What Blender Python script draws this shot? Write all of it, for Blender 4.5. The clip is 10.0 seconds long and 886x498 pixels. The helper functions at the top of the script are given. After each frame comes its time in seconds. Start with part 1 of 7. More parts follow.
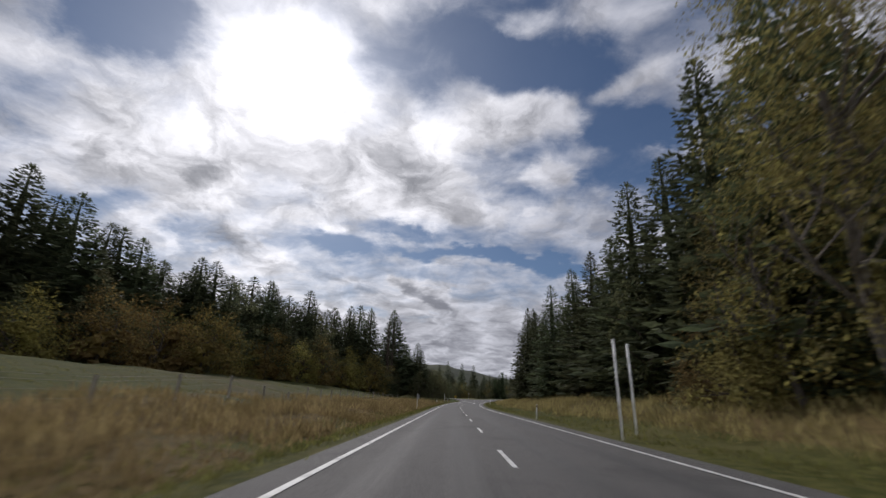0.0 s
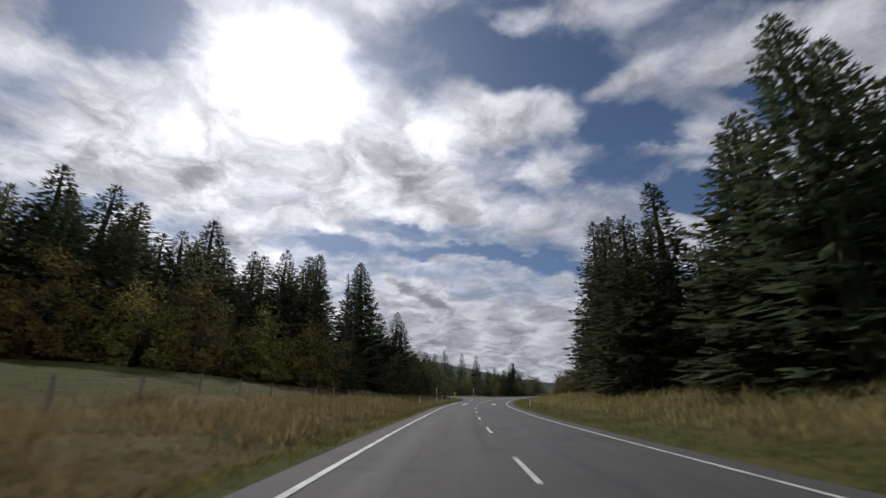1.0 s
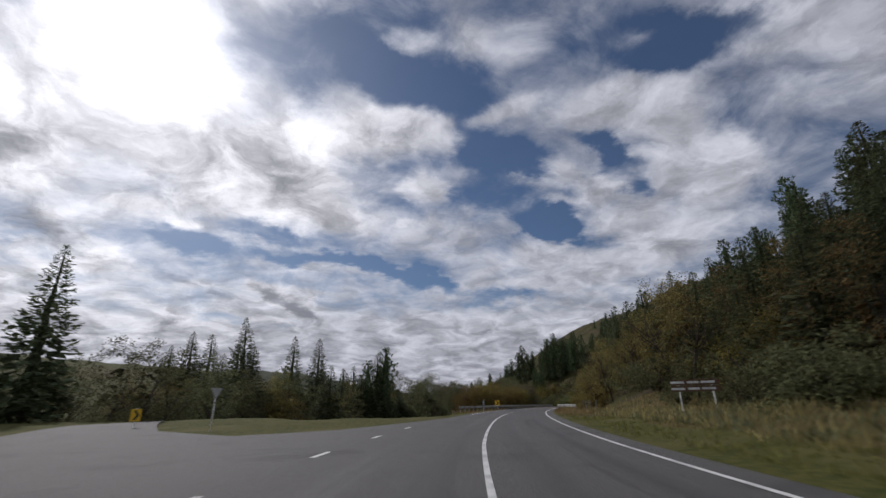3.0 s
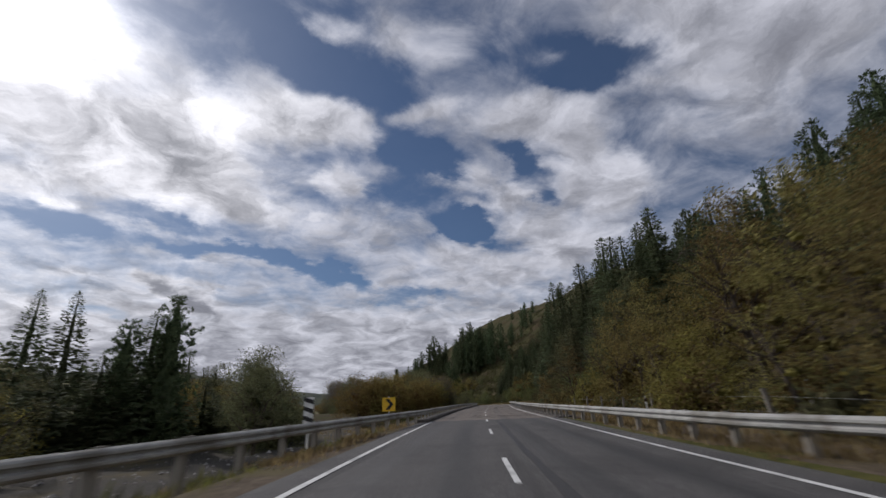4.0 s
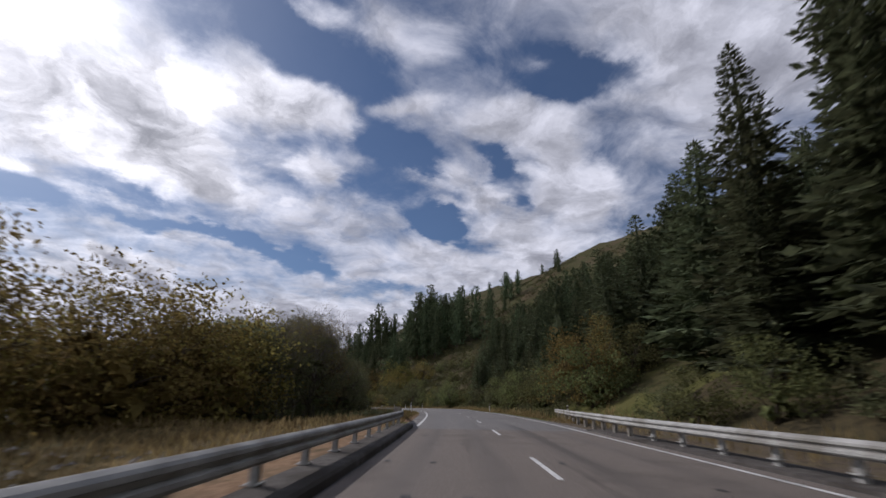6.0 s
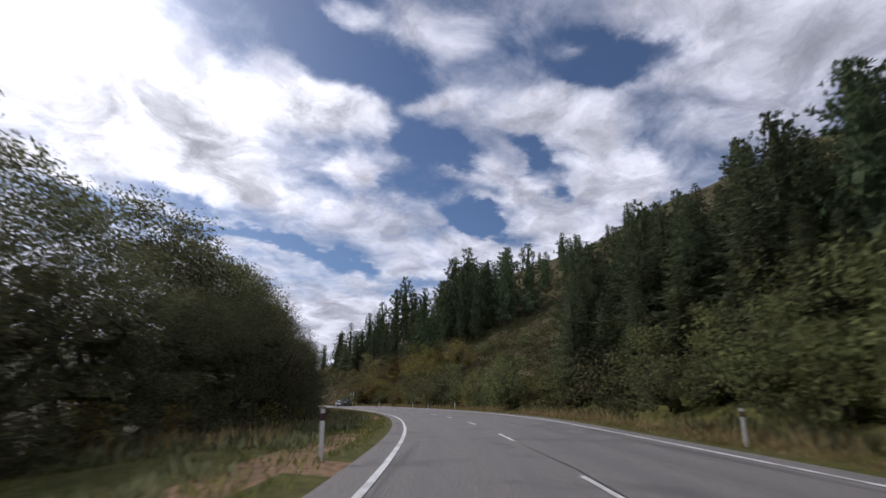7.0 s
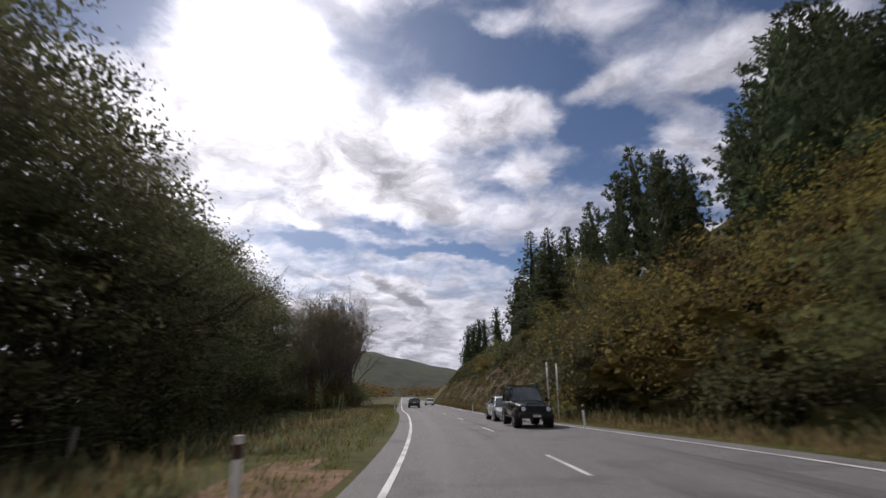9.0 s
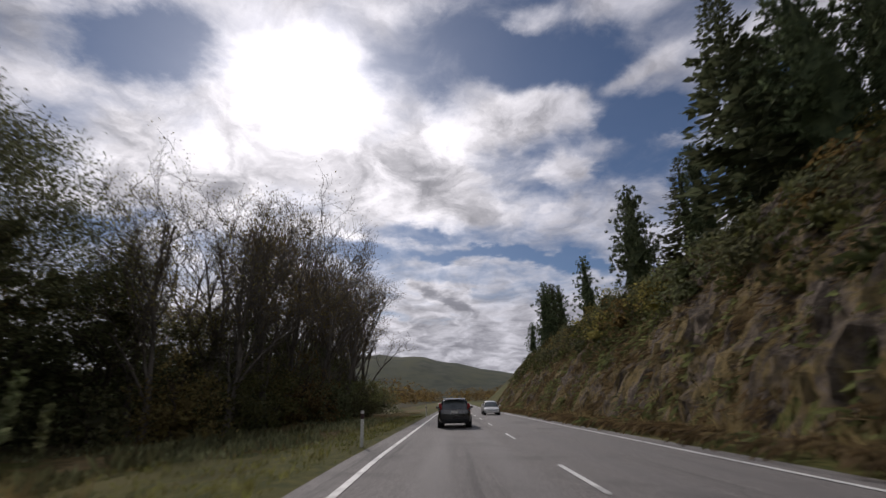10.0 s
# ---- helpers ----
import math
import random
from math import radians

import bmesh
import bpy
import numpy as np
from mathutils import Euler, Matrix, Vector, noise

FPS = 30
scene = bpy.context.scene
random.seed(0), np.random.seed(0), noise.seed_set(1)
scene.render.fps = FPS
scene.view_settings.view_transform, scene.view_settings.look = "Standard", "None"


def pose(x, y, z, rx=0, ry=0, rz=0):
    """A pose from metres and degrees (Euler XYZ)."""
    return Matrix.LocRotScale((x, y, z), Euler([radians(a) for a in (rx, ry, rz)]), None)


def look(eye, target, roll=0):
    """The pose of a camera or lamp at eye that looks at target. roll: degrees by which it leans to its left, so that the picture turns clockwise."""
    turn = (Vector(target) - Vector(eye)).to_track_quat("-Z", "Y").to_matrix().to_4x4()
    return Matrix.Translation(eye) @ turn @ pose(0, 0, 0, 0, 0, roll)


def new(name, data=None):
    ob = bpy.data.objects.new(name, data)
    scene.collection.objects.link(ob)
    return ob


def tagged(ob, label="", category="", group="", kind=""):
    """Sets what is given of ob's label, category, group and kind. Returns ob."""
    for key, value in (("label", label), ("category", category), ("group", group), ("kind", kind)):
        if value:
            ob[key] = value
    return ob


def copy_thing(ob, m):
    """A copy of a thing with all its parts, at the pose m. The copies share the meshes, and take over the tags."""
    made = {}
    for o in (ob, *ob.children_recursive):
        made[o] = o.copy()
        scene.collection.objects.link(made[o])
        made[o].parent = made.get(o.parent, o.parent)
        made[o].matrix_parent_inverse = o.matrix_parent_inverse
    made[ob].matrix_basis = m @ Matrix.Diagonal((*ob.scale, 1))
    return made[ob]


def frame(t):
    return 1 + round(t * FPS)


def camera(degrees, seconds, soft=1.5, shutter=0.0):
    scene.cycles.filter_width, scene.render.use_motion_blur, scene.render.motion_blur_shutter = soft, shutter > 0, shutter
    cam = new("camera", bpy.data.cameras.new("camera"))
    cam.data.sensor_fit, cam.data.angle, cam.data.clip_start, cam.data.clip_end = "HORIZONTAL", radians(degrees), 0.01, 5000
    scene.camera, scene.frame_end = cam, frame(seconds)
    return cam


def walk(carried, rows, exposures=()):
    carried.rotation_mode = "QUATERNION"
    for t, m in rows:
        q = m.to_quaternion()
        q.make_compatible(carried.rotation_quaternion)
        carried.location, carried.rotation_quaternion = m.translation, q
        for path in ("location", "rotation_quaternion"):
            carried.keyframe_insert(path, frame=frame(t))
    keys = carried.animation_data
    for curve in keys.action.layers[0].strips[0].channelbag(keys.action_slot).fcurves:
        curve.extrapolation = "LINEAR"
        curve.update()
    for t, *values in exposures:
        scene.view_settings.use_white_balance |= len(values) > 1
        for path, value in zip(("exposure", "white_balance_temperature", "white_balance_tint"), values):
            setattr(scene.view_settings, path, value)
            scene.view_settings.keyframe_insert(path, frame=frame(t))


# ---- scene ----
# The plan is laid out in true metres; SHRINK is one drawing scale for the whole place and the drive,
# which keeps the fast drive within the pace that a camera may have.
SHRINK = 0.64
EYE = 1.25
LENS = 90.6

# seconds, x, y, the road's height there, then the camera's three turns in degrees
DRIVE = [
    (0.00, 0.00, 0.00, 0.00, 108.72, -1.25, -0.42),
    (0.50, 0.69, 30.30, -0.11, 108.50, -0.02, -0.63),
    (1.00, 1.58, 60.41, -0.26, 108.55, -0.46, -0.66),
    (1.50, 2.96, 89.89, -0.28, 108.95, -0.25, -1.78),
    (2.00, 5.53, 118.07, -0.13, 109.30, 0.92, -5.53),
    (2.50, 10.41, 146.08, 0.18, 109.72, 0.71, -11.13),
    (2.90, 16.58, 168.07, 0.49, 109.96, 0.83, -16.09),
    (3.30, 24.65, 189.44, 0.79, 110.02, 1.37, -21.02),
    (3.65, 33.06, 207.53, 1.05, 109.87, 1.88, -25.09),
    (4.00, 42.52, 224.96, 1.27, 109.51, 2.14, -28.70),
    (4.50, 57.34, 248.80, 1.46, 108.89, 1.33, -32.27),
    (5.00, 72.70, 272.14, 1.58, 109.13, -1.26, -32.98),
    (5.50, 88.50, 294.91, 1.71, 109.25, -1.89, -33.54),
    (6.00, 104.31, 317.31, 1.79, 109.08, -0.93, -33.70),
    (6.50, 119.55, 339.70, 1.81, 108.81, -0.11, -32.21),
    (7.00, 133.57, 362.45, 1.71, 108.48, -0.52, -28.23),
    (7.50, 145.53, 386.13, 1.43, 107.93, -0.77, -22.34),
    (8.00, 154.58, 410.98, 1.02, 107.92, -0.22, -15.11),
    (8.50, 160.62, 435.98, 0.60, 107.81, -0.62, -8.90),
    (9.00, 163.99, 461.09, 0.23, 108.35, -0.35, -3.60),
    (9.50, 165.06, 486.82, -0.12, 108.12, 1.53, 0.95),
    (10.00, 164.71, 510.03, -0.36, 108.97, 0.97, 2.80),
]
# seconds, stops, kelvin, tint
EXPOSURES = [(0.0, 0.0, 6150, 14), (2.5, 0.0, 6100, 14), (5.0, 0.05, 6100, 15), (6.5, 0.40, 5950, 17), (7.5, 0.54, 5950, 17), (9.0, 0.36, 6200, 18), (9.5, 0.24, 6250, 17), (10.0, 0.05, 6300, 17)]
cam = camera(LENS, 10.0, soft=1.5, shutter=0.12)
walk(cam, [(t, pose(x * SHRINK, y * SHRINK, (EYE + z) * SHRINK, rx, ry, rz)) for t, x, y, z, rx, ry, rz in DRIVE],
     exposures=EXPOSURES)

# ---- world, sun ----
SUN_AZ, SUN_EL = -22.5, 36.5          # degrees clockwise from +y, degrees up
sun_way = Vector((math.sin(radians(SUN_AZ)) * math.cos(radians(SUN_EL)),
                  math.cos(radians(SUN_AZ)) * math.cos(radians(SUN_EL)), math.sin(radians(SUN_EL))))
sun = new("sun", bpy.data.lights.new("sun", "SUN"))
sun.data.energy, sun.data.angle, sun.data.color = 2.2, radians(1.2), (1.0, 0.93, 0.84)
sun.matrix_world = look(sun_way * 300, (0, 0, 0))


class Nodes:
    """Short names for building node trees."""

    def __init__(self, tree):
        self.tree = tree
        tree.nodes.clear()

    def add(self, kind, **values):
        node = self.tree.nodes.new(kind)
        for key, value in values.items():
            setattr(node, key, value)
        return node

    def link(self, a, b):
        self.tree.links.new(a, b)

    def put(self, socket, value):
        if isinstance(value, bpy.types.NodeSocket):
            self.tree.links.new(value, socket)
        else:
            socket.default_value = value

    def math(self, op, a, b=0.0, clamp=False):
        node = self.add("ShaderNodeMath", operation=op, use_clamp=clamp)
        self.put(node.inputs[0], a)
        self.put(node.inputs[1], b)
        return node.outputs[0]

    def vec(self, op, a, b=(0, 0, 0)):
        node = self.add("ShaderNodeVectorMath", operation=op)
        self.put(node.inputs[0], a)
        self.put(node.inputs[1], b)
        return node.outputs["Value"] if op in ("DOT_PRODUCT", "LENGTH", "DISTANCE") else node.outputs[0]

    def noise(self, vector, scale, detail=6.0, rough=0.55, warp=0.0):
        node = self.add("ShaderNodeTexNoise")
        if vector is not None:
            self.put(node.inputs["Vector"], vector)
        node.inputs["Scale"].default_value = scale
        node.inputs["Detail"].default_value = detail
        node.inputs["Roughness"].default_value = rough
        node.inputs["Distortion"].default_value = warp
        return node.outputs[0]

    def ramp(self, value, lo, hi, a=0.0, b=1.0):
        node = self.add("ShaderNodeMapRange", interpolation_type="SMOOTHSTEP")
        self.put(node.inputs[0], value)
        for i, v in enumerate((lo, hi, a, b)):
            self.put(node.inputs[i + 1], v)
        return node.outputs[0]

    def mix(self, factor, a, b):
        node = self.add("ShaderNodeMix", data_type="RGBA")
        self.put(node.inputs[0], factor)
        self.put(node.inputs[6], a if isinstance(a, bpy.types.NodeSocket) else (*a, 1))
        self.put(node.inputs[7], b if isinstance(b, bpy.types.NodeSocket) else (*b, 1))
        return node.outputs[2]


def direction(az, el):
    return (math.sin(radians(az)) * math.cos(radians(el)), math.cos(radians(az)) * math.cos(radians(el)), math.sin(radians(el)))


# clouds and clear lanes: azimuth, elevation, half length, half height and tilt in degrees, how much more (+) or less (-) cloud
HIGH_CLOUDS = [
    (13.0, 35.0, 9.5, 2.9, 3, 0.26), (16.0, 28.2, 3.6, 1.7, -3, 0.26), (44.8, 34.6, 8.1, 3.3, -4, 0.25), (51.0, 27.5, 7.0, 4.2, -59, 0.25), (28.4, 37.4, 5.1, 1.5, 7, 0.20),
    (27.3, 45.5, 17.8, 2.4, 0, 0.20), (11.5, 46.0, 4.8, 1.6, -3, 0.17), (69.6, 36.6, 13.5, 8.3, -20, 0.26), (-2.1, 31.6, 13.2, 4.0, 15, 0.20), (-23.7, 34.2, 10.8, 7.2, 18, 0.22),
    (-33.1, 22.9, 8.6, 7.2, 38, 0.20), (-44.3, 24.1, 6.9, 4.1, 41, 0.16), (-52.0, 31.0, 5.5, 4.0, 27, 0.16), (-12.0, 27.0, 12.0, 4.5, -8, 0.18)]
LOW_CLOUDS = [
    (41.7, 26.8, 4.3, 1.4, -35, 0.17), (33.1, 25.8, 2.7, 1.0, -11, 0.17), (31.1, 29.4, 3.2, 1.8, -17, 0.22), (38.5, 25.5, 4.8, 2.0, -30, 0.19), (9.5, 23.0, 24.0, 3.3, -9, 0.22),
    (34.5, 16.8, 15.0, 2.8, 0, 0.20), (47.6, 20.3, 9.8, 3.4, 8, 0.20), (12.0, 23.2, 1.9, 0.8, 8, 0.14), (-2.3, 12.9, 4.6, 1.7, -16, 0.30), (-18.3, 21.7, 5.2, 1.7, -4, 0.14),
    (-24.0, 15.5, 6.0, 2.4, -14, 0.20), (2.0, 17.0, 9.0, 0.9, -6, 0.10)]
CLEAR_LANES = [
    (-2.0, 43.0, 14.0, 4.0, 9, -0.22), (22.0, 39.4, 6.0, 3.9, -7, -0.24), (26.0, 32.2, 5.8, 3.4, -25, -0.26), (33.1, 22.6, 5.4, 2.2, -25, -0.22), (40.4, 30.6, 5.0, 1.1, -25, -0.22),
    (44.9, 24.4, 2.8, 1.7, -18, -0.20), (50.2, 38.5, 7.0, 1.9, -18, -0.25), (56.0, 39.4, 8.6, 1.6, -27, -0.18), (-43.0, 37.5, 7.6, 3.6, 20, -0.34), (10.6, 40.8, 9.0, 3.0, -10, -0.22),
    (41.8, 27.2, 3.9, 1.5, -40, -0.19), (35.3, 21.6, 7.0, 1.9, -27, -0.20), (23.2, 27.3, 5.0, 2.5, -4, -0.18), (6.2, 29.3, 6.8, 1.4, 0, -0.10), (14.0, 44.5, 9.0, 3.0, 4, -0.14), (42.0, 44.5, 8.0, 2.6, -4, -0.10)]
STREAK_LANES = [
    (-13.9, 18.6, 6.0, 1.5, -13, -0.24), (-1.2, 18.2, 8.3, 1.0, -4, -0.24), (13.9, 16.2, 11.5, 1.1, -9, -0.25), (26.5, 13.5, 6.3, 1.1, -4, -0.20), (-9.0, 9.6, 5.2, 1.0, 4, -0.16),
    (-6.8, 21.0, 5.6, 1.0, -11, -0.18), (-31.0, 17.0, 5.0, 1.6, 30, -0.14), (-40.0, 19.0, 6.0, 2.2, 36, -0.12)]

# grey undersides: azimuth, elevation, half length, half height, tilt, how much thicker
GREY_CLOUDS = [(-25.5, 16.5, 5.0, 1.6, -12, 0.16), (-30.0, 19.0, 4.5, 1.8, 10, 0.12), (-48.0, 24.5, 6.0, 2.6, 30, 0.14), (-32.5, 24.2, 3.0, 1.4, 20, 0.12), (-21.0, 24.5, 3.6, 1.3, -10, 0.05), (-1.6, 12.2, 4.0, 1.0, -16, 0.26),
               (-13.0, 13.8, 4.0, 0.9, 0, 0.14), (72.0, 34.0, 12.0, 7.0, -20, 0.10), (-55.0, 33.0, 5.0, 3.0, 30, 0.12)]


def build_sky():
    """Broken cloud before a blue sky, bright round the sun that stands behind it and where the sun lights it from the
    front, raised there as fill.
    """
    world = bpy.data.worlds.new("sky")
    scene.world = world
    world.use_nodes = True
    n = Nodes(world.node_tree)
    d = n.vec("NORMALIZE", n.add("ShaderNodeTexCoord").outputs["Generated"])
    blue = n.add("ShaderNodeTexSky", sky_type="NISHITA", sun_disc=False,
                 sun_elevation=radians(SUN_EL), sun_rotation=radians(SUN_AZ), air_density=1.0, dust_density=0.5, ozone_density=2.5)
    blue_light = n.vec("MULTIPLY", blue.outputs[0], (0.034, 0.0385, 0.042))
    axes = n.add("ShaderNodeSeparateXYZ")
    n.link(d, axes.inputs[0])
    x, y, z = axes.outputs
    zz = n.math("ADD", n.math("MAXIMUM", z, 0.0), 0.22)
    flat = n.add("ShaderNodeCombineXYZ")
    n.link(n.math("DIVIDE", x, zz), flat.inputs[0])
    n.link(n.math("DIVIDE", y, zz), flat.inputs[1])
    layer = flat.outputs[0]
    turned = n.add("ShaderNodeMapping")
    n.link(layer, turned.inputs[0])
    turned.inputs["Rotation"].default_value = (0, 0, radians(-24))
    turned.inputs["Scale"].default_value = (0.8, 1.5, 1)
    streak = n.noise(turned.outputs[0], 1.9, 9.0, 0.55, 0.35)
    curl = n.noise(layer, 5.5, 9.0, 0.60, 0.5)
    body = n.math("ADD", n.math("MULTIPLY", streak, 0.5), n.math("MULTIPLY", curl, 0.5))
    # azimuth and elevation in degrees, torn by a turbulence
    tear = n.add("ShaderNodeTexNoise")
    n.link(layer, tear.inputs["Vector"])
    tear.inputs["Scale"].default_value, tear.inputs["Detail"].default_value, tear.inputs["Roughness"].default_value = 3.4, 8.0, 0.60
    centred = n.vec("SUBTRACT", tear.outputs["Color"], (0.5, 0.5, 0.5))
    pull = n.vec("MULTIPLY", centred, (0.22, 0.22, 0.16))
    round_about = n.add("ShaderNodeCombineXYZ")
    n.link(n.math("MULTIPLY", n.math("ARCTAN2", x, y), 180 / math.pi), round_about.inputs[0])
    n.link(n.math("MULTIPLY", n.math("ARCSINE", z), 180 / math.pi), round_about.inputs[1])
    torn = n.vec("ADD", round_about.outputs[0], n.vec("MULTIPLY", centred, (17.0, 8.0, 0.0)))
    sun_raw = n.vec("DOT_PRODUCT", d, tuple(sun_way))
    sun_dot = n.math("MAXIMUM", sun_raw, 0.0)
    cover = n.math("MULTIPLY", n.ramp(sun_dot, 0.90, 0.985), 0.10)
    for az, el, long, high, tilt, much in HIGH_CLOUDS + LOW_CLOUDS + CLEAR_LANES + STREAK_LANES:
        spot = n.add("ShaderNodeMapping", vector_type="TEXTURE")
        n.link(torn, spot.inputs[0])
        spot.inputs["Location"].default_value = (az, el, 0)
        spot.inputs["Rotation"].default_value = (0, 0, radians(tilt))
        spot.inputs["Scale"].default_value = (long, high, 1)
        inside = n.ramp(n.vec("LENGTH", spot.outputs[0]), 1.45, 0.25, 0.0, much)
        cover = n.math("ADD", cover, inside)
    cover = n.math("ADD", cover, n.math("MULTIPLY", n.ramp(z, 0.29, 0.11), 0.34))
    total = n.math("ADD", body, cover)
    amount = n.ramp(total, 0.33, 0.76, 0.02, 1.0)
    puff = n.noise(n.vec("ADD", layer, pull), 5.2, 9.0, 0.60, 0.5)
    heavy = n.math("ADD", n.math("MULTIPLY", total, 0.50), n.math("MULTIPLY", puff, 0.85))
    for az, el, long, high, tilt, much in GREY_CLOUDS:
        spot = n.add("ShaderNodeMapping", vector_type="TEXTURE")
        n.link(torn, spot.inputs[0])
        spot.inputs["Location"].default_value = (az, el, 0)
        spot.inputs["Rotation"].default_value = (0, 0, radians(tilt))
        spot.inputs["Scale"].default_value = (long, high, 1)
        heavy = n.math("ADD", heavy, n.ramp(n.vec("LENGTH", spot.outputs[0]), 1.4, 0.3, 0.0, much))
    thick = n.ramp(heavy, 0.54, 1.12)
    # bright thin edges, greyer where the cloud is thick, whiter towards the sun and opposite to it
    white = n.mix(thick, (0.62, 0.62, 0.64), (0.27, 0.275, 0.30))
    sunny = n.mix(thick, (1.08, 1.06, 1.04), (0.30, 0.305, 0.32))
    white = n.mix(n.ramp(sun_dot, 0.80, 0.965), white, sunny)
    white = n.vec("MULTIPLY", white, n.ramp(puff, 0.28, 0.72, 1.09, 0.75))
    # unseen cloud opposite the sun, brightened to lift the shaded sides of things
    white = n.mix(n.ramp(sun_raw, 0.22, -0.38), white, (1.68, 1.66, 1.62))
    colour = n.mix(amount, blue_light, white)
    soft = n.vec("NORMALIZE", n.vec("ADD", d, n.vec("MULTIPLY", pull, (1.1, 1.1, 1.1))))
    torn_dot = n.math("MAXIMUM", n.vec("DOT_PRODUCT", soft, tuple(sun_way)), 0.0)
    light = n.math("ADD", n.math("MULTIPLY", n.math("POWER", torn_dot, 165.0), 1.40), n.math("MULTIPLY", n.math("POWER", sun_dot, 20.0), 0.10))
    scaled = n.add("ShaderNodeVectorMath", operation="SCALE")
    scaled.inputs[0].default_value = (1.0, 0.97, 0.94)
    n.link(light, scaled.inputs["Scale"])
    both = n.add("ShaderNodeMix", data_type="RGBA", blend_type="ADD")
    both.inputs[0].default_value = 1.0
    n.link(colour, both.inputs[6])
    n.link(scaled.outputs[0], both.inputs[7])
    out = n.add("ShaderNodeBackground")
    n.link(both.outputs[2], out.inputs[0])
    out.inputs[1].default_value = 1.0
    n.link(out.outputs[0], n.add("ShaderNodeOutputWorld").inputs[0])


build_sky()

# ---- materials ----


def material(name, dark, light, scale, rough=0.9, bump=0.3, fine=8.0, third=None, third_scale=0.15, metal=0.0,
             translucent=0.0, per_piece=0.0, specular=0.3, stretch=(1, 1, 1)):
    """A rough natural surface: two colours by a fine grain, a third by large stains, and relief."""
    m = bpy.data.materials.new(name)
    m.use_nodes = True
    n = Nodes(m.node_tree)
    co = n.add("ShaderNodeTexCoord").outputs["Object"]
    if stretch != (1, 1, 1):
        co = n.vec("MULTIPLY", co, stretch)
    grain = n.noise(co, scale, 7.0, 0.62)
    colour = n.mix(n.ramp(grain, 0.32, 0.68), dark, light)
    if third:
        stain = n.noise(co, third_scale, 5.0, 0.6, 0.4)
        colour = n.mix(n.ramp(stain, 0.45, 0.66), colour, third)
    if per_piece:
        rnd = n.add("ShaderNodeObjectInfo").outputs["Random"]
        isle = n.add("ShaderNodeNewGeometry").outputs["Random Per Island"]
        hsv = n.add("ShaderNodeHueSaturation")
        n.link(colour, hsv.inputs["Color"])
        n.link(n.math("ADD", n.math("MULTIPLY", rnd, per_piece), 1 - per_piece / 2), hsv.inputs["Value"])
        hue = n.math("ADD", n.math("MULTIPLY", rnd, 0.05), 0.475)
        n.link(n.math("ADD", hue, n.math("MULTIPLY", isle, 0.02)), hsv.inputs["Hue"])
        value2 = n.add("ShaderNodeHueSaturation")
        n.link(hsv.outputs[0], value2.inputs["Color"])
        n.link(n.math("ADD", n.math("MULTIPLY", isle, 0.9), 0.55), value2.inputs["Value"])
        colour = value2.outputs[0]
    b = n.add("ShaderNodeBsdfPrincipled")
    n.put(b.inputs["Base Color"], colour)
    n.put(b.inputs["Roughness"], n.ramp(grain, 0.2, 0.8, max(0.02, rough - 0.08), min(1.0, rough + 0.08)))
    b.inputs["Metallic"].default_value = metal
    b.inputs["Specular IOR Level"].default_value = specular
    if bump:
        bp = n.add("ShaderNodeBump")
        bp.inputs["Strength"].default_value = bump
        bp.inputs["Distance"].default_value = 0.05
        n.put(bp.inputs["Height"], n.noise(co, fine, 8.0, 0.65))
        n.link(bp.outputs[0], b.inputs["Normal"])
    shader = b.outputs[0]
    if translucent:
        tr = n.add("ShaderNodeBsdfTranslucent")
        n.put(tr.inputs["Color"], colour)
        mx = n.add("ShaderNodeMixShader")
        mx.inputs[0].default_value = translucent
        n.link(shader, mx.inputs[1])
        n.link(tr.outputs[0], mx.inputs[2])
        shader = mx.outputs[0]
    n.link(shader, n.add("ShaderNodeOutputMaterial").inputs[0])
    return m


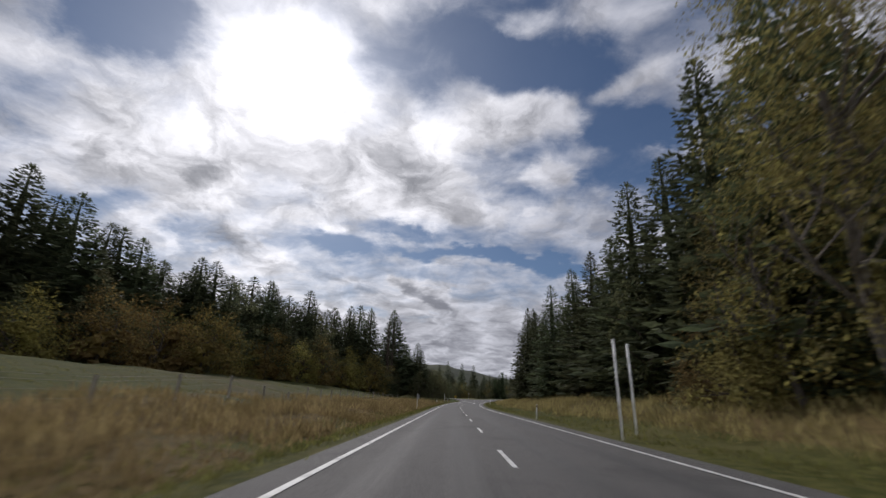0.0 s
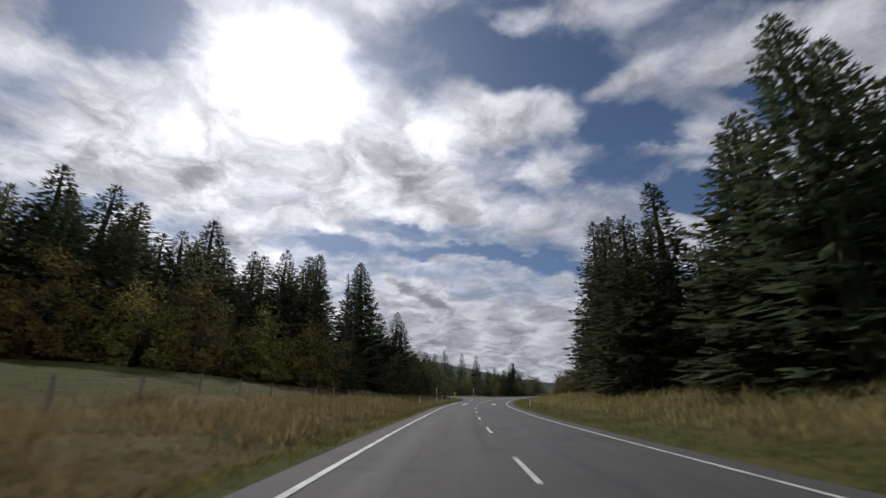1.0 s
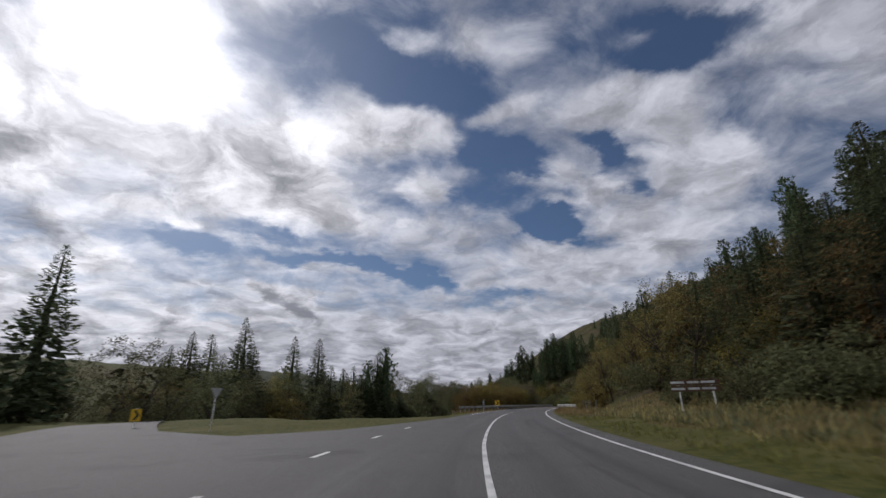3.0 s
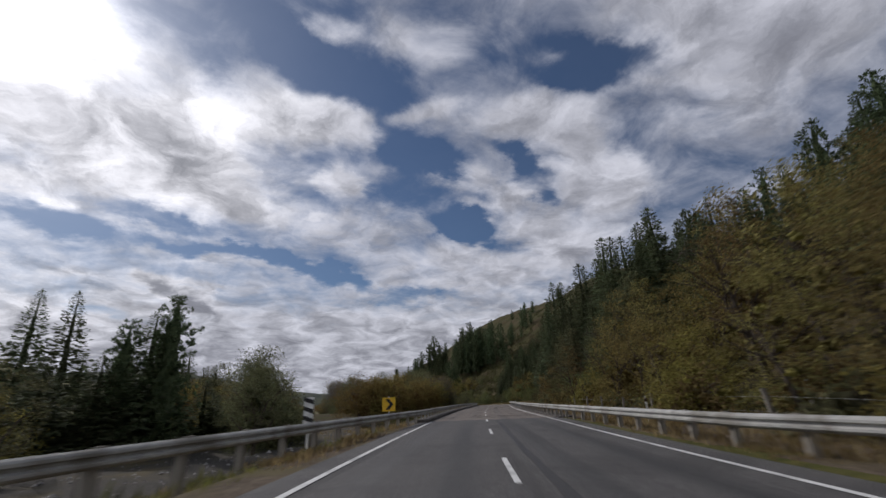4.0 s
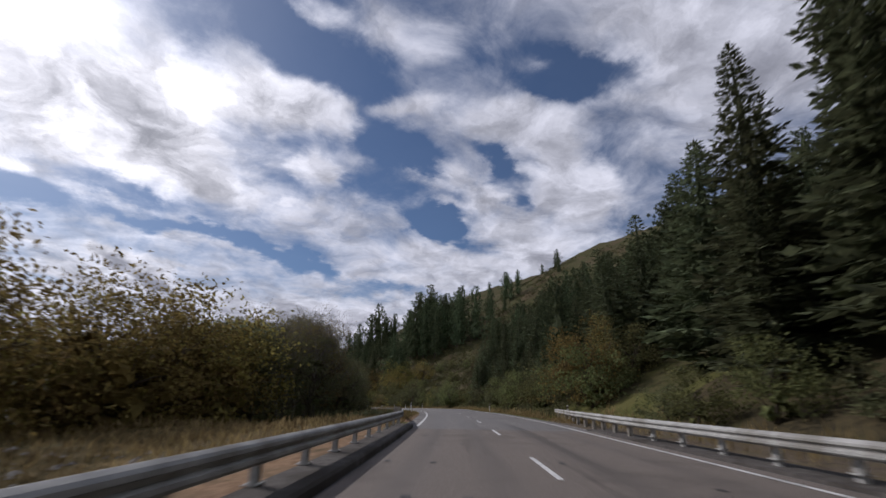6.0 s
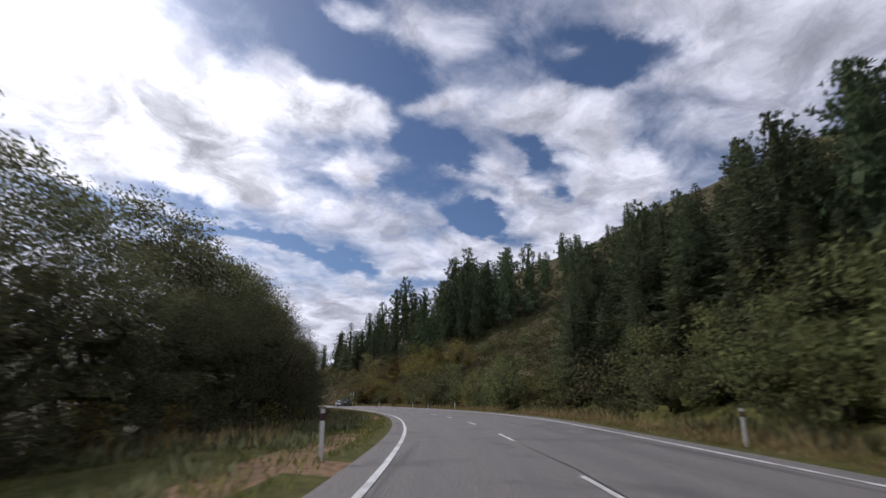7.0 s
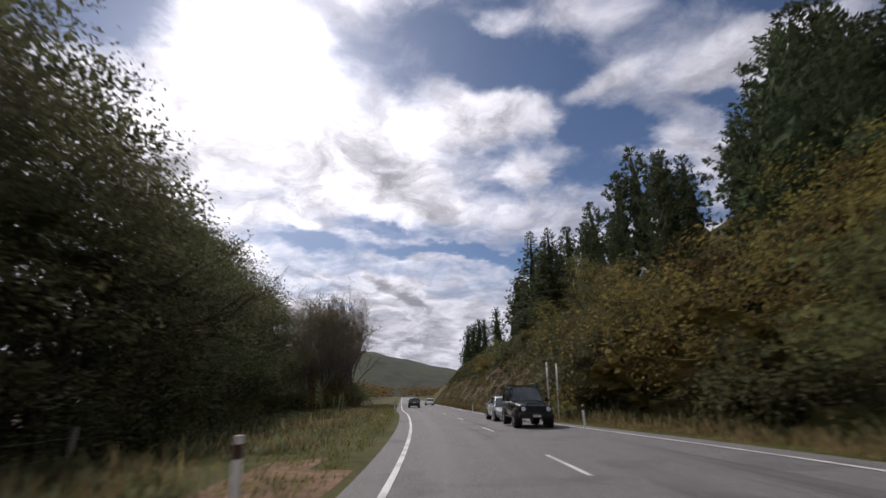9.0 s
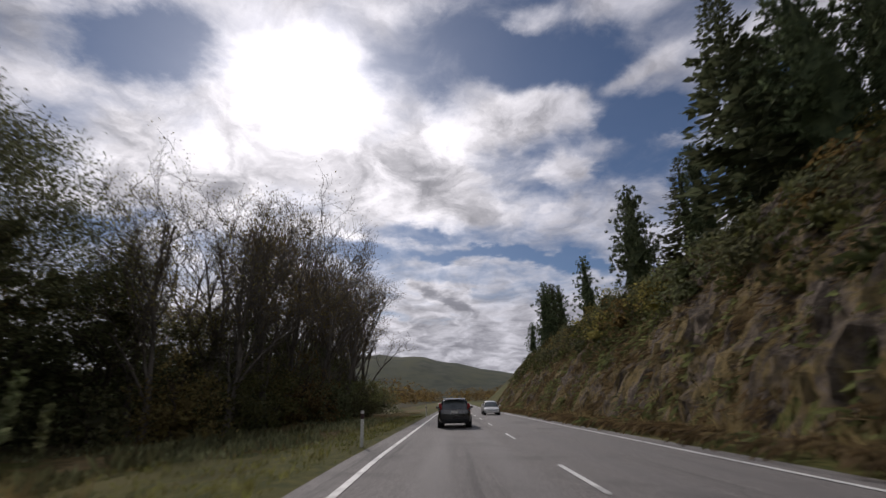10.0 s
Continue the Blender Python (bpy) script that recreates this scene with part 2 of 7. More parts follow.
def road_material(name, dark, light, worn, stain, rough=0.82):
    """Chip seal: stone grain, polished wheel tracks, long oil and tar streaks, patches."""
    m = bpy.data.materials.new(name)
    m.use_nodes = True
    n = Nodes(m.node_tree)
    co = n.add("ShaderNodeTexCoord").outputs["Object"]
    across = n.add("ShaderNodeAttribute", attribute_name="across").outputs["Fac"]
    forth = n.add("ShaderNodeAttribute", attribute_name="forth").outputs["Fac"]
    lanes = n.add("ShaderNodeCombineXYZ")
    n.link(n.math("MULTIPLY", forth, 0.035), lanes.inputs[0])
    n.link(n.math("MULTIPLY", across, 1.1), lanes.inputs[1])
    long_streak = n.noise(lanes.outputs[0], 1.0, 8.0, 0.62, 0.2)
    grain = n.noise(co, 30.0, 4.0, 0.75)
    patch = n.noise(co, 0.35, 6.0, 0.6, 0.5)
    colour = n.mix(n.ramp(grain, 0.40, 0.62), tuple(c * 0.8 for c in dark), tuple(c * 1.12 for c in light))
    track = 0.0
    for mid in (-2.55, -1.0, 1.15, 2.75):
        near = n.ramp(n.math("ABSOLUTE", n.math("SUBTRACT", across, mid)), 0.55, 0.1)
        track = n.math("ADD", track, near)
    colour = n.mix(n.math("MULTIPLY", n.math("MULTIPLY", track, n.ramp(long_streak, 0.30, 0.60)), 0.75, True), colour, worn)
    oil = n.ramp(long_streak, 0.56, 0.70)
    colour = n.mix(n.math("MULTIPLY", oil, 0.7), colour, stain)
    colour = n.mix(n.math("MULTIPLY", n.ramp(patch, 0.52, 0.66), 0.45), colour, stain)
    b = n.add("ShaderNodeBsdfPrincipled")
    n.put(b.inputs["Base Color"], colour)
    n.put(b.inputs["Roughness"], n.math("SUBTRACT", rough, n.math("MULTIPLY", track, 0.10)))
    b.inputs["Specular IOR Level"].default_value = 0.35
    bp = n.add("ShaderNodeBump")
    bp.inputs["Strength"].default_value, bp.inputs["Distance"].default_value = 0.5, 0.02
    n.put(bp.inputs["Height"], n.noise(co, 60.0, 6.0, 0.7))
    n.link(bp.outputs[0], b.inputs["Normal"])
    n.link(b.outputs[0], n.add("ShaderNodeOutputMaterial").inputs[0])
    return m


M = dict(
    asphalt=road_material("asphalt", (0.058, 0.055, 0.053), (0.118, 0.112, 0.108), (0.048, 0.047, 0.046), (0.036, 0.035, 0.034)),
    pale_asphalt=road_material("pale_asphalt", (0.128, 0.120, 0.113), (0.215, 0.202, 0.190), (0.130, 0.123, 0.117), (0.070, 0.066, 0.063)),
    concrete=road_material("bridge_deck", (0.125, 0.105, 0.088), (0.205, 0.174, 0.147), (0.115, 0.098, 0.083), (0.075, 0.063, 0.053)),
    paint=material("road_paint", (0.55, 0.55, 0.53), (0.74, 0.74, 0.71), 9.0, 0.6, 0.2, 40.0, (0.40, 0.40, 0.385), 1.1),
    grass=material("mown_grass", (0.045, 0.052, 0.014), (0.105, 0.10, 0.032), 3.0, 0.95, 0.6, 9.0, (0.11, 0.10, 0.038), 0.16, specular=0.06),
    straw=material("dry_grass_ground", (0.075, 0.058, 0.024), (0.155, 0.112, 0.05), 2.2, 0.95, 0.6, 7.0, (0.055, 0.06, 0.02), 0.09, specular=0.06),
    pasture=material("pasture", (0.044, 0.050, 0.016), (0.084, 0.086, 0.028), 1.2, 0.95, 0.5, 6.0, (0.075, 0.062, 0.026), 0.05, specular=0.06),
    earth=material("bare_earth", (0.17, 0.105, 0.06), (0.30, 0.20, 0.125), 4.0, 0.95, 0.6, 16.0, (0.12, 0.09, 0.05), 0.5, specular=0.06),
    dirt=material("dry_dirt", (0.078, 0.062, 0.045), (0.165, 0.132, 0.098), 5.0, 0.95, 0.7, 18.0, (0.125, 0.105, 0.058), 0.5, specular=0.06),
    gravel=material("river_gravel", (0.040, 0.037, 0.032), (0.092, 0.086, 0.076), 6.0, 0.9, 0.8, 14.0, (0.10, 0.085, 0.05), 0.12, specular=0.06),
    scrub=material("scrub_slope", (0.034, 0.040, 0.014), (0.085, 0.074, 0.034), 1.4, 0.95, 0.9, 3.0, (0.082, 0.062, 0.036), 0.09, specular=0.06),
    litter=material("forest_floor", (0.035, 0.030, 0.018), (0.075, 0.06, 0.032), 2.0, 0.95, 0.6, 8.0, (0.06, 0.06, 0.02), 0.2, specular=0.06),
    bark=material("bark", (0.05, 0.040, 0.030), (0.12, 0.10, 0.08), 7.0, 0.95, 0.7, 18.0, stretch=(1, 1, 0.25), specular=0.06),
    pale_bark=material("pale_bark", (0.09, 0.078, 0.066), (0.17, 0.152, 0.13), 7.0, 0.9, 0.6, 18.0, stretch=(1, 1, 0.25), specular=0.06),
    needles=material("conifer_needles", (0.064, 0.074, 0.042), (0.130, 0.140, 0.074), 1.6, 0.8, 0.0, translucent=0.30, per_piece=0.5, specular=0.06),
    pine=material("pine_needles", (0.054, 0.068, 0.036), (0.112, 0.130, 0.064), 1.2, 0.8, 0.0, translucent=0.30, per_piece=0.45, specular=0.06),
    leaf=material("green_leaf", (0.082, 0.084, 0.042), (0.160, 0.156, 0.078), 1.2, 0.7, 0.0, translucent=0.42, per_piece=0.5, specular=0.06),
    olive=material("willow_leaf", (0.132, 0.102, 0.036), (0.245, 0.178, 0.062), 0.9, 0.75, 0.0, translucent=0.42, per_piece=0.4, specular=0.06),
    bush_leaf=material("bush_leaf", (0.088, 0.092, 0.036), (0.175, 0.170, 0.070), 0.9, 0.75, 0.0, translucent=0.42, per_piece=0.5, specular=0.06),
    autumn=material("autumn_leaf", (0.132, 0.102, 0.042), (0.235, 0.176, 0.074), 0.9, 0.75, 0.0, translucent=0.42, per_piece=0.5, specular=0.06),
    birch=material("birch_leaf", (0.135, 0.105, 0.040), (0.25, 0.185, 0.075), 0.9, 0.7, 0.0, translucent=0.42, per_piece=0.5, specular=0.2),
    blade=material("grass_blade", (0.115, 0.125, 0.034), (0.23, 0.215, 0.075), 1.5, 0.85, 0.0, translucent=0.42, per_piece=0.4, specular=0.06),
    pale_weed=material("pale_weed", (0.13, 0.15, 0.07), (0.27, 0.28, 0.16), 1.5, 0.85, 0.0, translucent=0.4, per_piece=0.4, specular=0.06),
    dry_blade=material("dry_blade", (0.20, 0.150, 0.066), (0.36, 0.275, 0.138), 0.5, 0.85, 0.0, translucent=0.42, per_piece=0.4, specular=0.06),
    cut_grass=material("cutting_grass", (0.13, 0.100, 0.046), (0.27, 0.205, 0.100), 0.8, 0.85, 0.0, translucent=0.3, per_piece=0.5, specular=0.06),
    steel=material("galvanised_steel", (0.30, 0.30, 0.285), (0.44, 0.435, 0.41), 5.0, 0.78, 0.15, 30.0, (0.22, 0.21, 0.185), 0.7, metal=0.15, specular=0.35),
    timber=material("weathered_timber", (0.16, 0.145, 0.12), (0.30, 0.275, 0.235), 6.0, 0.9, 0.5, 20.0, stretch=(1, 1, 0.2)),
    white=material("white_plastic", (0.62, 0.62, 0.60), (0.78, 0.78, 0.76), 6.0, 0.55, 0.05, 20.0, (0.5, 0.49, 0.46), 2.0),
    hill=material("far_hill", (0.036, 0.044, 0.034), (0.072, 0.078, 0.058), 0.02, 1.0, 0.3, 0.1, (0.075, 0.08, 0.05), 0.006, specular=0.06),
    water=material("river_water", (0.05, 0.055, 0.05), (0.08, 0.085, 0.075), 1.0, 0.12, 0.25, 2.5, specular=0.6),
)

# ---- the line of the drive: s metres along it, l metres to its right ----
_xy = np.array([(r[1], r[2]) for r in DRIVE])


def _spline(k, v):
    n, h = len(k), np.diff(k)
    a, b = np.zeros((n, n)), np.zeros(n)
    a[0, 0] = a[-1, -1] = 1
    for i in range(1, n - 1):
        a[i, i - 1:i + 2] = h[i - 1], 2 * (h[i - 1] + h[i]), h[i]
        b[i] = 6 * ((v[i + 1] - v[i]) / h[i] - (v[i] - v[i - 1]) / h[i - 1])
    m = np.linalg.solve(a, b)
    t = np.linspace(k[0], k[-1], 1101)
    i = np.clip(np.searchsorted(k, t) - 1, 0, n - 2)
    p, q, hh = k[i + 1] - t, t - k[i], h[i]
    return (m[i] * p ** 3 + m[i + 1] * q ** 3) / (6 * hh) + (v[i] / hh - m[i] * hh / 6) * p + (v[i + 1] / hh - m[i + 1] * hh / 6) * q


_k = np.r_[0, np.cumsum(np.hypot(*np.diff(_xy, axis=0).T))]
_line = np.c_[_spline(_k, _xy[:, 0]), _spline(_k, _xy[:, 1])]
_a, _b = _line[0] - _line[1], _line[-1] - _line[-2]
_line = np.r_[[_line[0] + _a / np.hypot(*_a) * 400], _line, [_line[-1] + _b / np.hypot(*_b) * 900]]
_s = np.r_[0, np.cumsum(np.hypot(*np.diff(_line, axis=0).T))] - 400
_tan = np.gradient(_line, axis=0)
_tan[0], _tan[-1] = _line[1] - _line[0], _line[-1] - _line[-2]
_tan[1], _tan[-2] = _tan[0], _tan[-1]
_tan /= np.hypot(*_tan.T)[:, None]


def along(s, l):
    """x and y (arrays) of places s along and l to the right."""
    s, l = np.asarray(s, float), np.asarray(l, float)
    tx, ty = np.interp(s, _s, _tan[:, 0]), np.interp(s, _s, _tan[:, 1])
    return np.interp(s, _s, _line[:, 0]) + ty * l, np.interp(s, _s, _line[:, 1]) - tx * l


def heading(s):
    """Degrees by which the road's direction is turned from +y (counter-clockwise) at s."""
    return math.degrees(math.atan2(-np.interp(s, _s, _tan[:, 0]), np.interp(s, _s, _tan[:, 1])))


def rise(s):
    """The road's own rise and fall."""
    return np.interp(s, np.r_[_k, _k[-1] + 100], [r[3] for r in DRIVE] + [-1.1])


CENTRE_S = [-400, 0, 40, 98, 155, 190, 235, 272, 303, 360, 407, 460, 509, 535, 557, 600, 1500]
CENTRE_L = [1.3, 1.3, 1.38, 1.2, 0.4, 0.3, 0.8, 1.15, 1.33, 1.95, 2.4, 2.6, 2.6, 2.35, 2.15, 2.1, 2.1]
WIDE_S = [0, 360, 400, 510, 545, 1500]
WIDE_R = [3.85, 3.95, 4.6, 4.5, 3.75, 3.75]
LANE_S = [0, 30, 100, 400, 425, 470, 500, 512, 545, 562, 600, 1500]
LANE_L = [3.7, 3.55, 3.5, 3.55, 3.95, 4.0, 3.6, 3.6, 3.65, 4.05, 4.2, 4.2]


def centre(s):
    return np.interp(s, CENTRE_S, CENTRE_L)


def left_line(s):
    return centre(s) - np.interp(s, LANE_S, LANE_L)


def right_line(s):
    return centre(s) + np.interp(s, WIDE_S, WIDE_R)


def banked(s, l):
    """The rise of the outer side of the road in the long left-hand bend, level with the centre line."""
    s, l = np.asarray(s, float), np.asarray(l, float)
    return 0.05 * ease(s, 400, 432) * ease(-s, -545, -505) * (np.clip(l, left_line(s) - 0.9, right_line(s) + 1.0) - centre(s))


def ease(v, a, b):
    t = np.clip((np.asarray(v, float) - a) / (b - a), 0, 1)
    return t * t * (3 - 2 * t)


def wave(x, y, size, seed=0.0):
    """A cheap smooth wobble of about -1 to 1 (sum of turned sines)."""
    x, y = np.asarray(x, float) / size + seed, np.asarray(y, float) / size - seed * 1.7
    return (np.sin(x * 2.1 + 1.3 * np.sin(y * 1.7)) + np.sin(y * 2.7 + 1.1 * np.sin(x * 1.3 + 2)) + np.sin((x + y) * 3.9 + 0.7) * 0.5 + np.sin((x - 1.4 * y) * 6.3) * 0.25) / 2.2


# the side road between two lines: metres to the left, and where it begins and ends there
SIDE_L = [2, 3, 4, 5, 8, 12, 20, 40, 100]
SIDE_FROM = [138, 141, 146, 152, 164, 176, 191, 214, 282]
SIDE_TO = [224, 219, 214, 209, 201, 197, 202, 224, 292]


def in_junction(s, l):
    """How far inside the mouth of the side road on the left, 0 to 1."""
    s0 = np.interp(-np.asarray(l, float), SIDE_L, SIDE_FROM)
    s1 = np.interp(-np.asarray(l, float), SIDE_L, SIDE_TO)
    return ease(s, s0 - 5, s0) * ease(-np.asarray(s, float), -s1 - 5, -s1) * ease(-np.asarray(l, float), 1.5, 3.5) * ease(l, -52, -46)


def height(s, l):
    """The ground's height."""
    s, l = np.broadcast_arrays(np.asarray(s, float), np.asarray(l, float))
    x, y = along(s, l)
    a = np.maximum(left_line(s) - 0.9 - l, 0)
    b = np.maximum(l - right_line(s) - 1.0, 0)
    # left side, stretch by stretch
    field = np.minimum(0.085 * np.maximum(a - 1.5, 0), 1.2) + 0.15 * np.maximum(a - 16, 0) * ease(-a, -60, -30) + 0.15 * 20 * ease(a, 30, 60) * 0.6
    field = field - 0.18 * ease(a, 0.3, 1.5) * ease(-a, -3.5, -2)
    flat = -0.15 * ease(a, 0.5, 3)
    river = -3.4 * ease(a, 0.8, 6.5) + 3.0 * ease(a, 68, 82) + 0.22 * np.maximum(a - 78, 0)
    verge = -0.12 * ease(a, 1, 3) - 0.5 * ease(a, 4, 9)
    w1, w2, w3 = ease(s, 115, 165), ease(s, 222, 250), ease(s - 62 * ease(a, 30, 50), 332, 362)
    left = field * (1 - w1) + w1 * (flat * (1 - w2) + w2 * (river * (1 - w3) + w3 * verge))
    # right side
    bank = 0.19 * np.maximum(b - 2.4, 0) * ease(-b, -60, -8)
    bank = np.minimum(bank, 1.9) + 0.02 * b
    mild = 0.06 * np.maximum(b - 2, 0) + 0.42 * np.maximum(b - 16, 0)
    slope = 0.52 * np.maximum(b - 5, 0)
    steep = 0.50 * np.maximum(b - 3.5, 0) + 0.06 * np.maximum(b - 30, 0) + 0.16 * np.maximum(b - 60, 0)
    rocky = 1.25 * np.minimum(np.maximum(b - 2.0, 0), 8.5) + 0.46 * np.maximum(b - 10.5, 0) + 0.14 * np.maximum(b - 60, 0)
    u1, u2, u3, u4 = ease(s, 120, 165), ease(s, 205, 245), ease(s, 350, 400), ease(s, 532, 556)
    right = bank * (1 - u1) + u1 * (mild * (1 - u2) + u2 * (slope * (1 - u3) + u3 * (steep * (1 - u4) + u4 * rocky)))
    top = 64 + 10 * wave(s, 0, 90, 1) + 46 * ease(s, 400, 480)
    right = np.where(right > top * 0.6, top * 0.6 + (top * 0.4) * np.tanh((right - top * 0.6) / (top * 0.4)), right)
    right = right * (1 - 0.93 * ease(s, 655, 760))
    mouth = in_junction(s, l)
    left = left * (1 - mouth) - 0.34 * mouth
    z = left + right
    rough = np.minimum(a + b, 12) / 12 * (1 - mouth)
    z = z + rough * (0.35 * wave(x, y, 9) + 0.16 * wave(x, y, 3.1, 2)) * (1 + 2.0 * ease(b, 15, 50))
    z = z - 0.06 * ((a + b) < 0.01)
    return z + rise(s) + banked(s, l)


def place(s, l, up=0.0):
    x, y = along(s, l)
    return Vector((float(x), float(y), float(height(s, l)) + up))


# ---- mesh helpers ----


def mesh(name, verts, faces, mat, smooth=False, slots=None):
    me = bpy.data.meshes.new(name)
    me.from_pydata([tuple(v) for v in verts], [], [tuple(f) for f in faces])
    for m in (mat if isinstance(mat, (list, tuple)) else [mat]):
        me.materials.append(m)
    if slots is not None:
        me.polygons.foreach_set("material_index", np.asarray(slots, dtype=np.int32))
    if smooth:
        me.polygons.foreach_set("use_smooth", np.ones(len(me.polygons), dtype=bool))
    me.update()
    return me


def part(name, data, parent, label="", at=None):
    ob = new(name, data)
    if parent is not None:
        ob.parent = parent
    if at is not None:
        ob.matrix_basis = at
    if label:
        ob["label"] = label
    return ob


def bm_mesh(name, bm, mat, smooth=False):
    me = bpy.data.meshes.new(name)
    bm.to_mesh(me)
    bm.free()
    for m in (mat if isinstance(mat, (list, tuple)) else [mat]):
        me.materials.append(m)
    if smooth:
        me.polygons.foreach_set("use_smooth", np.ones(len(me.polygons), dtype=bool))
    return me


def box(bm, size, at=(0, 0, 0), turn=(0, 0, 0), bevel=0.0):
    """A box with optional rounded edges, added to bm."""
    made = bmesh.ops.create_cube(bm, size=1.0, matrix=pose(*at, *turn) @ Matrix.Diagonal((*size, 1)))
    if bevel:
        edges = list({e for v in made["verts"] for e in v.link_edges})
        bmesh.ops.bevel(bm, geom=edges, offset=bevel, segments=2, affect="EDGES", profile=0.6)
    return bm


def strip(name, s_values, l_from, l_to, up, mat, cuts=1, label="", category="", kind="structure", parent=None, follow=False):
    """A ribbon along the road between two offsets (functions of s)."""
    s_values = np.asarray(s_values, float)
    rows = []
    for j in range(cuts + 1):
        l = l_from(s_values) + (l_to(s_values) - l_from(s_values)) * j / cuts
        x, y = along(s_values, l)
        z = (height(s_values, l) if follow else rise(s_values) + banked(s_values, l)) + up
        rows.append(np.c_[x, y, z])
    verts = np.stack(rows, 1).reshape(-1, 3)
    w = cuts + 1
    faces = [(i * w + j, i * w + j + 1, (i + 1) * w + j + 1, (i + 1) * w + j) for i in range(len(s_values) - 1) for j in range(cuts)]
    ob = new(name, mesh(name, verts, faces, mat))
    l0, l1 = l_from(s_values) - centre(s_values), l_to(s_values) - centre(s_values)
    for key, values in (("across", np.stack([l0 + (l1 - l0) * j / cuts for j in range(w)], 1).ravel()), ("forth", np.repeat(s_values, w))):
        ob.data.attributes.new(key, "FLOAT", "POINT").data.foreach_set("value", values.astype(np.float32))
    if parent is not None:
        ob.parent = parent
    return tagged(ob, label, category, kind=kind) if parent is None else tagged(ob, label)


# ---- ground ----


def build_ground():
    s = np.r_[np.arange(-160, -20, 10.0), np.arange(-20, 660, 2.0), np.arange(660, 1000, 10.0)]
    side = np.r_[0.0, 1, 2, 3, 4.5, 6, 7, 8, 9, 10, 11, 12, 13.5, 15, 17, 19, 22, 25, 29, 33, 38, 44, 51, 60, 70, 82, 96, 112, 130, 150, 175]
    l = np.r_[-side[:0:-1], side]
    ss, ll = np.meshgrid(s, l, indexing="ij")
    x, y = along(ss.ravel(), ll.ravel())
    z = height(ss.ravel(), ll.ravel())
    verts = np.c_[x, y, z]
    w = len(l)
    faces, slots = [], []
    x2, y2 = x.reshape(ss.shape), y.reshape(ss.shape)
    wob = wave(x2, y2, 5.0, 3)
    a = left_line(ss) - 0.9 - ll + wob * 0.7
    b = ll - right_line(ss) - 1.0 + wob * 0.7
    kind = np.zeros(ss.shape, int)                                   # 0 mown grass
    kind[(a > 2.2) & (ss < 140)] = 1                                 # 1 dry grass
    kind[(a > 13) & (ss < 160)] = 2                                  # 2 pasture
    kind[(b > 3.0) & (ss < 230)] = 1
    kind[(a > 0.5) & (a < 3.0) & (ss > 340) & (ss < 400)] = 3        # 3 bare earth
    kind[(a > 0.2) & (a < 68) & (ss > 228) & (ss < 345)] = 4         # 4 river gravel
    kind[(a > 68) & (ss > 190) & (ss < 372)] = 2
    kind[(a > 2.0) & (a < 24) & (ss > 318) & (ss < 345)] = 1
    kind[(a > 3.5) & (a < 34) & (ss > 343) & (ss < 392)] = 1
    kind[(a > 34) & (a < 68) & (ss > 340) & (ss < 425)] = 4
    kind[(a > 1.0 + 0.9 * wob) & (a < 2.9) & (ss > 385) & (ss < 545) & (wave(x2, y2, 22.0, 1) > -0.35)] = 3
    kind[(a > 3.4) & (ss > 520) & (wave(x2, y2, 9.0, 4) > -0.2)] = 1
    kind[(a > 8.5 + 7 * ease(ss, 525, 550)) & (ss > 385)] = 5                                 # 5 forest floor
    kind[(b > 0.5) & (b < 3.5) & (ss > 225) & (ss < 372)] = 4
    kind[(b >= 3.5) & (ss > 225) & (ss < 372)] = 5
    kind[(b > 12) & (ss > 30) & (ss < 480)] = 5
    kind[(b > 6) & (ss > 372)] = 6                                   # 6 scrub
    kind[(b > 9) & (ss > 380) & (ss < 452)] = 5
    # forest floor under the bank's trees, its dark colour also standing in for shade
    kind[(b > 4.5) & (b < 16) & (ss > 506) & (ss < 548)] = 5
    kind[(b > -0.3) & (b < 4.0) & (ss > 212) & (ss < 378)] = 7           # 7 dry dirt
    kind[(a > -0.3) & (a < 3.0) & (ss > 228) & (ss < 264)] = 7
    mats = [M["grass"], M["straw"], M["pasture"], M["earth"], M["gravel"], M["litter"], M["scrub"], M["dirt"]]
    for i in range(len(s) - 1):
        for j in range(w - 1):
            faces.append((i * w + j, (i + 1) * w + j, (i + 1) * w + j + 1, i * w + j + 1))
            slots.append(kind[i, j])
    # the wide plain round the strip, a little lower, out to the horizon
    base = len(verts)
    far = []
    ring = 48
    for r in (0, 300, 800, 1600, 3000, 6000):
        for k in range(ring):
            t = 2 * math.pi * k / ring
            far.append((90 + r * math.cos(t), 260 + r * math.sin(t), -4.5))
    verts = np.r_[verts, np.array(far)]
    for q in range(5):
        for k in range(ring):
            k2 = (k + 1) % ring
            faces.append((base + q * ring + k, base + q * ring + k2, base + (q + 1) * ring + k2, base + (q + 1) * ring + k))
            slots.append(2)
    ob = new("ground", mesh("ground", verts, faces, mats, True, slots))
    tagged(ob, "uneven roadside ground of dry grass, pasture and gravel", "ground", kind="structure")


build_ground()

# ---- road ----
road_s = np.r_[np.arange(-60, 660, 2.0), np.arange(660, 900, 8.0)]


def road_left(s):
    return left_line(s) - 0.75


road = strip("road", road_s, road_left, lambda s: right_line(s) + 0.8, 0.0, [M["asphalt"], M["pale_asphalt"]], 6,
             "worn dark grey chip-seal two-lane highway", "road")
# paler asphalt from the bridge on
road.data.polygons.foreach_set("material_index", np.repeat((road_s[:-1] > 360).astype(np.int32), 6))


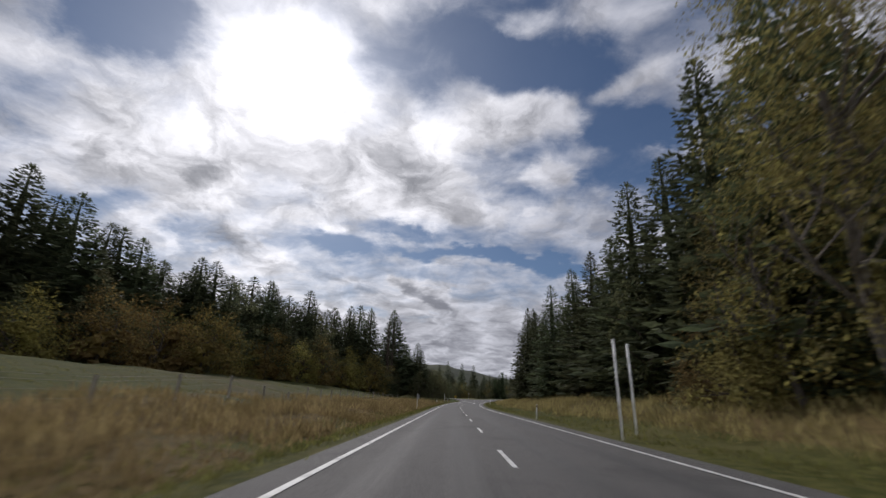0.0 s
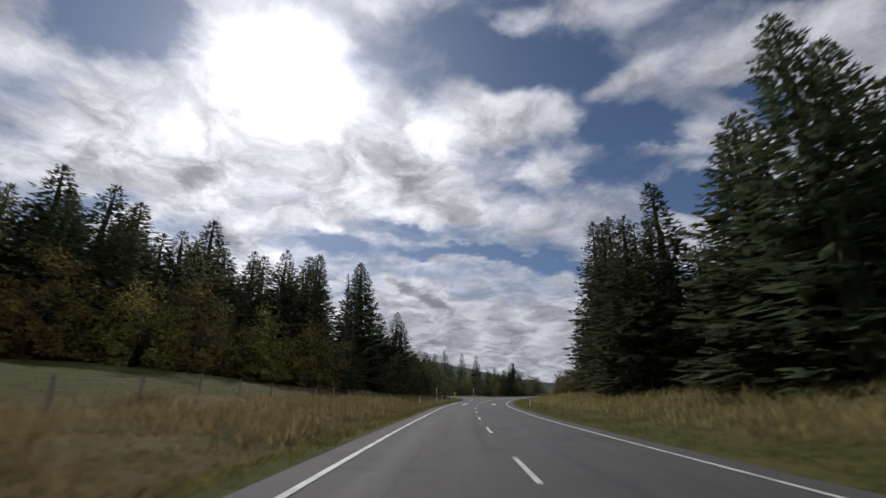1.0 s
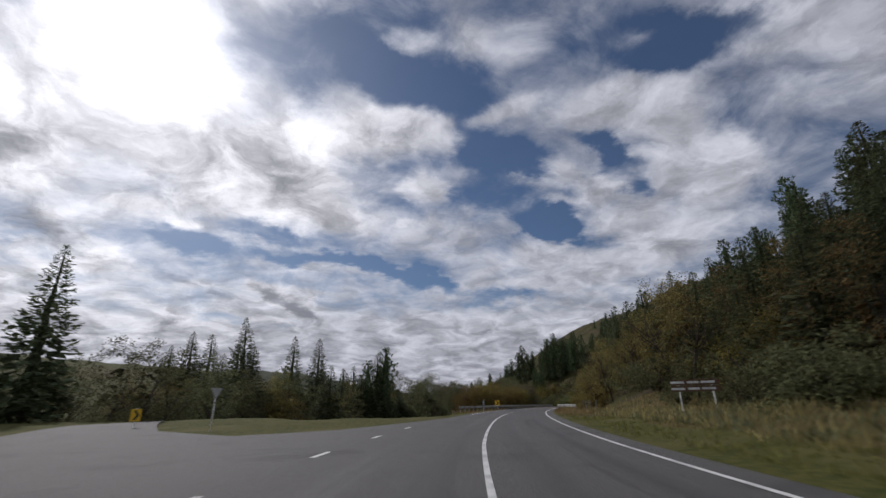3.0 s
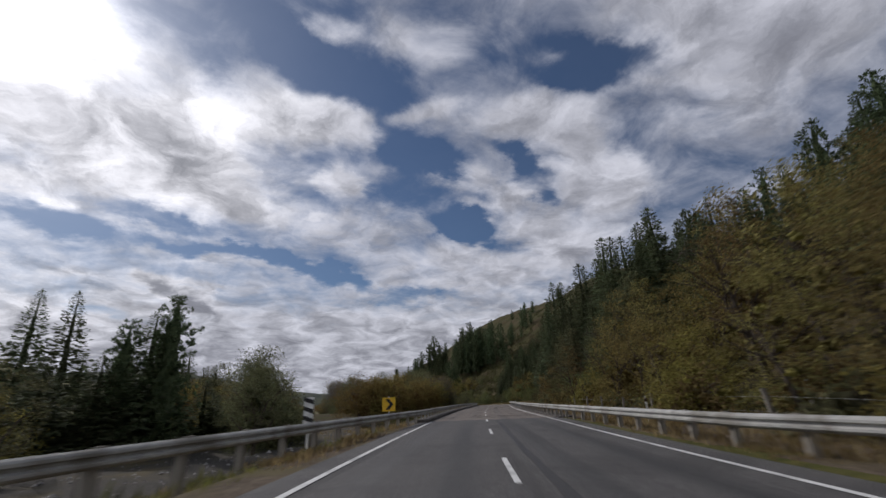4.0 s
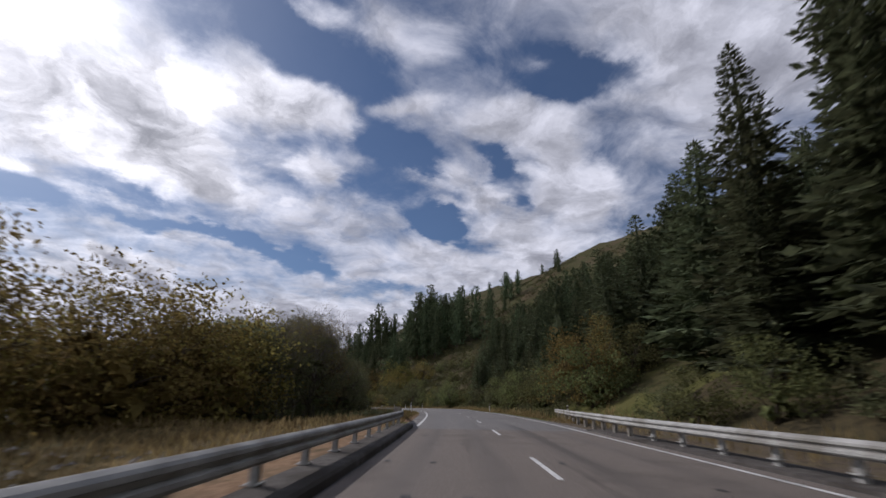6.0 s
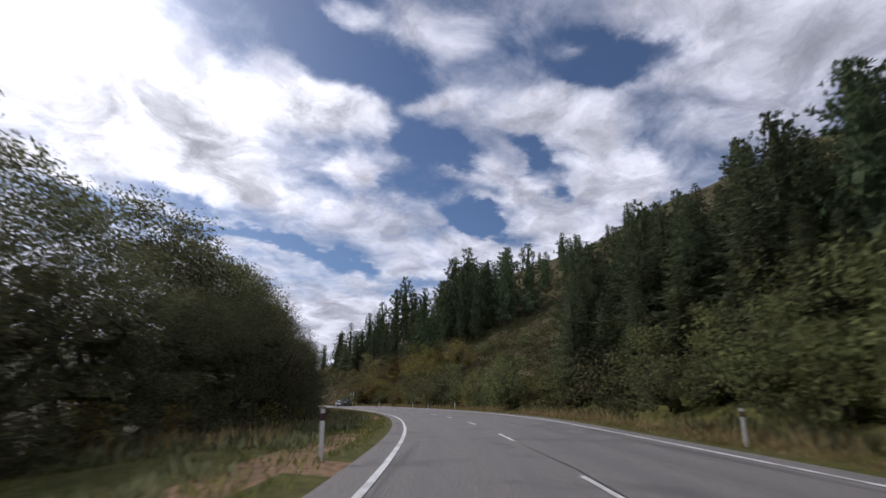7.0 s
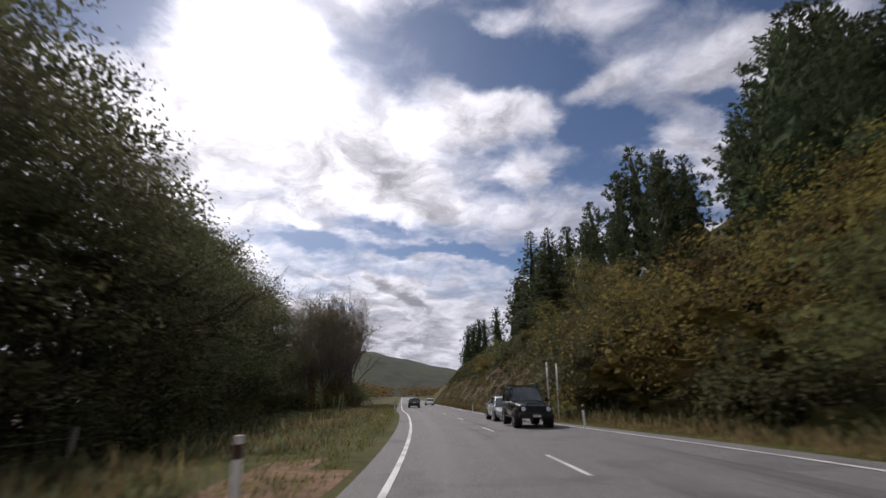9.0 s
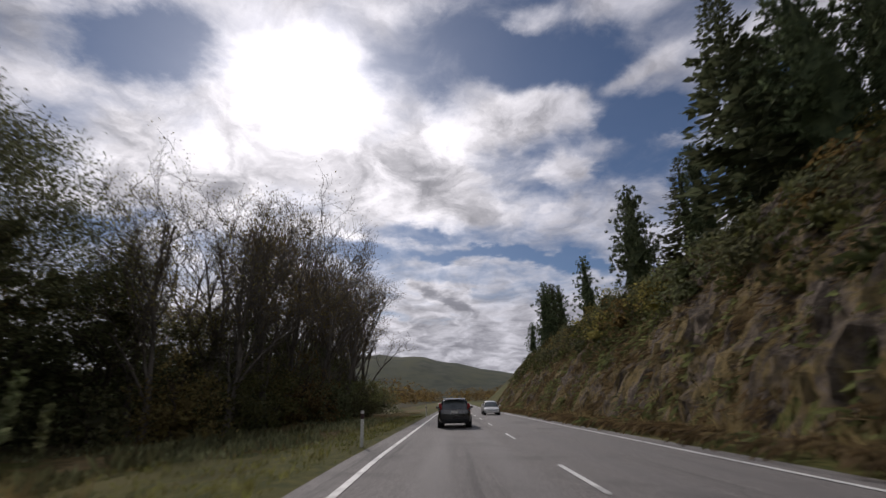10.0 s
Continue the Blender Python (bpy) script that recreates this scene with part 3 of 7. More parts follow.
def line_piece(name, s0, s1, lat, width, step=2.0, up=0.013):
    s = np.linspace(s0, s1, max(2, int((s1 - s0) / step) + 1))
    return strip(name, s, lambda v: lat(v) - width / 2, lambda v: lat(v) + width / 2, up, M["paint"], 1, parent=road)


line_piece("edge_line", -60, 148, left_line, 0.14)
line_piece("edge_line", 222, 262, left_line, 0.14)
line_piece("edge_line", 367, 850, left_line, 0.14)
line_piece("edge_line", -60, 850, right_line, 0.13)
DASHES = [(range(-5, 12), [-5, 0, 3, 9, 12], [-40, 9.6, 38.8, 97.0, 126.5]), (range(-1, 62), [-1, 0, 6, 14, 19, 24, 27, 29, 31, 61], [229.5, 239.8, 301.0, 382, 433.6, 483.2, 509.9, 533.4, 557.2, 857])]
for numbers, known, starts in DASHES:
    for k in numbers:
        s0 = float(np.interp(k, known, starts))
        line_piece("centre_dash", s0, s0 + 3.1, centre, 0.11, 1.0)
line_piece("centre_line", 128, 226, centre, 0.12)


def tar_seam(s0, s1, side, wide, r):
    """A ragged dark seam of bitumen along the road."""
    q = np.arange(s0, s1, 0.8)
    mid = centre(q) + side + np.cumsum(r.normal(0, 0.02, len(q)))
    half = wide * np.clip(0.5 + np.cumsum(r.normal(0, 0.16, len(q))) * 0.3, 0.15, 1.0)
    strip("tar_seam", q, lambda v: np.interp(v, q, mid - half), lambda v: np.interp(v, q, mid + half), 0.007, M["tar"], 1, parent=road)


M["tar"] = material("tar", (0.022, 0.021, 0.020), (0.045, 0.042, 0.040), 6.0, 0.6, 0.2, 30.0, specular=0.4)
seam_rng = np.random.default_rng(21)
for s0, s1, side, wide in [(226, 260, 0.55, 0.30), (374, 386, 0.12, 0.05), (398, 412, 0.12, 0.06), (428, 440, 0.12, 0.05), (458, 476, 0.3, 0.08)]:
    tar_seam(s0, s1, side, wide, seam_rng)


def lane_arrow(s0, s1, lat, way):
    """A straight painted arrow between s0 (tail) and s1 (tip)."""
    span = s1 - s0
    outline = [(0, -0.11), (0.62, -0.13), (0.60, -0.46), (1.0, 0.0), (0.60, 0.46), (0.62, 0.13), (0, 0.11)]
    verts = []
    for up in (0.009, -0.01):
        for f, dx in outline:
            x, y = along(s0 + span * f, lat + dx)
            verts.append((float(x), float(y), float(rise(s0 + span * f)) + up))
    n = len(outline)
    faces = [(0, 1, 5, 6), (1, 2, 3), (3, 4, 5), (1, 3, 5)] + [(i, (i + 1) % n, n + (i + 1) % n, n + i) for i in range(n)]
    part("lane_arrow", mesh("lane_arrow", verts, faces, M["paint"]), road, "worn white painted arrow")


lane_arrow(121.0, 129.4, -1.1, 1)
lane_arrow(130.5, 122.6, 2.85, -1)

# ---- plants ----


def kites(centres, dirs, ups, length, width):
    """Leaf shapes of two triangles, folded along the middle: arrays of vertices and faces."""
    n = len(centres)
    d = dirs / (np.linalg.norm(dirs, axis=1)[:, None] + 1e-9)
    side = np.cross(d, ups)
    side /= np.linalg.norm(side, axis=1)[:, None] + 1e-9
    nrm = np.cross(side, d)
    L, W = np.broadcast_to(length, n)[:, None], np.broadcast_to(width, n)[:, None]
    v = np.empty((n, 4, 3))
    v[:, 0] = centres
    v[:, 1] = centres + d * L * 0.5 + side * W * 0.5 - nrm * W * 0.12
    v[:, 2] = centres + d * L
    v[:, 3] = centres + d * L * 0.5 - side * W * 0.5 - nrm * W * 0.12
    i = np.arange(n)[:, None] * 4
    f = np.concatenate([i + np.array([0, 1, 2]), i + np.array([0, 2, 3])], 1).reshape(-1, 3)
    return v.reshape(-1, 3), f


def tube(points, radii, sides=6):
    """A tapering tube along points: lists of vertices and faces."""
    verts, faces = [], []
    pts = [Vector(p) for p in points]
    for i, p in enumerate(pts):
        d = (pts[min(i + 1, len(pts) - 1)] - pts[max(i - 1, 0)]).normalized()
        q = d.to_track_quat("Z", "Y")
        for k in range(sides):
            t = 2 * math.pi * k / sides
            verts.append(p + q @ Vector((math.cos(t), math.sin(t), 0)) * radii[i])
    for i in range(len(pts) - 1):
        for k in range(sides):
            k2 = (k + 1) % sides
            faces.append((i * sides + k, i * sides + k2, (i + 1) * sides + k2, (i + 1) * sides + k))
    return verts, faces


def joined(pieces):
    verts, faces, base = [], [], 0
    for v, f in pieces:
        verts.extend(v)
        faces.extend(tuple(i + base for i in face) for face in f)
        base += len(v)
    return verts, faces


def tree_thing(name, trunk, crown, label, category):
    root = new(name)
    part("trunk", trunk, root)
    part("crown", crown, root)
    return tagged(root, label, category)


def lumpy_core(rng, tall, reach, bare, power, core_r, lean, rings=15, sides=10):
    """A jagged solid core added inside a conifer's crown to block light through its gaps."""
    core, faces = [], []
    for i in range(rings):
        g = i / (rings - 1)
        for k in range(sides):
            t = 6.283 * k / sides + 0.31 * (i % 2)
            r = reach * core_r * (1 - g) ** power * rng.uniform(0.2, 1.9) + 0.03
            zc = tall * (bare + 0.02 + (0.94 - bare) * g) + rng.normal(0, 0.3) * (1 - g)
            core.append((r * math.cos(t) + lean[0] * zc, r * math.sin(t) + lean[1] * zc, zc))
    for i in range(rings - 1):
        for k in range(sides):
            a, b = i * sides + k, i * sides + (k + 1) % sides
            faces += [(a, b, b + sides), (a, b + sides, a + sides)]
    return core, faces


def conifer_trunk(rng, tall):
    lean = rng.normal(0, 0.012, 2)
    pts = [(lean[0] * z, lean[1] * z, z) for z in np.linspace(-0.6, tall * 0.99, 9)]
    rad = [tall * 0.013 * (1 - 0.96 * i / 8) + 0.012 for i in range(9)]
    return lean, mesh("trunk", *tube(pts, rad, 7), M["bark"], True)


def fir_meshes(rng, tall, reach, whorl, per, pairs, mat, droop=0.30, bare=0.03, power=0.85, ragged=0.28, core_r=0.42, fat=1.0):
    """Trunk and crown of a fir: whorls of drooping boughs, each a flat feather of side twigs with a rising tip."""
    lean, trunk = conifer_trunk(rng, tall)
    C, D, U, Ls, Ws = [], [], [], [], []
    z = tall * bare
    while z < tall * 0.975:
        f = (z - tall * bare) / (tall * (1 - bare))
        full = reach * (1 - f) ** power * min(1, 0.62 + f * 4) + 0.22
        spin = rng.uniform(0, 6.28)
        count = max(4, int(per * (0.65 + 0.35 * (1 - f))))
        for k in range(count):
            t = spin + 6.283 * k / count + rng.normal(0, 0.2)
            r = full * rng.uniform(1 - ragged, 1.08)
            out = np.array([math.cos(t), math.sin(t), 0.0])
            side = np.array([-math.sin(t), math.cos(t), 0.0])
            fall = rng.normal(-droop * (1 - f) + 0.18 * f, 0.10)
            m = max(2, int(round(pairs * (0.35 + 0.65 * r / reach))))
            u = np.repeat((np.arange(m) + 0.55) / m, 2) + rng.normal(0, 0.03, 2 * m)
            u = np.clip(np.r_[0.25 + 0.75 * u, 0.93], 0.15, 1.0)
            n = 2 * m + 1
            c = out * (r * u)[:, None] + np.array([lean[0] * z, lean[1] * z, z])
            c[:, 2] += r * (fall * u + 0.16 * u ** 3) + rng.normal(0, 0.07, n)
            hand = np.r_[np.tile([1.0, -1.0], m) * rng.uniform(0.55, 1.0, 2 * m), 0.0]
            d = out * rng.uniform(0.55, 0.95, (n, 1)) + side * hand[:, None]
            d[:, 2] += fall * 0.6 + 0.30 * u ** 2 + rng.normal(-0.14, 0.20, n)
            up = np.array([0.0, 0, 1.0]) + rng.normal(0, 0.40, (n, 3))
            length = (0.34 * r * (1.12 - u) + 0.16 * r + 0.22) * rng.uniform(0.75, 1.2, n)
            C.append(c), D.append(d), U.append(up), Ls.append(length)
            Ws.append(np.maximum(0.12, length * rng.uniform(0.26, 0.42, n)) * fat)
        z += whorl * rng.uniform(0.75, 1.25) * (1 - 0.5 * f)
    C.append(np.array([[lean[0] * tall, lean[1] * tall, tall * 0.955]] * 6))
    D.append(np.c_[rng.normal(0, 0.16, (6, 2)), np.ones(6)])
    U.append(rng.normal(0, 1, (6, 3)))
    Ls.append(np.full(6, tall * 0.045)), Ws.append(np.full(6, 0.16 * fat))
    v, f = kites(np.concatenate(C), np.concatenate(D), np.concatenate(U), np.concatenate(Ls), np.concatenate(Ws))
    v, f = joined([(list(map(tuple, v)), [tuple(q) for q in f]), lumpy_core(rng, tall, reach, bare, power, core_r, lean)])
    return trunk, mesh("crown", v, f, mat)


def pine_meshes(rng, tall, reach, whorl, per, needles, mat, bare=0.06, core_r=0.30, size=0.75):
    """Trunk and crown of a bushy pine: uneven whorls of rising branches that carry round tufts of needles."""
    lean, trunk = conifer_trunk(rng, tall)
    C, D, L = [], [], []
    z = tall * bare
    while z < tall * 0.98:
        f = (z - tall * bare) / (tall * (1 - bare))
        full = reach * (1 - f ** 1.5) ** 0.75 * min(1, 0.7 + f * 2) * rng.uniform(0.72, 1.12) + 0.25
        spin, count = rng.uniform(0, 6.28), max(3, int(per * (0.6 + 0.4 * (1 - f))))
        for k in range(count):
            t = spin + 6.283 * k / count + rng.normal(0, 0.3)
            r = full * rng.uniform(0.5, 1.12)
            out = np.array([math.cos(t), math.sin(t), rng.uniform(0.12, 0.55) + 0.5 * f])
            for u in (np.array([0.42, 0.68, 0.88, 1.0]) if r > 1.6 else np.array([0.65, 1.0])):
                c = out * r * u + np.array([lean[0] * z, lean[1] * z, z - 0.22 * r]) + rng.normal(0, 0.16 * r * 0.6, 3)
                way = rng.normal(0, 0.75, (needles, 3)) + out * 0.8 + np.array([0, 0, 0.35])
                C.append(np.repeat(c[None], needles, 0) + rng.normal(0, 0.14 * size, (needles, 3)))
                D.append(way), L.append(size * rng.uniform(0.6, 1.15, needles) * (0.65 + 0.35 * r / reach))
        z += whorl * rng.uniform(0.6, 1.4) * (1 - 0.45 * f)
    C, D, L = np.concatenate(C), np.concatenate(D), np.concatenate(L)
    v, f = kites(C, D, rng.normal(0, 1, C.shape), L, L * rng.uniform(0.26, 0.42, len(L)))
    v, f = joined([(list(map(tuple, v)), [tuple(q) for q in f]), lumpy_core(rng, tall, reach, bare, 0.7, core_r, lean, 11, 8)])
    return trunk, mesh("crown", v, f, mat)


def limb_tree(rng, tall, reach, levels, first, mat_bark, base_r, up=0.6, keep_low=0.25):
    """Trunk with forking limbs; returns the mesh and the ends of the twigs."""
    pieces, ends = [], []

    def grow(p, d, length, r, level):
        n = 4 if level < 2 else 3
        pts, rad, q, dd = [p.copy()], [r], p.copy(), d.copy()
        for i in range(n):
            dd = (dd + rng.normal(0, 0.13 + 0.04 * level, 3) + np.array([0, 0, 0.05 * up])).astype(float)
            dd /= np.linalg.norm(dd)
            q = q + dd * length / n
            pts.append(q.copy())
            rad.append(r * (1 - 0.55 * (i + 1) / n))
        pieces.append(tube(pts, rad, 6 if level == 0 else (4 if level == 1 else 3)))
        if level >= levels:
            ends.append((pts[-1], dd))
            ends.append((pts[-2], dd))
            return
        kids = first if level == 0 else rng.integers(3, 5)
        for k in range(kids):
            at_i = rng.uniform(keep_low if level == 0 else 0.3, 1.0) * n
            i0 = min(int(at_i), n - 1)
            start = pts[i0] + (pts[i0 + 1] - pts[i0]) * (at_i - i0)
            t = rng.uniform(0, 6.283)
            side = np.array([math.cos(t), math.sin(t), 0.0])
            nd = dd * rng.uniform(0.4, 0.9) + side * rng.uniform(0.5, 1.0) + np.array([0, 0, up * rng.uniform(0.2, 0.9)])
            nd /= np.linalg.norm(nd)
            grow(start, nd, length * rng.uniform(0.48, 0.72) * (reach if level == 0 else 1.0), max(0.018, rad[i0] * rng.uniform(0.45, 0.65)), level + 1)

    grow(np.array([0.0, 0, -0.4]), np.array([0.0, 0, 1.0]), tall * 0.55, base_r, 0)
    v, f = joined(pieces)
    return mesh("trunk", v, f, mat_bark, True), ends


def leaf_crown(rng, ends, per, spread, size, mat, low=0.3):
    """A crown of many small leaves in clumps round the twigs' ends."""
    cs = np.array([np.asarray(e[0]) for e in ends])
    n = len(cs) * per
    c = np.repeat(cs, per, 0) + rng.normal(0, 1, (n, 3)) * np.repeat(rng.uniform(0.5, 1.3, (len(cs), 1)), per, 0) * np.array([spread, spread, spread * 0.7])
    c[:, 2] = np.maximum(c[:, 2], low)
    d = rng.normal(0, 1, (n, 3))
    d[:, 2] -= 0.35
    v, f = kites(c, d, rng.normal(0, 1, (n, 3)), size * rng.uniform(0.6, 1.5, n), size * rng.uniform(0.45, 0.9, n))
    return mesh("crown", v, f, mat)


ICO = None


def clump_crown(rng, centres, each, spread, size, mat, hearts, heart_r, low=0.1):
    """A crown of loose leafy clumps, with a few bumpy solid hearts added deep inside to block light."""
    global ICO
    if ICO is None:
        bm = bmesh.new()
        bmesh.ops.create_icosphere(bm, subdivisions=2, radius=1.0)
        ICO = (np.array([v.co[:] for v in bm.verts]), [tuple(v.index for v in q.verts) for q in bm.faces])
        bm.free()
    iv, jf = ICO
    pieces = []
    for c in hearts:
        v = iv * (1 + rng.normal(0, 0.42, len(iv)))[:, None] * heart_r * 0.62 * rng.uniform(0.7, 1.15) * np.array([1, 1, 0.8]) + c
        v[:, 2] = np.maximum(v[:, 2], low * 0.5)
        pieces.append((list(map(tuple, v)), jf))
    n = len(centres) * each
    grow = np.repeat(rng.uniform(0.7, 1.3, (len(centres), 1)), each, 0)
    C = np.repeat(np.asarray(centres), each, 0) + np.clip(rng.normal(0, 1, (n, 3)), -1.45, 1.45) * grow * spread * np.array([1, 1, 0.75])
    C[:, 2] = np.where(C[:, 2] < low, low + rng.uniform(0, 0.5, n) * spread, C[:, 2])
    D = rng.normal(0, 1, (n, 3)) + np.array([0, 0, -0.3])
    v, f = kites(C, D, rng.normal(0, 1, (n, 3)), size * rng.uniform(0.55, 1.5, n), size * rng.uniform(0.4, 0.8, n))
    pieces.append((list(map(tuple, v)), [tuple(q) for q in f]))
    me = mesh("crown", *joined(pieces), mat)
    return me


def egg(rng, n, tall, wide, mid, half, lo=0.08, hi=0.98, inner=0.35, outer=1.0):
    """Clump centres inside an egg-shaped crown."""
    z = rng.uniform(lo, hi, n)
    w = wide * np.sqrt(np.maximum(0.05, 1 - ((z - mid) / half) ** 2))
    a = np.arange(n) * 2.39996 + rng.uniform(-0.5, 0.5, n)
    r = w * rng.uniform(inner, outer, n)
    return np.c_[np.cos(a) * r, np.sin(a) * r, z * tall]


def dome(rng, n, rx, rz, hollow=0.55, low=0.0):
    """Clump centres in the outer part of a bumpy dome."""
    p = rng.normal(0, 1, (n, 3))
    p /= np.linalg.norm(p, axis=1)[:, None]
    p[:, 2] = np.abs(p[:, 2])
    bump = 1 + 0.16 * np.sin(p[:, 0] * 5 + 1) * np.sin(p[:, 1] * 6) + 0.12 * np.sin(p[:, 2] * 9 + p[:, 0] * 4)
    p *= (rng.uniform(hollow, 1, (n, 1)) * bump[:, None]) * np.array([rx, rx, rz])
    p[:, 2] += low
    return p


rng = np.random.default_rng(7)
KINDS = {}


def add_kind(key, trunk, crown, name, label, category):
    KINDS[key] = (trunk, crown, name, label, category)


for i, (tall, reach) in enumerate([(26, 5.4), (24, 5.5), (27, 5.0)]):
    t, c = fir_meshes(rng, tall, reach, 0.78, 8, 6, M["needles"], power=0.90, ragged=0.34, core_r=0.12, fat=1.12)
    add_kind(f"fir{i}", t, c, "conifer_tree", "tall dark green fir tree in the roadside wood", "conifer")
for i in range(2):
    t, c = fir_meshes(rng, 25, 5.4, 0.82, 8, 4, M["needles"], power=0.80, ragged=0.40, fat=1.45, core_r=0.12)
    add_kind(f"fir_far{i}", t, c, "conifer_tree", "tall dark green fir tree on the wooded slope", "conifer")
for i in range(2):
    t, c = fir_meshes(rng, 25, 6.6, 0.76, 9, 5, M["needles"], power=0.90, ragged=0.30, fat=1.25, core_r=0.11, bare=0.02)
    add_kind(f"spruce{i}", t, c, "spruce_tree", "dark spruce standing among the trees beside the valley road", "conifer")
for i, (tall, reach, gap, per, tufts_of, size) in enumerate([(20, 4.4, 1.0, 7, 15, 0.62), (18, 4.4, 1.0, 7, 15, 0.62), (20, 4.8, 1.25, 6, 8, 1.0)]):
    t, c = pine_meshes(rng, tall, reach, gap, per, tufts_of, M["pine"], size=size)
    add_kind(f"pine{i}", t, c, "pine_tree", "bushy dark pine tree on the hillside", "pine tree")
for i, tall in enumerate([13, 12]):
    t, ends = limb_tree(rng, tall, 0.85, 2, 9, M["bark"], 0.22, keep_low=0.12)
    c = clump_crown(rng, egg(rng, 80, tall, 3.8, 0.42, 0.60, 0.03), 140, 0.54, 0.13, M["leaf"], egg(rng, 13, tall, 1.8, 0.38, 0.55, 0.08, 0.66, 0.1, 0.8), 0.70, 0.2)
    add_kind(f"broad{i}", t, c, "broadleaf_tree", "dense dark green broadleaf tree beside the road", "tree")
t, ends = limb_tree(rng, 13, 0.85, 1, 8, M["bark"], 0.22, keep_low=0.12)
c = clump_crown(rng, egg(rng, 54, 13, 3.7, 0.42, 0.60, 0.03), 44, 0.60, 0.31, M["leaf"], egg(rng, 9, 13, 1.4, 0.38, 0.55, 0.08, 0.62, 0.1, 0.8), 0.55, 0.2)
add_kind("broad_far", t, c, "broadleaf_tree", "dense dark green broadleaf tree in the wood", "tree")
t, ends = limb_tree(rng, 13, 0.85, 1, 8, M["bark"], 0.22, keep_low=0.12)
c = clump_crown(rng, egg(rng, 60, 13, 3.7, 0.42, 0.60, 0.03), 84, 0.58, 0.19, M["leaf"], egg(rng, 9, 13, 1.4, 0.38, 0.55, 0.08, 0.62, 0.1, 0.8), 0.55, 0.2)
add_kind("broad_mid", t, c, "broadleaf_tree", "dense dark green broadleaf tree in the roadside wood", "tree")
for i, tall in enumerate([15, 14]):
    t, ends = limb_tree(rng, tall, 0.8, 2, 9, M["bark"], 0.24)
    c = clump_crown(rng, egg(rng, 42, tall, 3.3, 0.44, 0.58, 0.06), 52, 0.60, 0.25, M["autumn"], egg(rng, 8, tall, 1.5, 0.40, 0.55, 0.12, 0.64, 0.1, 0.7), 0.55, 0.4)
    add_kind(f"autumn{i}", t, c, "autumn_tree", "broadleaf tree with brown and yellow autumn leaves", "tree")
for i, tall in enumerate([15, 14]):
    t, ends = limb_tree(rng, tall, 0.8, 2, 10, M["pale_bark"], 0.20)
    c = clump_crown(rng, egg(rng, 70, tall, 3.2, 0.46, 0.58, 0.06), 110, 0.62, 0.15, M["birch"], egg(rng, 6, tall, 1.1, 0.40, 0.55, 0.12, 0.6, 0.1, 0.7), 0.5, 0.4)
    add_kind(f"birch{i}", t, c, "birch_tree", "tall birch with thin olive and yellow-brown leaves", "tree")
for i in range(2):
    t, ends = limb_tree(rng, 9, 0.9, 2, 8, M["bark"], 0.24, keep_low=0.1)
    c = clump_crown(rng, dome(rng, 56, 4.7, 7.6, 0.68, 0.3), 74, 0.72, 0.25, M["olive"], dome(rng, 16, 2.8, 5.0, 0.4, 0.4), 1.15, 0.12)
    add_kind(f"willow{i}", t, c, "willow_tree", "rounded willow with olive and yellowing leaves", "willow")
for i in range(2):
    t, ends = limb_tree(rng, 15, 0.95, 4, 8, M["pale_bark"], 0.26, up=0.8, keep_low=0.1)
    c = leaf_crown(rng, [ends[k] for k in rng.permutation(len(ends))[:520]], 4, 0.42, 0.115, M["autumn"])
    add_kind(f"bare{i}", t, c, "bare_tree", "nearly bare willow with thin pale branches", "tree")
t, ends = limb_tree(rng, 6, 0.9, 2, 8, M["bark"], 0.16, keep_low=0.05)
c = clump_crown(rng, dome(rng, 44, 3.4, 5.2, 0.5, 0.3), 60, 0.52, 0.23, M["autumn"], dome(rng, 8, 1.4, 2.6, 0.3, 0.3), 0.65, 0.08)
add_kind("gold", t, c, "autumn_bush", "large rounded bush in golden brown autumn leaf", "bush")
for i in range(2):
    t, ends = limb_tree(rng, 5, 0.9, 2, 8, M["bark"], 0.14, keep_low=0.05)
    c = clump_crown(rng, dome(rng, 40, 3.2, 4.8, 0.5, 0.2), 52, 0.50, 0.25, M["leaf" if i else "bush_leaf"], dome(rng, 7, 1.4, 2.4, 0.3, 0.3), 0.6, 0.08)
    add_kind(f"bush{i}", t, c, "bush", ["large rounded olive green bush on the bank", "large rounded dark green bush on the bank"][i], "bush")
for i, m in enumerate(["leaf", "olive", "autumn"]):
    t, ends = limb_tree(rng, 2.2, 0.9, 1, 6, M["bark"], 0.06, keep_low=0.05)
    c = clump_crown(rng, dome(rng, 14, 1.7, 2.4, 0.5, 0.2), 30, 0.38, 0.24, M[m], dome(rng, 3, 0.7, 1.1, 0.3, 0.3), 0.6, 0.04)
    add_kind(f"shrub{i}", t, c, "shrub", ["dark green roadside shrub", "olive green roadside shrub", "brown and yellow autumn roadside shrub"][i], "shrub")

tall, twigs = 26, []
for k in range(300):
    z = tall * (0.12 + 0.86 * rng.uniform(0, 1))
    a, r = rng.uniform(0, 6.28), rng.uniform(0.7, 2.6) * (1.15 - z / tall)
    twigs.append(tube([(0, 0, z), (r * 0.6 * math.cos(a), r * 0.6 * math.sin(a), z + rng.uniform(-0.2, 0.3)), (r * math.cos(a), r * math.sin(a), z + rng.uniform(-0.3, 0.6))], [0.035, 0.025, 0.012], 3))
t = mesh("trunk", *tube([(0, 0, -0.5), (0.1, 0, tall * 0.3), (0.0, 0.1, tall * 0.6), (0.15, 0.1, tall)], [0.20, 0.16, 0.11, 0.03], 7), M["bark"])
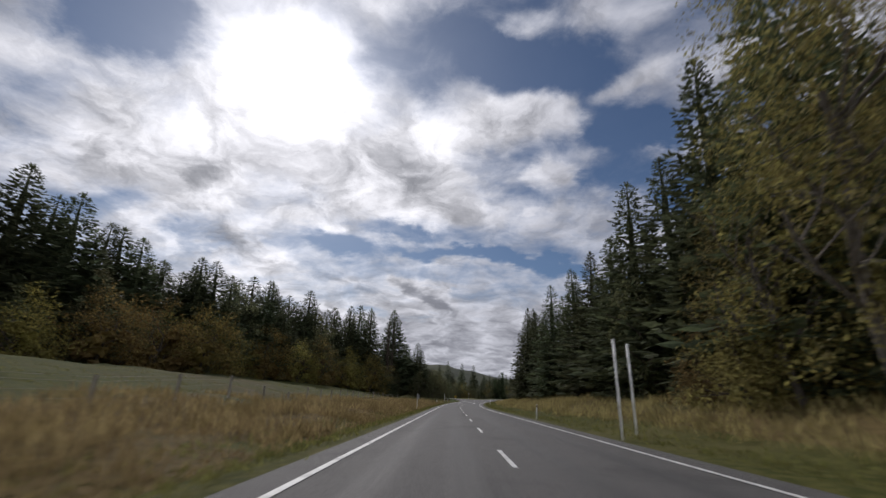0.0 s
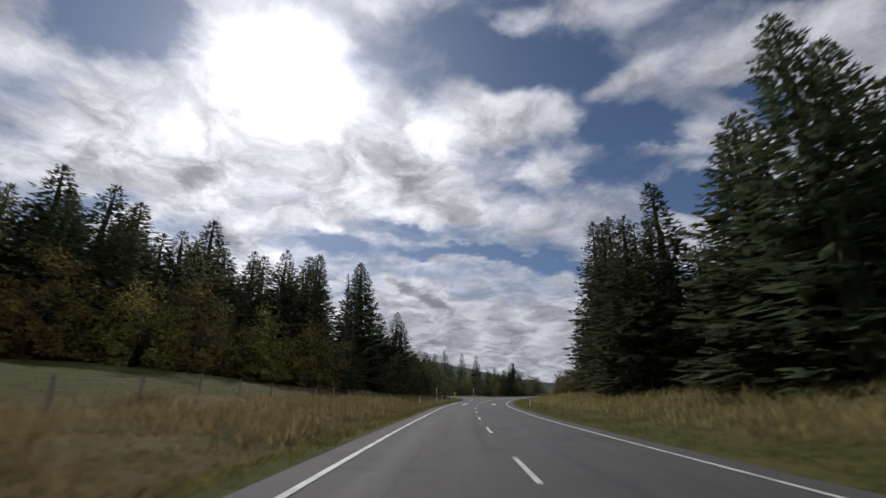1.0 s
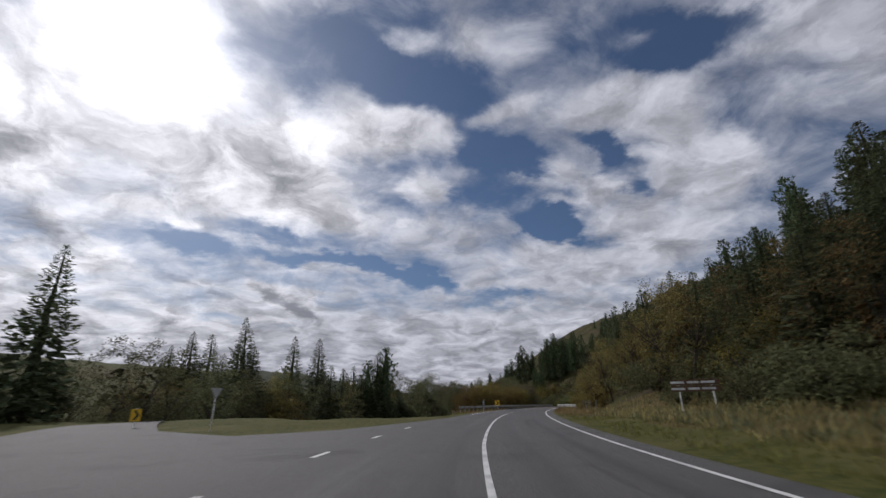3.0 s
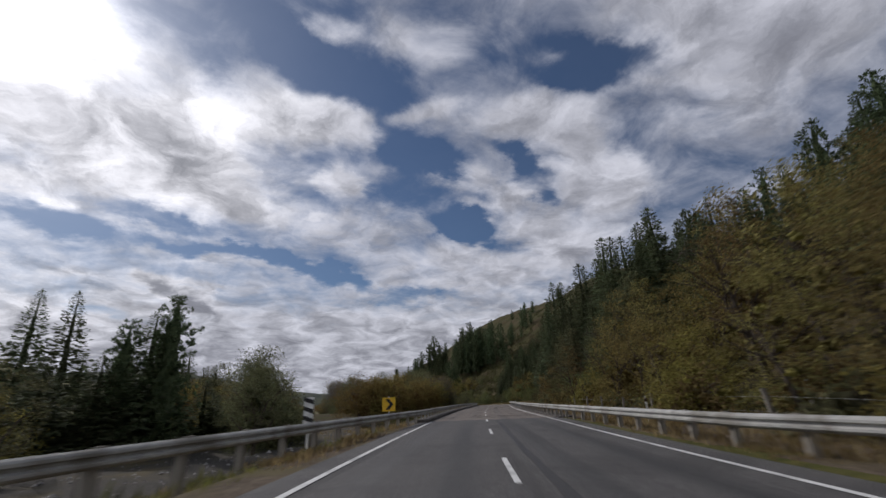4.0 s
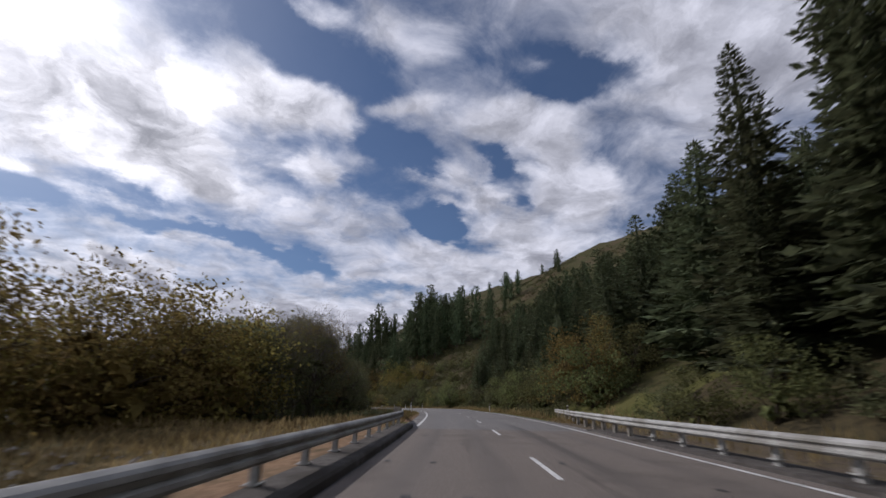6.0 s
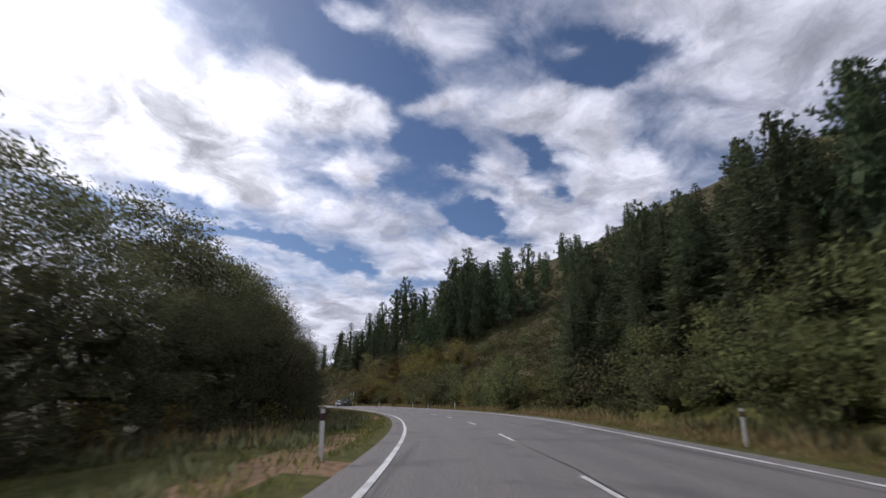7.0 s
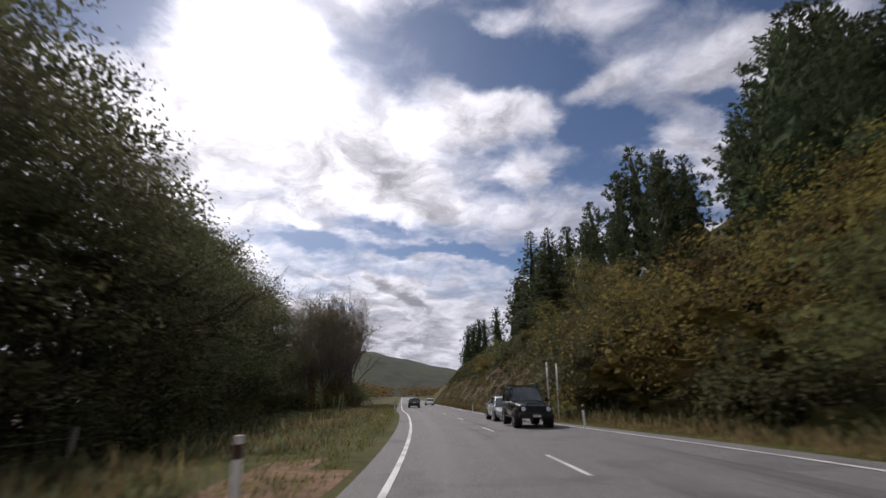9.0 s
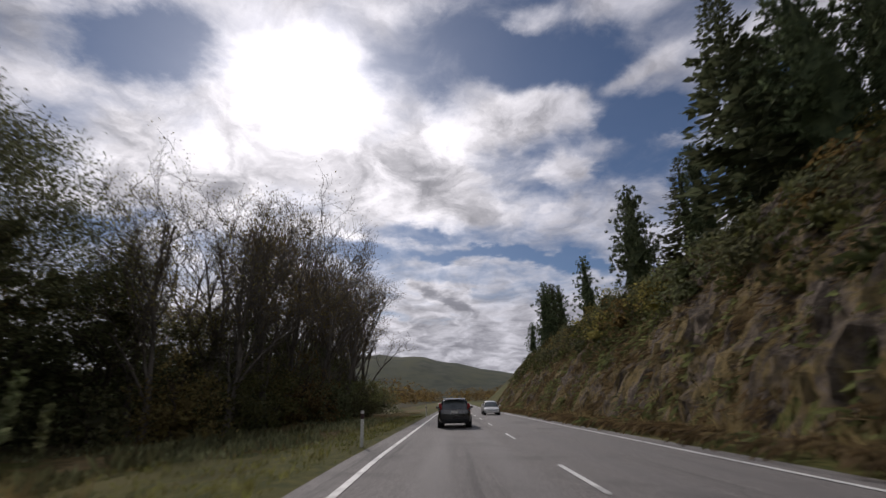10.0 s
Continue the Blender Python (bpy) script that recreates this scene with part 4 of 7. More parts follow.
add_kind("dead_pine", t, mesh("crown", *joined(twigs), M["bark"]), "dead_pine", "tall dead pine, a leaning bare pole with short twigs", "tree")

first = {}


def plant(key, s, l, size=1.0, up=0.0, group="", squash=1.0):
    p = place(s, l, up)
    m = Matrix.LocRotScale(p, Euler((rng.normal(0, 0.02), rng.normal(0, 0.02), rng.uniform(0, 6.28))), (size * squash, size * squash, size))
    trunk, crown, name, label, category = KINDS[key]
    if key not in first:
        root = tree_thing(name, trunk, crown, label, category)
        root.matrix_basis = m
        first[key] = root
        if group:
            root["group"] = group
        return root
    src = first[key]
    ob = copy_thing(src, Matrix.Identity(4))
    ob.matrix_basis = m
    if group:
        ob["group"] = group
    return ob


def pick(*keys):
    return keys[int(rng.integers(len(keys)))]


def fir(s, l, top, thin=1.0):
    """A fir whose tip reaches the height top."""
    tall = top - float(height(s, l))
    if l < 0 and s < 330:
        plant(pick("spruce0", "spruce1"), s, l, tall / 25, group="spruces beside the road", squash=thin * min(1.2, max(0.95, 22 / tall)))
        return
    k = pick("fir0", "fir1", "fir2") if 0 < l < 19.5 or (s < 110 and 0 < l < 25) or (-36 < l < 0 and 120 < s < 185) else pick("fir_far0", "fir_far1")
    plant(k, s, l, tall / {"fir0": 26, "fir1": 24, "fir2": 27}.get(k, 25), group="roadside conifers", squash=thin * min(1.3, max(1.0, 24 / tall)))


def pine(s, l, top):
    tall = max(7.0, top + 3.0 - float(height(s, l)))
    k = pick("pine0", "pine1") if l < 35 else "pine2"
    plant(k, s, l, tall / {"pine0": 20, "pine1": 18, "pine2": 20}[k], group="hillside pines")


# left: dead pines between the conifers
for s, l, tall in [(146.5, -28.5, 25), (149.0, -28.5, 26), (148.5, -30.0, 24), (151.5, -31.0, 25), (171.5, -29.0, 16)]:
    plant("dead_pine", s, l, tall / 26, group="dead pines")

# left: the belt of conifers behind the field
fir(141, -34, 29, thin=1.1), fir(144, -38, 27, thin=1.2), fir(146, -42, 26, thin=1.2), fir(147, -27.5, 10), fir(150, -29, 12.5), fir(152.5, -30, 14), fir(144.5, -28, 9), fir(154, -33, 20), fir(146.5, -36, 31)
for s, l, top in [(123, -86, 38), (129, -68, 33), (143, -62, 33), (159, -32, 33), (150, -46, 31), (136, -52, 30), (133, -42, 27), (156, -31, 32), (142, -42, 31)]:
    fir(s, l, top, thin=1.2)
for k in range(58):
    f = k / 57
    fir(22 + 130 * f + rng.uniform(-3, 3), -82 + 36 * f - (k % 3) * 7 + rng.uniform(-2, 2), rng.uniform(30, 38) - 3 * f, thin=1.5)
for k in range(12):
    fir(150 + rng.uniform(-8, 16), -27 - rng.uniform(0, 18), rng.uniform(11, 15))
for k in range(40):
    f = k / 39
    plant(pick("shrub0", "shrub1", "broad_far"), 20 + 140 * f, -72 + 44 * f + rng.uniform(-3, 5), rng.uniform(0.7, 1.1) * (1.6 if k % 2 and k < 28 else 0.9), group="undergrowth at the wood's edge")
for s, l, k in [(46, -58, "willow0"), (55, -55, "willow1"), (64, -52, "willow0"), (73, -50, "willow1"), (80, -46, "willow0"), (84, -56, "willow1"), (94, -50, "willow0"), (103, -45, "willow1"), (111, -41, "willow0"), (118, -38, "willow1"), (127, -34, "willow1"), (135, -30, "willow0")]:
    plant(k, s, l, rng.uniform(1.15, 1.4), group="willows by the field")
for k in range(18):
    fir(96 + 70 * k / 17, -47 - rng.uniform(0, 22), rng.uniform(21, 28), thin=1.35)
for s, l, top in [(168, -27, 17), (173, -33, 20), (163, -25, 21), (178, -35, 17), (166, -30, 21), (170, -24, 13.5), (160, -22, 18), (174, -40, 22)]:
    fir(s, l, top, thin=1.15)
for s, l, tall in [(172, -21, 10), (176, -26, 12), (181, -26, 12), (185, -28, 12), (189, -30, 10), (176, -20, 8.5), (180, -22, 8.5), (168, -19, 8), (186, -25, 8.5), (192, -31, 8)]:
    plant(pick("broad0", "broad1"), s, l, tall / 13, group="trees by the junction", squash=1.35)
for k in range(46):
    s = 150 + 36 * rng.uniform(0, 1)
    clear = float(np.interp(s, [150, 160, 170, 180, 190], [12, 14, 17, 21.5, 27]))
    plant(pick("broad_far", "shrub0", "broad_far", "bush1", "broad_far"), s, -clear - rng.uniform(0, 1) ** 1.5 * 26, rng.uniform(0.5, 0.8), group="trees by the junction")
plant("gold", 187, -26, 1.0), plant("gold", 184, -24, 0.8), plant("autumn0", 190, -31, 0.6)
for k in range(12):
    fir(212 + rng.uniform(0, 95), -62 - rng.uniform(0, 70), rng.uniform(16, 27))
for k in range(26):
    plant(pick("broad_far", "willow0", "broad_far", "autumn1"), 214 + rng.uniform(0, 100), -54 - rng.uniform(0, 40), rng.uniform(0.6, 0.9), group="trees over the river", squash=1.2)
for k in range(16):
    plant(pick("broad_far", "broad_far", "bush1"), 226 + 44 * k / 15, -44 - rng.uniform(0, 14), rng.uniform(0.7, 0.95), group="trees over the river", squash=1.25)
fir(292, -92, 24), fir(299, -118, 29), fir(285, -40, 15.7), fir(262, -60, 16), fir(256, -66, 18)
for k in range(22):
    plant(pick("willow0", "willow1", "broad_far", "autumn1"), 222 + rng.uniform(0, 90), -46 - rng.uniform(0, 50), rng.uniform(0.6, 0.95), group="trees over the river")
# left: dark trees and willows by the river bed
for s, l, z, k in [(284, -25, 0.95, "broad1"), (288, -27, 0.95, "broad_mid"), (293, -30, 0.85, "broad0"), (297, -32, 0.8, "broad_mid"),
                   (318, -52, 0.75, "willow0"), (326, -58, 0.8, "willow1"), (334, -63, 0.8, "willow0"), (306, -37, 0.85, "broad0"), (313, -41, 0.9, "broad1"), (267, -38, 0.7, "broad_far"), (272, -44, 0.8, "willow1")]:
    plant(k, s, l, z, group="trees by the river bed", squash=1.25)
plant("broad_mid", 318, -42, 0.8), plant("broad_mid", 324, -44, 0.7), plant("bush1", 302, -32, 1.3)
for s, l, top in [(285, -38, 17.5), (283, -42, 14), (287.5, -41, 13)]:
    pine(s, l, top - 3.0)
for s, l, size in [(294, -29, 1.9), (299, -31, 1.7), (291, -26, 1.3), (303, -36, 1.6), (297, -26.5, 1.1), (308, -41, 1.7), (314, -46, 1.6)]:
    plant("bush1", s, l, size, group="dark bushes by the river bed", squash=0.95)
fir(262, -40, 11)
for s, l, top in [(281, -42, 9.5), (278, -46, 9), (288, -39, 8.5), (292, -37, 7), (296, -38, 6), (300, -40, 5.5), (285, -44, 10), (273, -48, 8), (300, -33, 9), (303, -35.5, 9.5), (307, -38, 8.5), (296, -31, 8), (327, -44, 9.5), (331, -46, 8)]:
    fir(s, l, top, thin=1.35)
# left: rounded golden willows at the bridge's end
for k in range(24):
    f = k / 23
    plant(pick("willow0", "willow1", "willow0"), 345 + 33 * f + rng.uniform(-2, 2), -28 + 14 * f - rng.uniform(0, 1) ** 1.3 * (4 + 10 * f), rng.uniform(0.95, 1.18) - 0.12 * f, group="willows by the river", squash=1.1)
for k in range(18):
    plant(pick("willow0", "willow1", "broad_far"), 338 + 54 * k / 17, -63 - rng.uniform(0, 14), rng.uniform(1.1, 1.4), group="willows over the river")
for k in range(14):
    fir(330 + rng.uniform(0, 90), -84 - rng.uniform(0, 20), rng.uniform(17, 23), thin=1.2)
# left: brown and dark trees after the bridge, bare twigs above them
for k in range(16):
    f = k / 15
    plant(pick("broad1", "autumn0", "broad_mid", "broad_mid", "broad0"), 378 + 26 * f, -13.2 + 2.5 * f - (k % 3) * 3.0 - rng.uniform(0, 1), rng.uniform(0.5, 0.6) + 0.05 * (k % 3), group="brown trees by the bridge", squash=1.5)
for k in range(18):
    plant("broad_mid", 379 + 28 * k / 17, -16.5 - (k % 3) * 3.2 - rng.uniform(0, 1), rng.uniform(0.56, 0.66), group="dark trees by the bridge", squash=1.55)
for k in range(17):
    plant(pick("bare0", "bare1"), 380 + 23 * k / 16, -13.0 - (k % 3) * 1.6, float(np.interp(k, [0, 7, 16], [7.2, 10.6, 11.2])) * rng.uniform(0.92, 1.05) / 13.2, group="bare trees by the road")
# left: the dark wood
for k in range(99):
    s = 403 + 157 * k / 98
    row = k % 3
    away = float(np.interp(s, [403, 440, 500, 530, 545, 560], [9.6, 10.4, 10.8, 12.6, 16.6, 19.5])) + row * 4.2
    tall = away * float(np.interp(s, [403, 440, 460, 495, 510, 522, 535, 550], [0.70, 0.86, 0.96, 0.92, 1.0, 1.04, 0.78, 0.80]))
    kinds = ("broad0", "broad1", "autumn0") if 484 < s < 512 and row else ("broad0", "broad1")
    key = pick(*kinds)
    if row and key[0] == "b":
        key = "broad_mid"
    plant(key, s + rng.uniform(-1, 1), float(left_line(s)) - away - rng.uniform(0, 1.0), tall / (15 if key[0] == "a" else 13) * rng.uniform(0.9, 1.1), group="dark wood by the road", squash=1.4 - 0.15 * row)
for k in range(8):
    plant(pick("bare0", "bare1"), 484 + rng.uniform(0, 30), -11.5 - rng.uniform(0, 5), rng.uniform(0.75, 0.92), group="bare trees by the road")
for k in range(52):
    s = 400 + 176 * k / 51
    off = float(np.interp(s, [400, 440, 520, 545, 560], [7.4, 8.2, 9.8, 14.6, 17.5]))
    plant(pick("shrub0", "shrub1", "shrub0", "shrub0"), s, float(left_line(s)) - off - rng.uniform(0, 1.4), rng.uniform(0.5, 0.85), group="roadside shrubs")
for k in range(26):
    s = 575 + 63 * k / 25
    tall = float(np.interp(s, [575, 585, 600, 620, 640], [16.5, 21.5, 25, 27, 26])) * rng.uniform(0.84, 1.0)
    plant(pick("bare0", "bare1"), s, -16.0 - (k % 3) * 2.6 - rng.uniform(0, 1), tall * 1.08 / 15, group="bare trees by the road", squash=0.85)
for k in range(30):
    plant(pick("broad_mid", "broad_mid", "broad_mid", "autumn1"), 562 + 72 * k / 29, -(21.5 if k < 8 else 18.5) - (k % 3) * 3.5 - rng.uniform(0, 1), rng.uniform(0.66, 0.78) + 0.08 * (k % 3), group="brown trees below bare trees", squash=1.5)
for s, l, tall in [(560, -22.5, 16), (564, -23.0, 18), (567, -21.5, 15.5), (570, -23, 16), (562, -20.5, 16), (566, -27, 20), (574, -23, 15), (577, -20.5, 11), (572, -28, 20), (580, -23, 12), (585, -21, 9.5)]:
    plant(pick("broad0", "broad1"), s, l, tall / 13, group="dark wood by the road", squash=1.15)
for k in range(20):
    s = 576 + 66 * k / 19
    plant(pick("bush1", "bush0", "bush1", "gold"), s, -15.2 - (k % 2) * 2.6 - rng.uniform(0, 0.8), float(np.interp(s, [576, 600, 642], [0.85, 1.15, 1.3])) * rng.uniform(0.85, 1.1), group="undergrowth below bare trees", squash=1.05)
for k in range(14):
    plant("bush1", 563 + 40 * k / 13, -23.5 - (k % 2) * 4, rng.uniform(1.2, 1.6), group="undergrowth below bare trees", squash=1.15)
for k in range(40):
    plant(pick("shrub0", "shrub0", "shrub2"), 572 + rng.uniform(0, 80), -16.0 - rng.uniform(0, 9), rng.uniform(0.9, 1.5), group="undergrowth below bare trees")
# right: autumn trees and conifers
for key, s, l, z in [("birch0", 15, 14.6, 1.4), ("birch1", 19.5, 14.8, 1.05), ("birch0", 11.5, 15.5, 1.5), ("birch1", 23, 15.2, 0.78), ("autumn0", 27, 20, 1.2), ("birch1", 8, 17, 1.55), ("autumn1", 3, 20, 1.4), ("gold", 20.5, 13.2, 0.9), ("gold", 25, 13.8, 0.7)]:
    plant(key, s, l, z, group="autumn trees by the road", squash=0.9)
for k in range(42):
    f = k / 41
    s = 22 + 102 * f
    fir(s + rng.uniform(-2, 2), 18 + rng.uniform(0, 2) + (k % 3) * 5, float(np.interp(s, [22, 50, 62, 78, 92, 100, 124], [27, 22.5, 20.5, 22, 20.5, 17.5, 18])) + rng.uniform(-2, 2.5), thin=1.12)
for k in range(26):
    s = 20 + 120 * k / 25
    plant(pick("shrub0", "shrub1", "broad_far", "shrub0"), s, 17.5 + rng.uniform(0, 3), rng.uniform(0.5, 1.0), group="undergrowth at the wood's edge")
for s, l, top in [(112, 17, 22), (116, 18.5, 24), (121, 17.5, 25), (130, 19.5, 25)]:
    fir(s, l, top, thin=1.2)
fir(153, 19, 19), fir(157, 22, 20), fir(148, 20, 17)
fir(102, 15.5, 18.3), fir(108, 18, 20), fir(126, 20, 22), fir(134, 23, 24), fir(142, 22, 26), fir(148, 25, 27), fir(118, 22, 23)
for k in range(34):
    s = 134 + 100 * k / 33
    plant(pick("bush0", "bush1", "bush1", "bush1", "gold"), s, float(right_line(s)) + 10.5 + (k % 3) * 3.5 + rng.uniform(0, 1), rng.uniform(0.75, 1.05) * (0.62 if k % 5 in (2, 4) else 1), group="trees at the wood's edge", squash=1.1)
for k in range(34):
    s, l = 158 + 80 * k / 33, 21 + (k % 4) * 6 + rng.uniform(-1, 1)
    fir(s, l, float(height(s, l)) + rng.uniform(8, 12))
# right: the wooded hillside up to the bridge and beside it
for k in range(84):
    s, l = 165 + rng.uniform(0, 205), 26 + rng.uniform(0, 72)
    (fir if rng.random() < 0.7 else pine)(s, l, float(height(s, l)) + rng.uniform(13, 20) * (0.60 if s < 300 and l < 52 else 1.0))
for k in range(34):
    s = 176 + rng.uniform(0, 96)
    plant(pick("autumn0", "autumn1", "willow0", "broad_far"), s, 17 + rng.uniform(0, 9), rng.uniform(0.5, 0.8), group="autumn trees on the bank")
for k in range(40):
    s = 238 + 46 * k / 39
    off = 5.5 + (k % 4) * 3.2 + rng.uniform(-0.6, 0.6)
    plant(pick("autumn0", "autumn1", "autumn0", "gold", "willow1"), s, float(right_line(s)) + off, (rng.uniform(0.45, 0.62) if k % 4 else 0.42), group="autumn trees on the bank", squash=1.15)
for k in range(34):
    s = 236 + 70 * k / 33
    plant(pick("shrub2", "shrub0", "shrub1", "shrub2"), s, float(right_line(s)) + 4.0 + rng.uniform(0, 3.5), rng.uniform(0.5, 0.9), group="undergrowth on the bank")
for k in range(30):
    s = 284 + 88 * k / 29
    off = 11.0 + (k % 3) * 3.4 + rng.uniform(-0.8, 0.8)
    fir(s, float(right_line(s)) + off, float(height(s, float(right_line(s)) + off)) + rng.uniform(9, 14) + 1.5 * (k % 3))
plant("gold", 311.5, 12.4, 0.95), plant("gold", 315.5, 13.0, 0.9), plant("gold", 268, 12.0, 0.55), plant("shrub2", 308, 11.5, 0.8)
for s, l, top in [(351, 46, 49), (354, 21, 34), (346, 63, 53), (318, 21, 28), (328, 19, 26), (338, 21, 30), (346, 17, 26), (360, 19, 30), (368, 19, 27), (309, 24, 30), (300, 21, 27), (332, 29, 34), (290, 22, 22.5), (366, 28, 36), (358, 34, 41), (323, 26, 30), (341, 27, 34), (352, 27, 33), (314, 32, 33), (296, 28, 30), (303, 30, 31), (284, 26, 20.5), (286, 20, 18.5)]:
    fir(s, l, top)
for k in range(20):
    plant(pick("shrub0", "shrub1", "broad_far"), 280 + 90 * k / 19, 14.5 + rng.uniform(0, 4), rng.uniform(0.5, 0.9), group="undergrowth at the wood's edge")
for k in range(22):
    s = 286 + 84 * k / 21
    plant(pick("bush1", "shrub0", "bush0", "shrub2", "shrub0"), s, float(right_line(s)) + 5.6 + rng.uniform(0, 2.6), rng.uniform(0.5, 0.75), group="undergrowth behind the rail")
# right: conifers and scrub on the long hill
for s, l, top in [(392, 20, 21), (398, 27, 28), (394, 30, 27), (386, 26, 28), (380, 24, 28), (402, 25, 24), (376, 20, 24), (399, 34, 34)]:
    fir(s, l, top)


def wall_end(l):
    """How far along the road the conifers on the hill reach."""
    return float(np.interp(l, [10, 16, 22, 30, 46, 78], [432, 443, 452, 462, 470, 475]))


for k in range(96):
    l = 18 + 62 * rng.uniform(0, 1) ** 1.2
    s = 384 + (wall_end(l) - 384) * rng.uniform(0, 1)
    (fir if rng.random() < 0.55 else pine)(s, l, float(height(s, l)) + rng.uniform(8, 12) + 0.08 * l)
for k in range(15):
    l = 13.5 + 2.4 * k
    fir(wall_end(l) - rng.uniform(0, 4), l, float(height(wall_end(l), l)) + rng.uniform(7.5, 10) + 0.12 * l, thin=0.95)
for k in range(36):
    s = 383 + 60 * k / 35
    plant(pick("bush0", "bush1", "bush1", "bush0", "shrub2"), s, float(right_line(s)) + 6.8 + (k % 3) * 3.0 - 1.2 + rng.uniform(0, 1.2), rng.uniform(0.7, 1.1), group="bushes on the bank")
for k in range(18):
    s, off = 400 + 40 * k / 17, 8.5 + (k % 2) * 4
    fir(s, float(right_line(s)) + off, float(height(s, float(right_line(s)) + off)) + rng.uniform(6, 9))
for k in range(10):
    s = 398 + 30 * k / 9
    plant(pick("bush1", "bush0", "shrub0"), s, float(right_line(s)) + 5.0 + rng.uniform(0, 2.4), rng.uniform(0.55, 0.8), group="bushes on the bank")
plant("willow0", 386, 13.8, 0.9), plant("birch0", 388, 16.5, 0.5), plant("willow1", 390, 16.5, 0.6), plant("gold", 383, 13.6, 0.6)
# big rounded bushes at the hill's foot, low growth between them
for key, s, l, size, wide in [("bush1", 481, 12.5, 1.45, 1.15), ("bush0", 486, 16.0, 1.3, 1.1), ("willow0", 528, 12.5, 0.98, 1.15), ("willow1", 521, 14.0, 0.85, 1.2), ("bush1", 534, 11.8, 1.2, 1.2), ("bush1", 529, 27, 1.6, 1.0),
                              ("bush0", 534, 31, 2.1, 1.0), ("willow1", 523, 24, 0.9, 1.1), ("willow0", 538, 24, 0.9, 1.1), ("bush0", 470, 12.6, 0.75, 1.1), ("gold", 463.5, 12.4, 0.85, 0.8), ("bush0", 459, 12.2, 1.0, 0.9),
                              ("bush1", 453, 12.6, 1.15, 0.9), ("bush0", 448, 12.0, 1.2, 0.9), ("bush1", 494, 12.6, 0.8, 1.2), ("gold", 507, 12.4, 0.7, 1.2), ("bush0", 513, 13.2, 1.0, 1.1), ("bush1", 517, 12.2, 0.8, 1.1),
                              ("bush1", 541, 16.5, 1.3, 1.0), ("bush0", 500, 14.5, 0.95, 1.2)]:
    plant(key, s, l, size, group="bushes on the bank", squash=wide)
for k in range(40):
    s = 446 + 66 * k / 39
    plant(pick("shrub0", "shrub1", "shrub2", "shrub0"), s, float(right_line(s)) + 5.0 + rng.uniform(0, 3.5), rng.uniform(0.6, 1.15), group="shrubs on the bank")
for k in range(16):
    plant(pick("bush0", "bush1", "willow0"), 508 + 36 * k / 15, 19.5 + rng.uniform(0, 12), rng.uniform(0.8, 1.2), group="bushes on the hill")
for k in range(26):
    plant(pick("bush0", "bush1", "shrub0", "shrub1"), 458 + rng.uniform(0, 80), 24 + rng.uniform(0, 66), rng.uniform(0.45, 0.8), group="bushes on the hill")
PINES = [(585, 48, 52), (549, 60, 58), (552, 83, 62), (543, 107, 72), (605, 43, 37), (553, 56, 54), (546, 66, 52), (558, 72, 56), (560, 64, 53), (537, 90, 58), (570, 60, 48), (578, 55, 46), (566, 80, 58), (590, 40, 40)]
for s, l, top in PINES:
    pine(s, l, top)
    for _ in range(2):
        pine(s + rng.uniform(-9, 5), l + rng.uniform(-9, 5), top - rng.uniform(3, 9))
# single trees along the ridge
for s, l, tall in [(532, 140, 11), (536, 143, 8), (575, 140, 12), (565, 140, 11), (583, 146, 8), (545, 142, 7), (592, 138, 9), (524, 128, 9)]:
    plant("pine2", s, l, tall / 20, group="hillside pines", squash=1.1)
for s, l, top in [(540, 50, 44), (545, 46, 41), (535, 53, 45), (552, 48, 43), (528, 60, 50), (533, 66, 54), (524, 68, 53)]:
    pine(s, l, top)
fir(577, 21, 31), fir(592, 24, 25), fir(559, 18.5, 24.5, thin=1.1)
for s, l, top in [(529.5, 28, 30.6), (525, 29, 26), (542, 25, 27), (537, 31, 28), (533, 35, 32)]:
    pine(s, l, top - 3.0)
# right: leafy trees before the cutting
for k in range(14):
    s, row = 533 + 13 * (k // 2) / 6, k % 2
    l = 12.8 + row * 5.0 + rng.uniform(-0.5, 0.5)
    plant(pick("broad0", "bush0", "broad1", "birch0"), s, l, (rng.uniform(5.5, 7.0) if row == 0 else rng.uniform(6.5, 8.5)) / 13, group="leafy trees by the cutting", squash=1.3)
for s, l, top in [(562, 25, 23), (566, 32, 27), (572, 22, 24), (571, 34, 28), (580, 27, 26), (586, 22, 20)]:
    pine(s, l, top)
for s, l, top in [(649, 23, 23), (640, 20, 20), (625, 16, 17), (655, 26, 24), (633, 26, 24), (662, 20, 16), (618, 30, 30), (610, 26, 28)]:
    pine(s, l, top)
for k in range(56):
    plant(pick("shrub0", "shrub1", "shrub0", "shrub0"), 550 + rng.uniform(0, 100), 16.0 + rng.uniform(0, 1) ** 1.6 * 24, rng.uniform(0.6, 1.2), group="shrubs on the hill")

# dark shrubs above the rock, partly standing in for a shaded hollow there
for k in range(22):
    s = 564 + 60 * k / 21
    plant(pick("shrub0", "shrub0", "shrub1"), s, float(right_line(s)) + 8.6 + (k % 2) * 1.6 + rng.uniform(-0.4, 0.4), rng.uniform(0.7, 1.15), group="shrubs on the hill", squash=1.2)


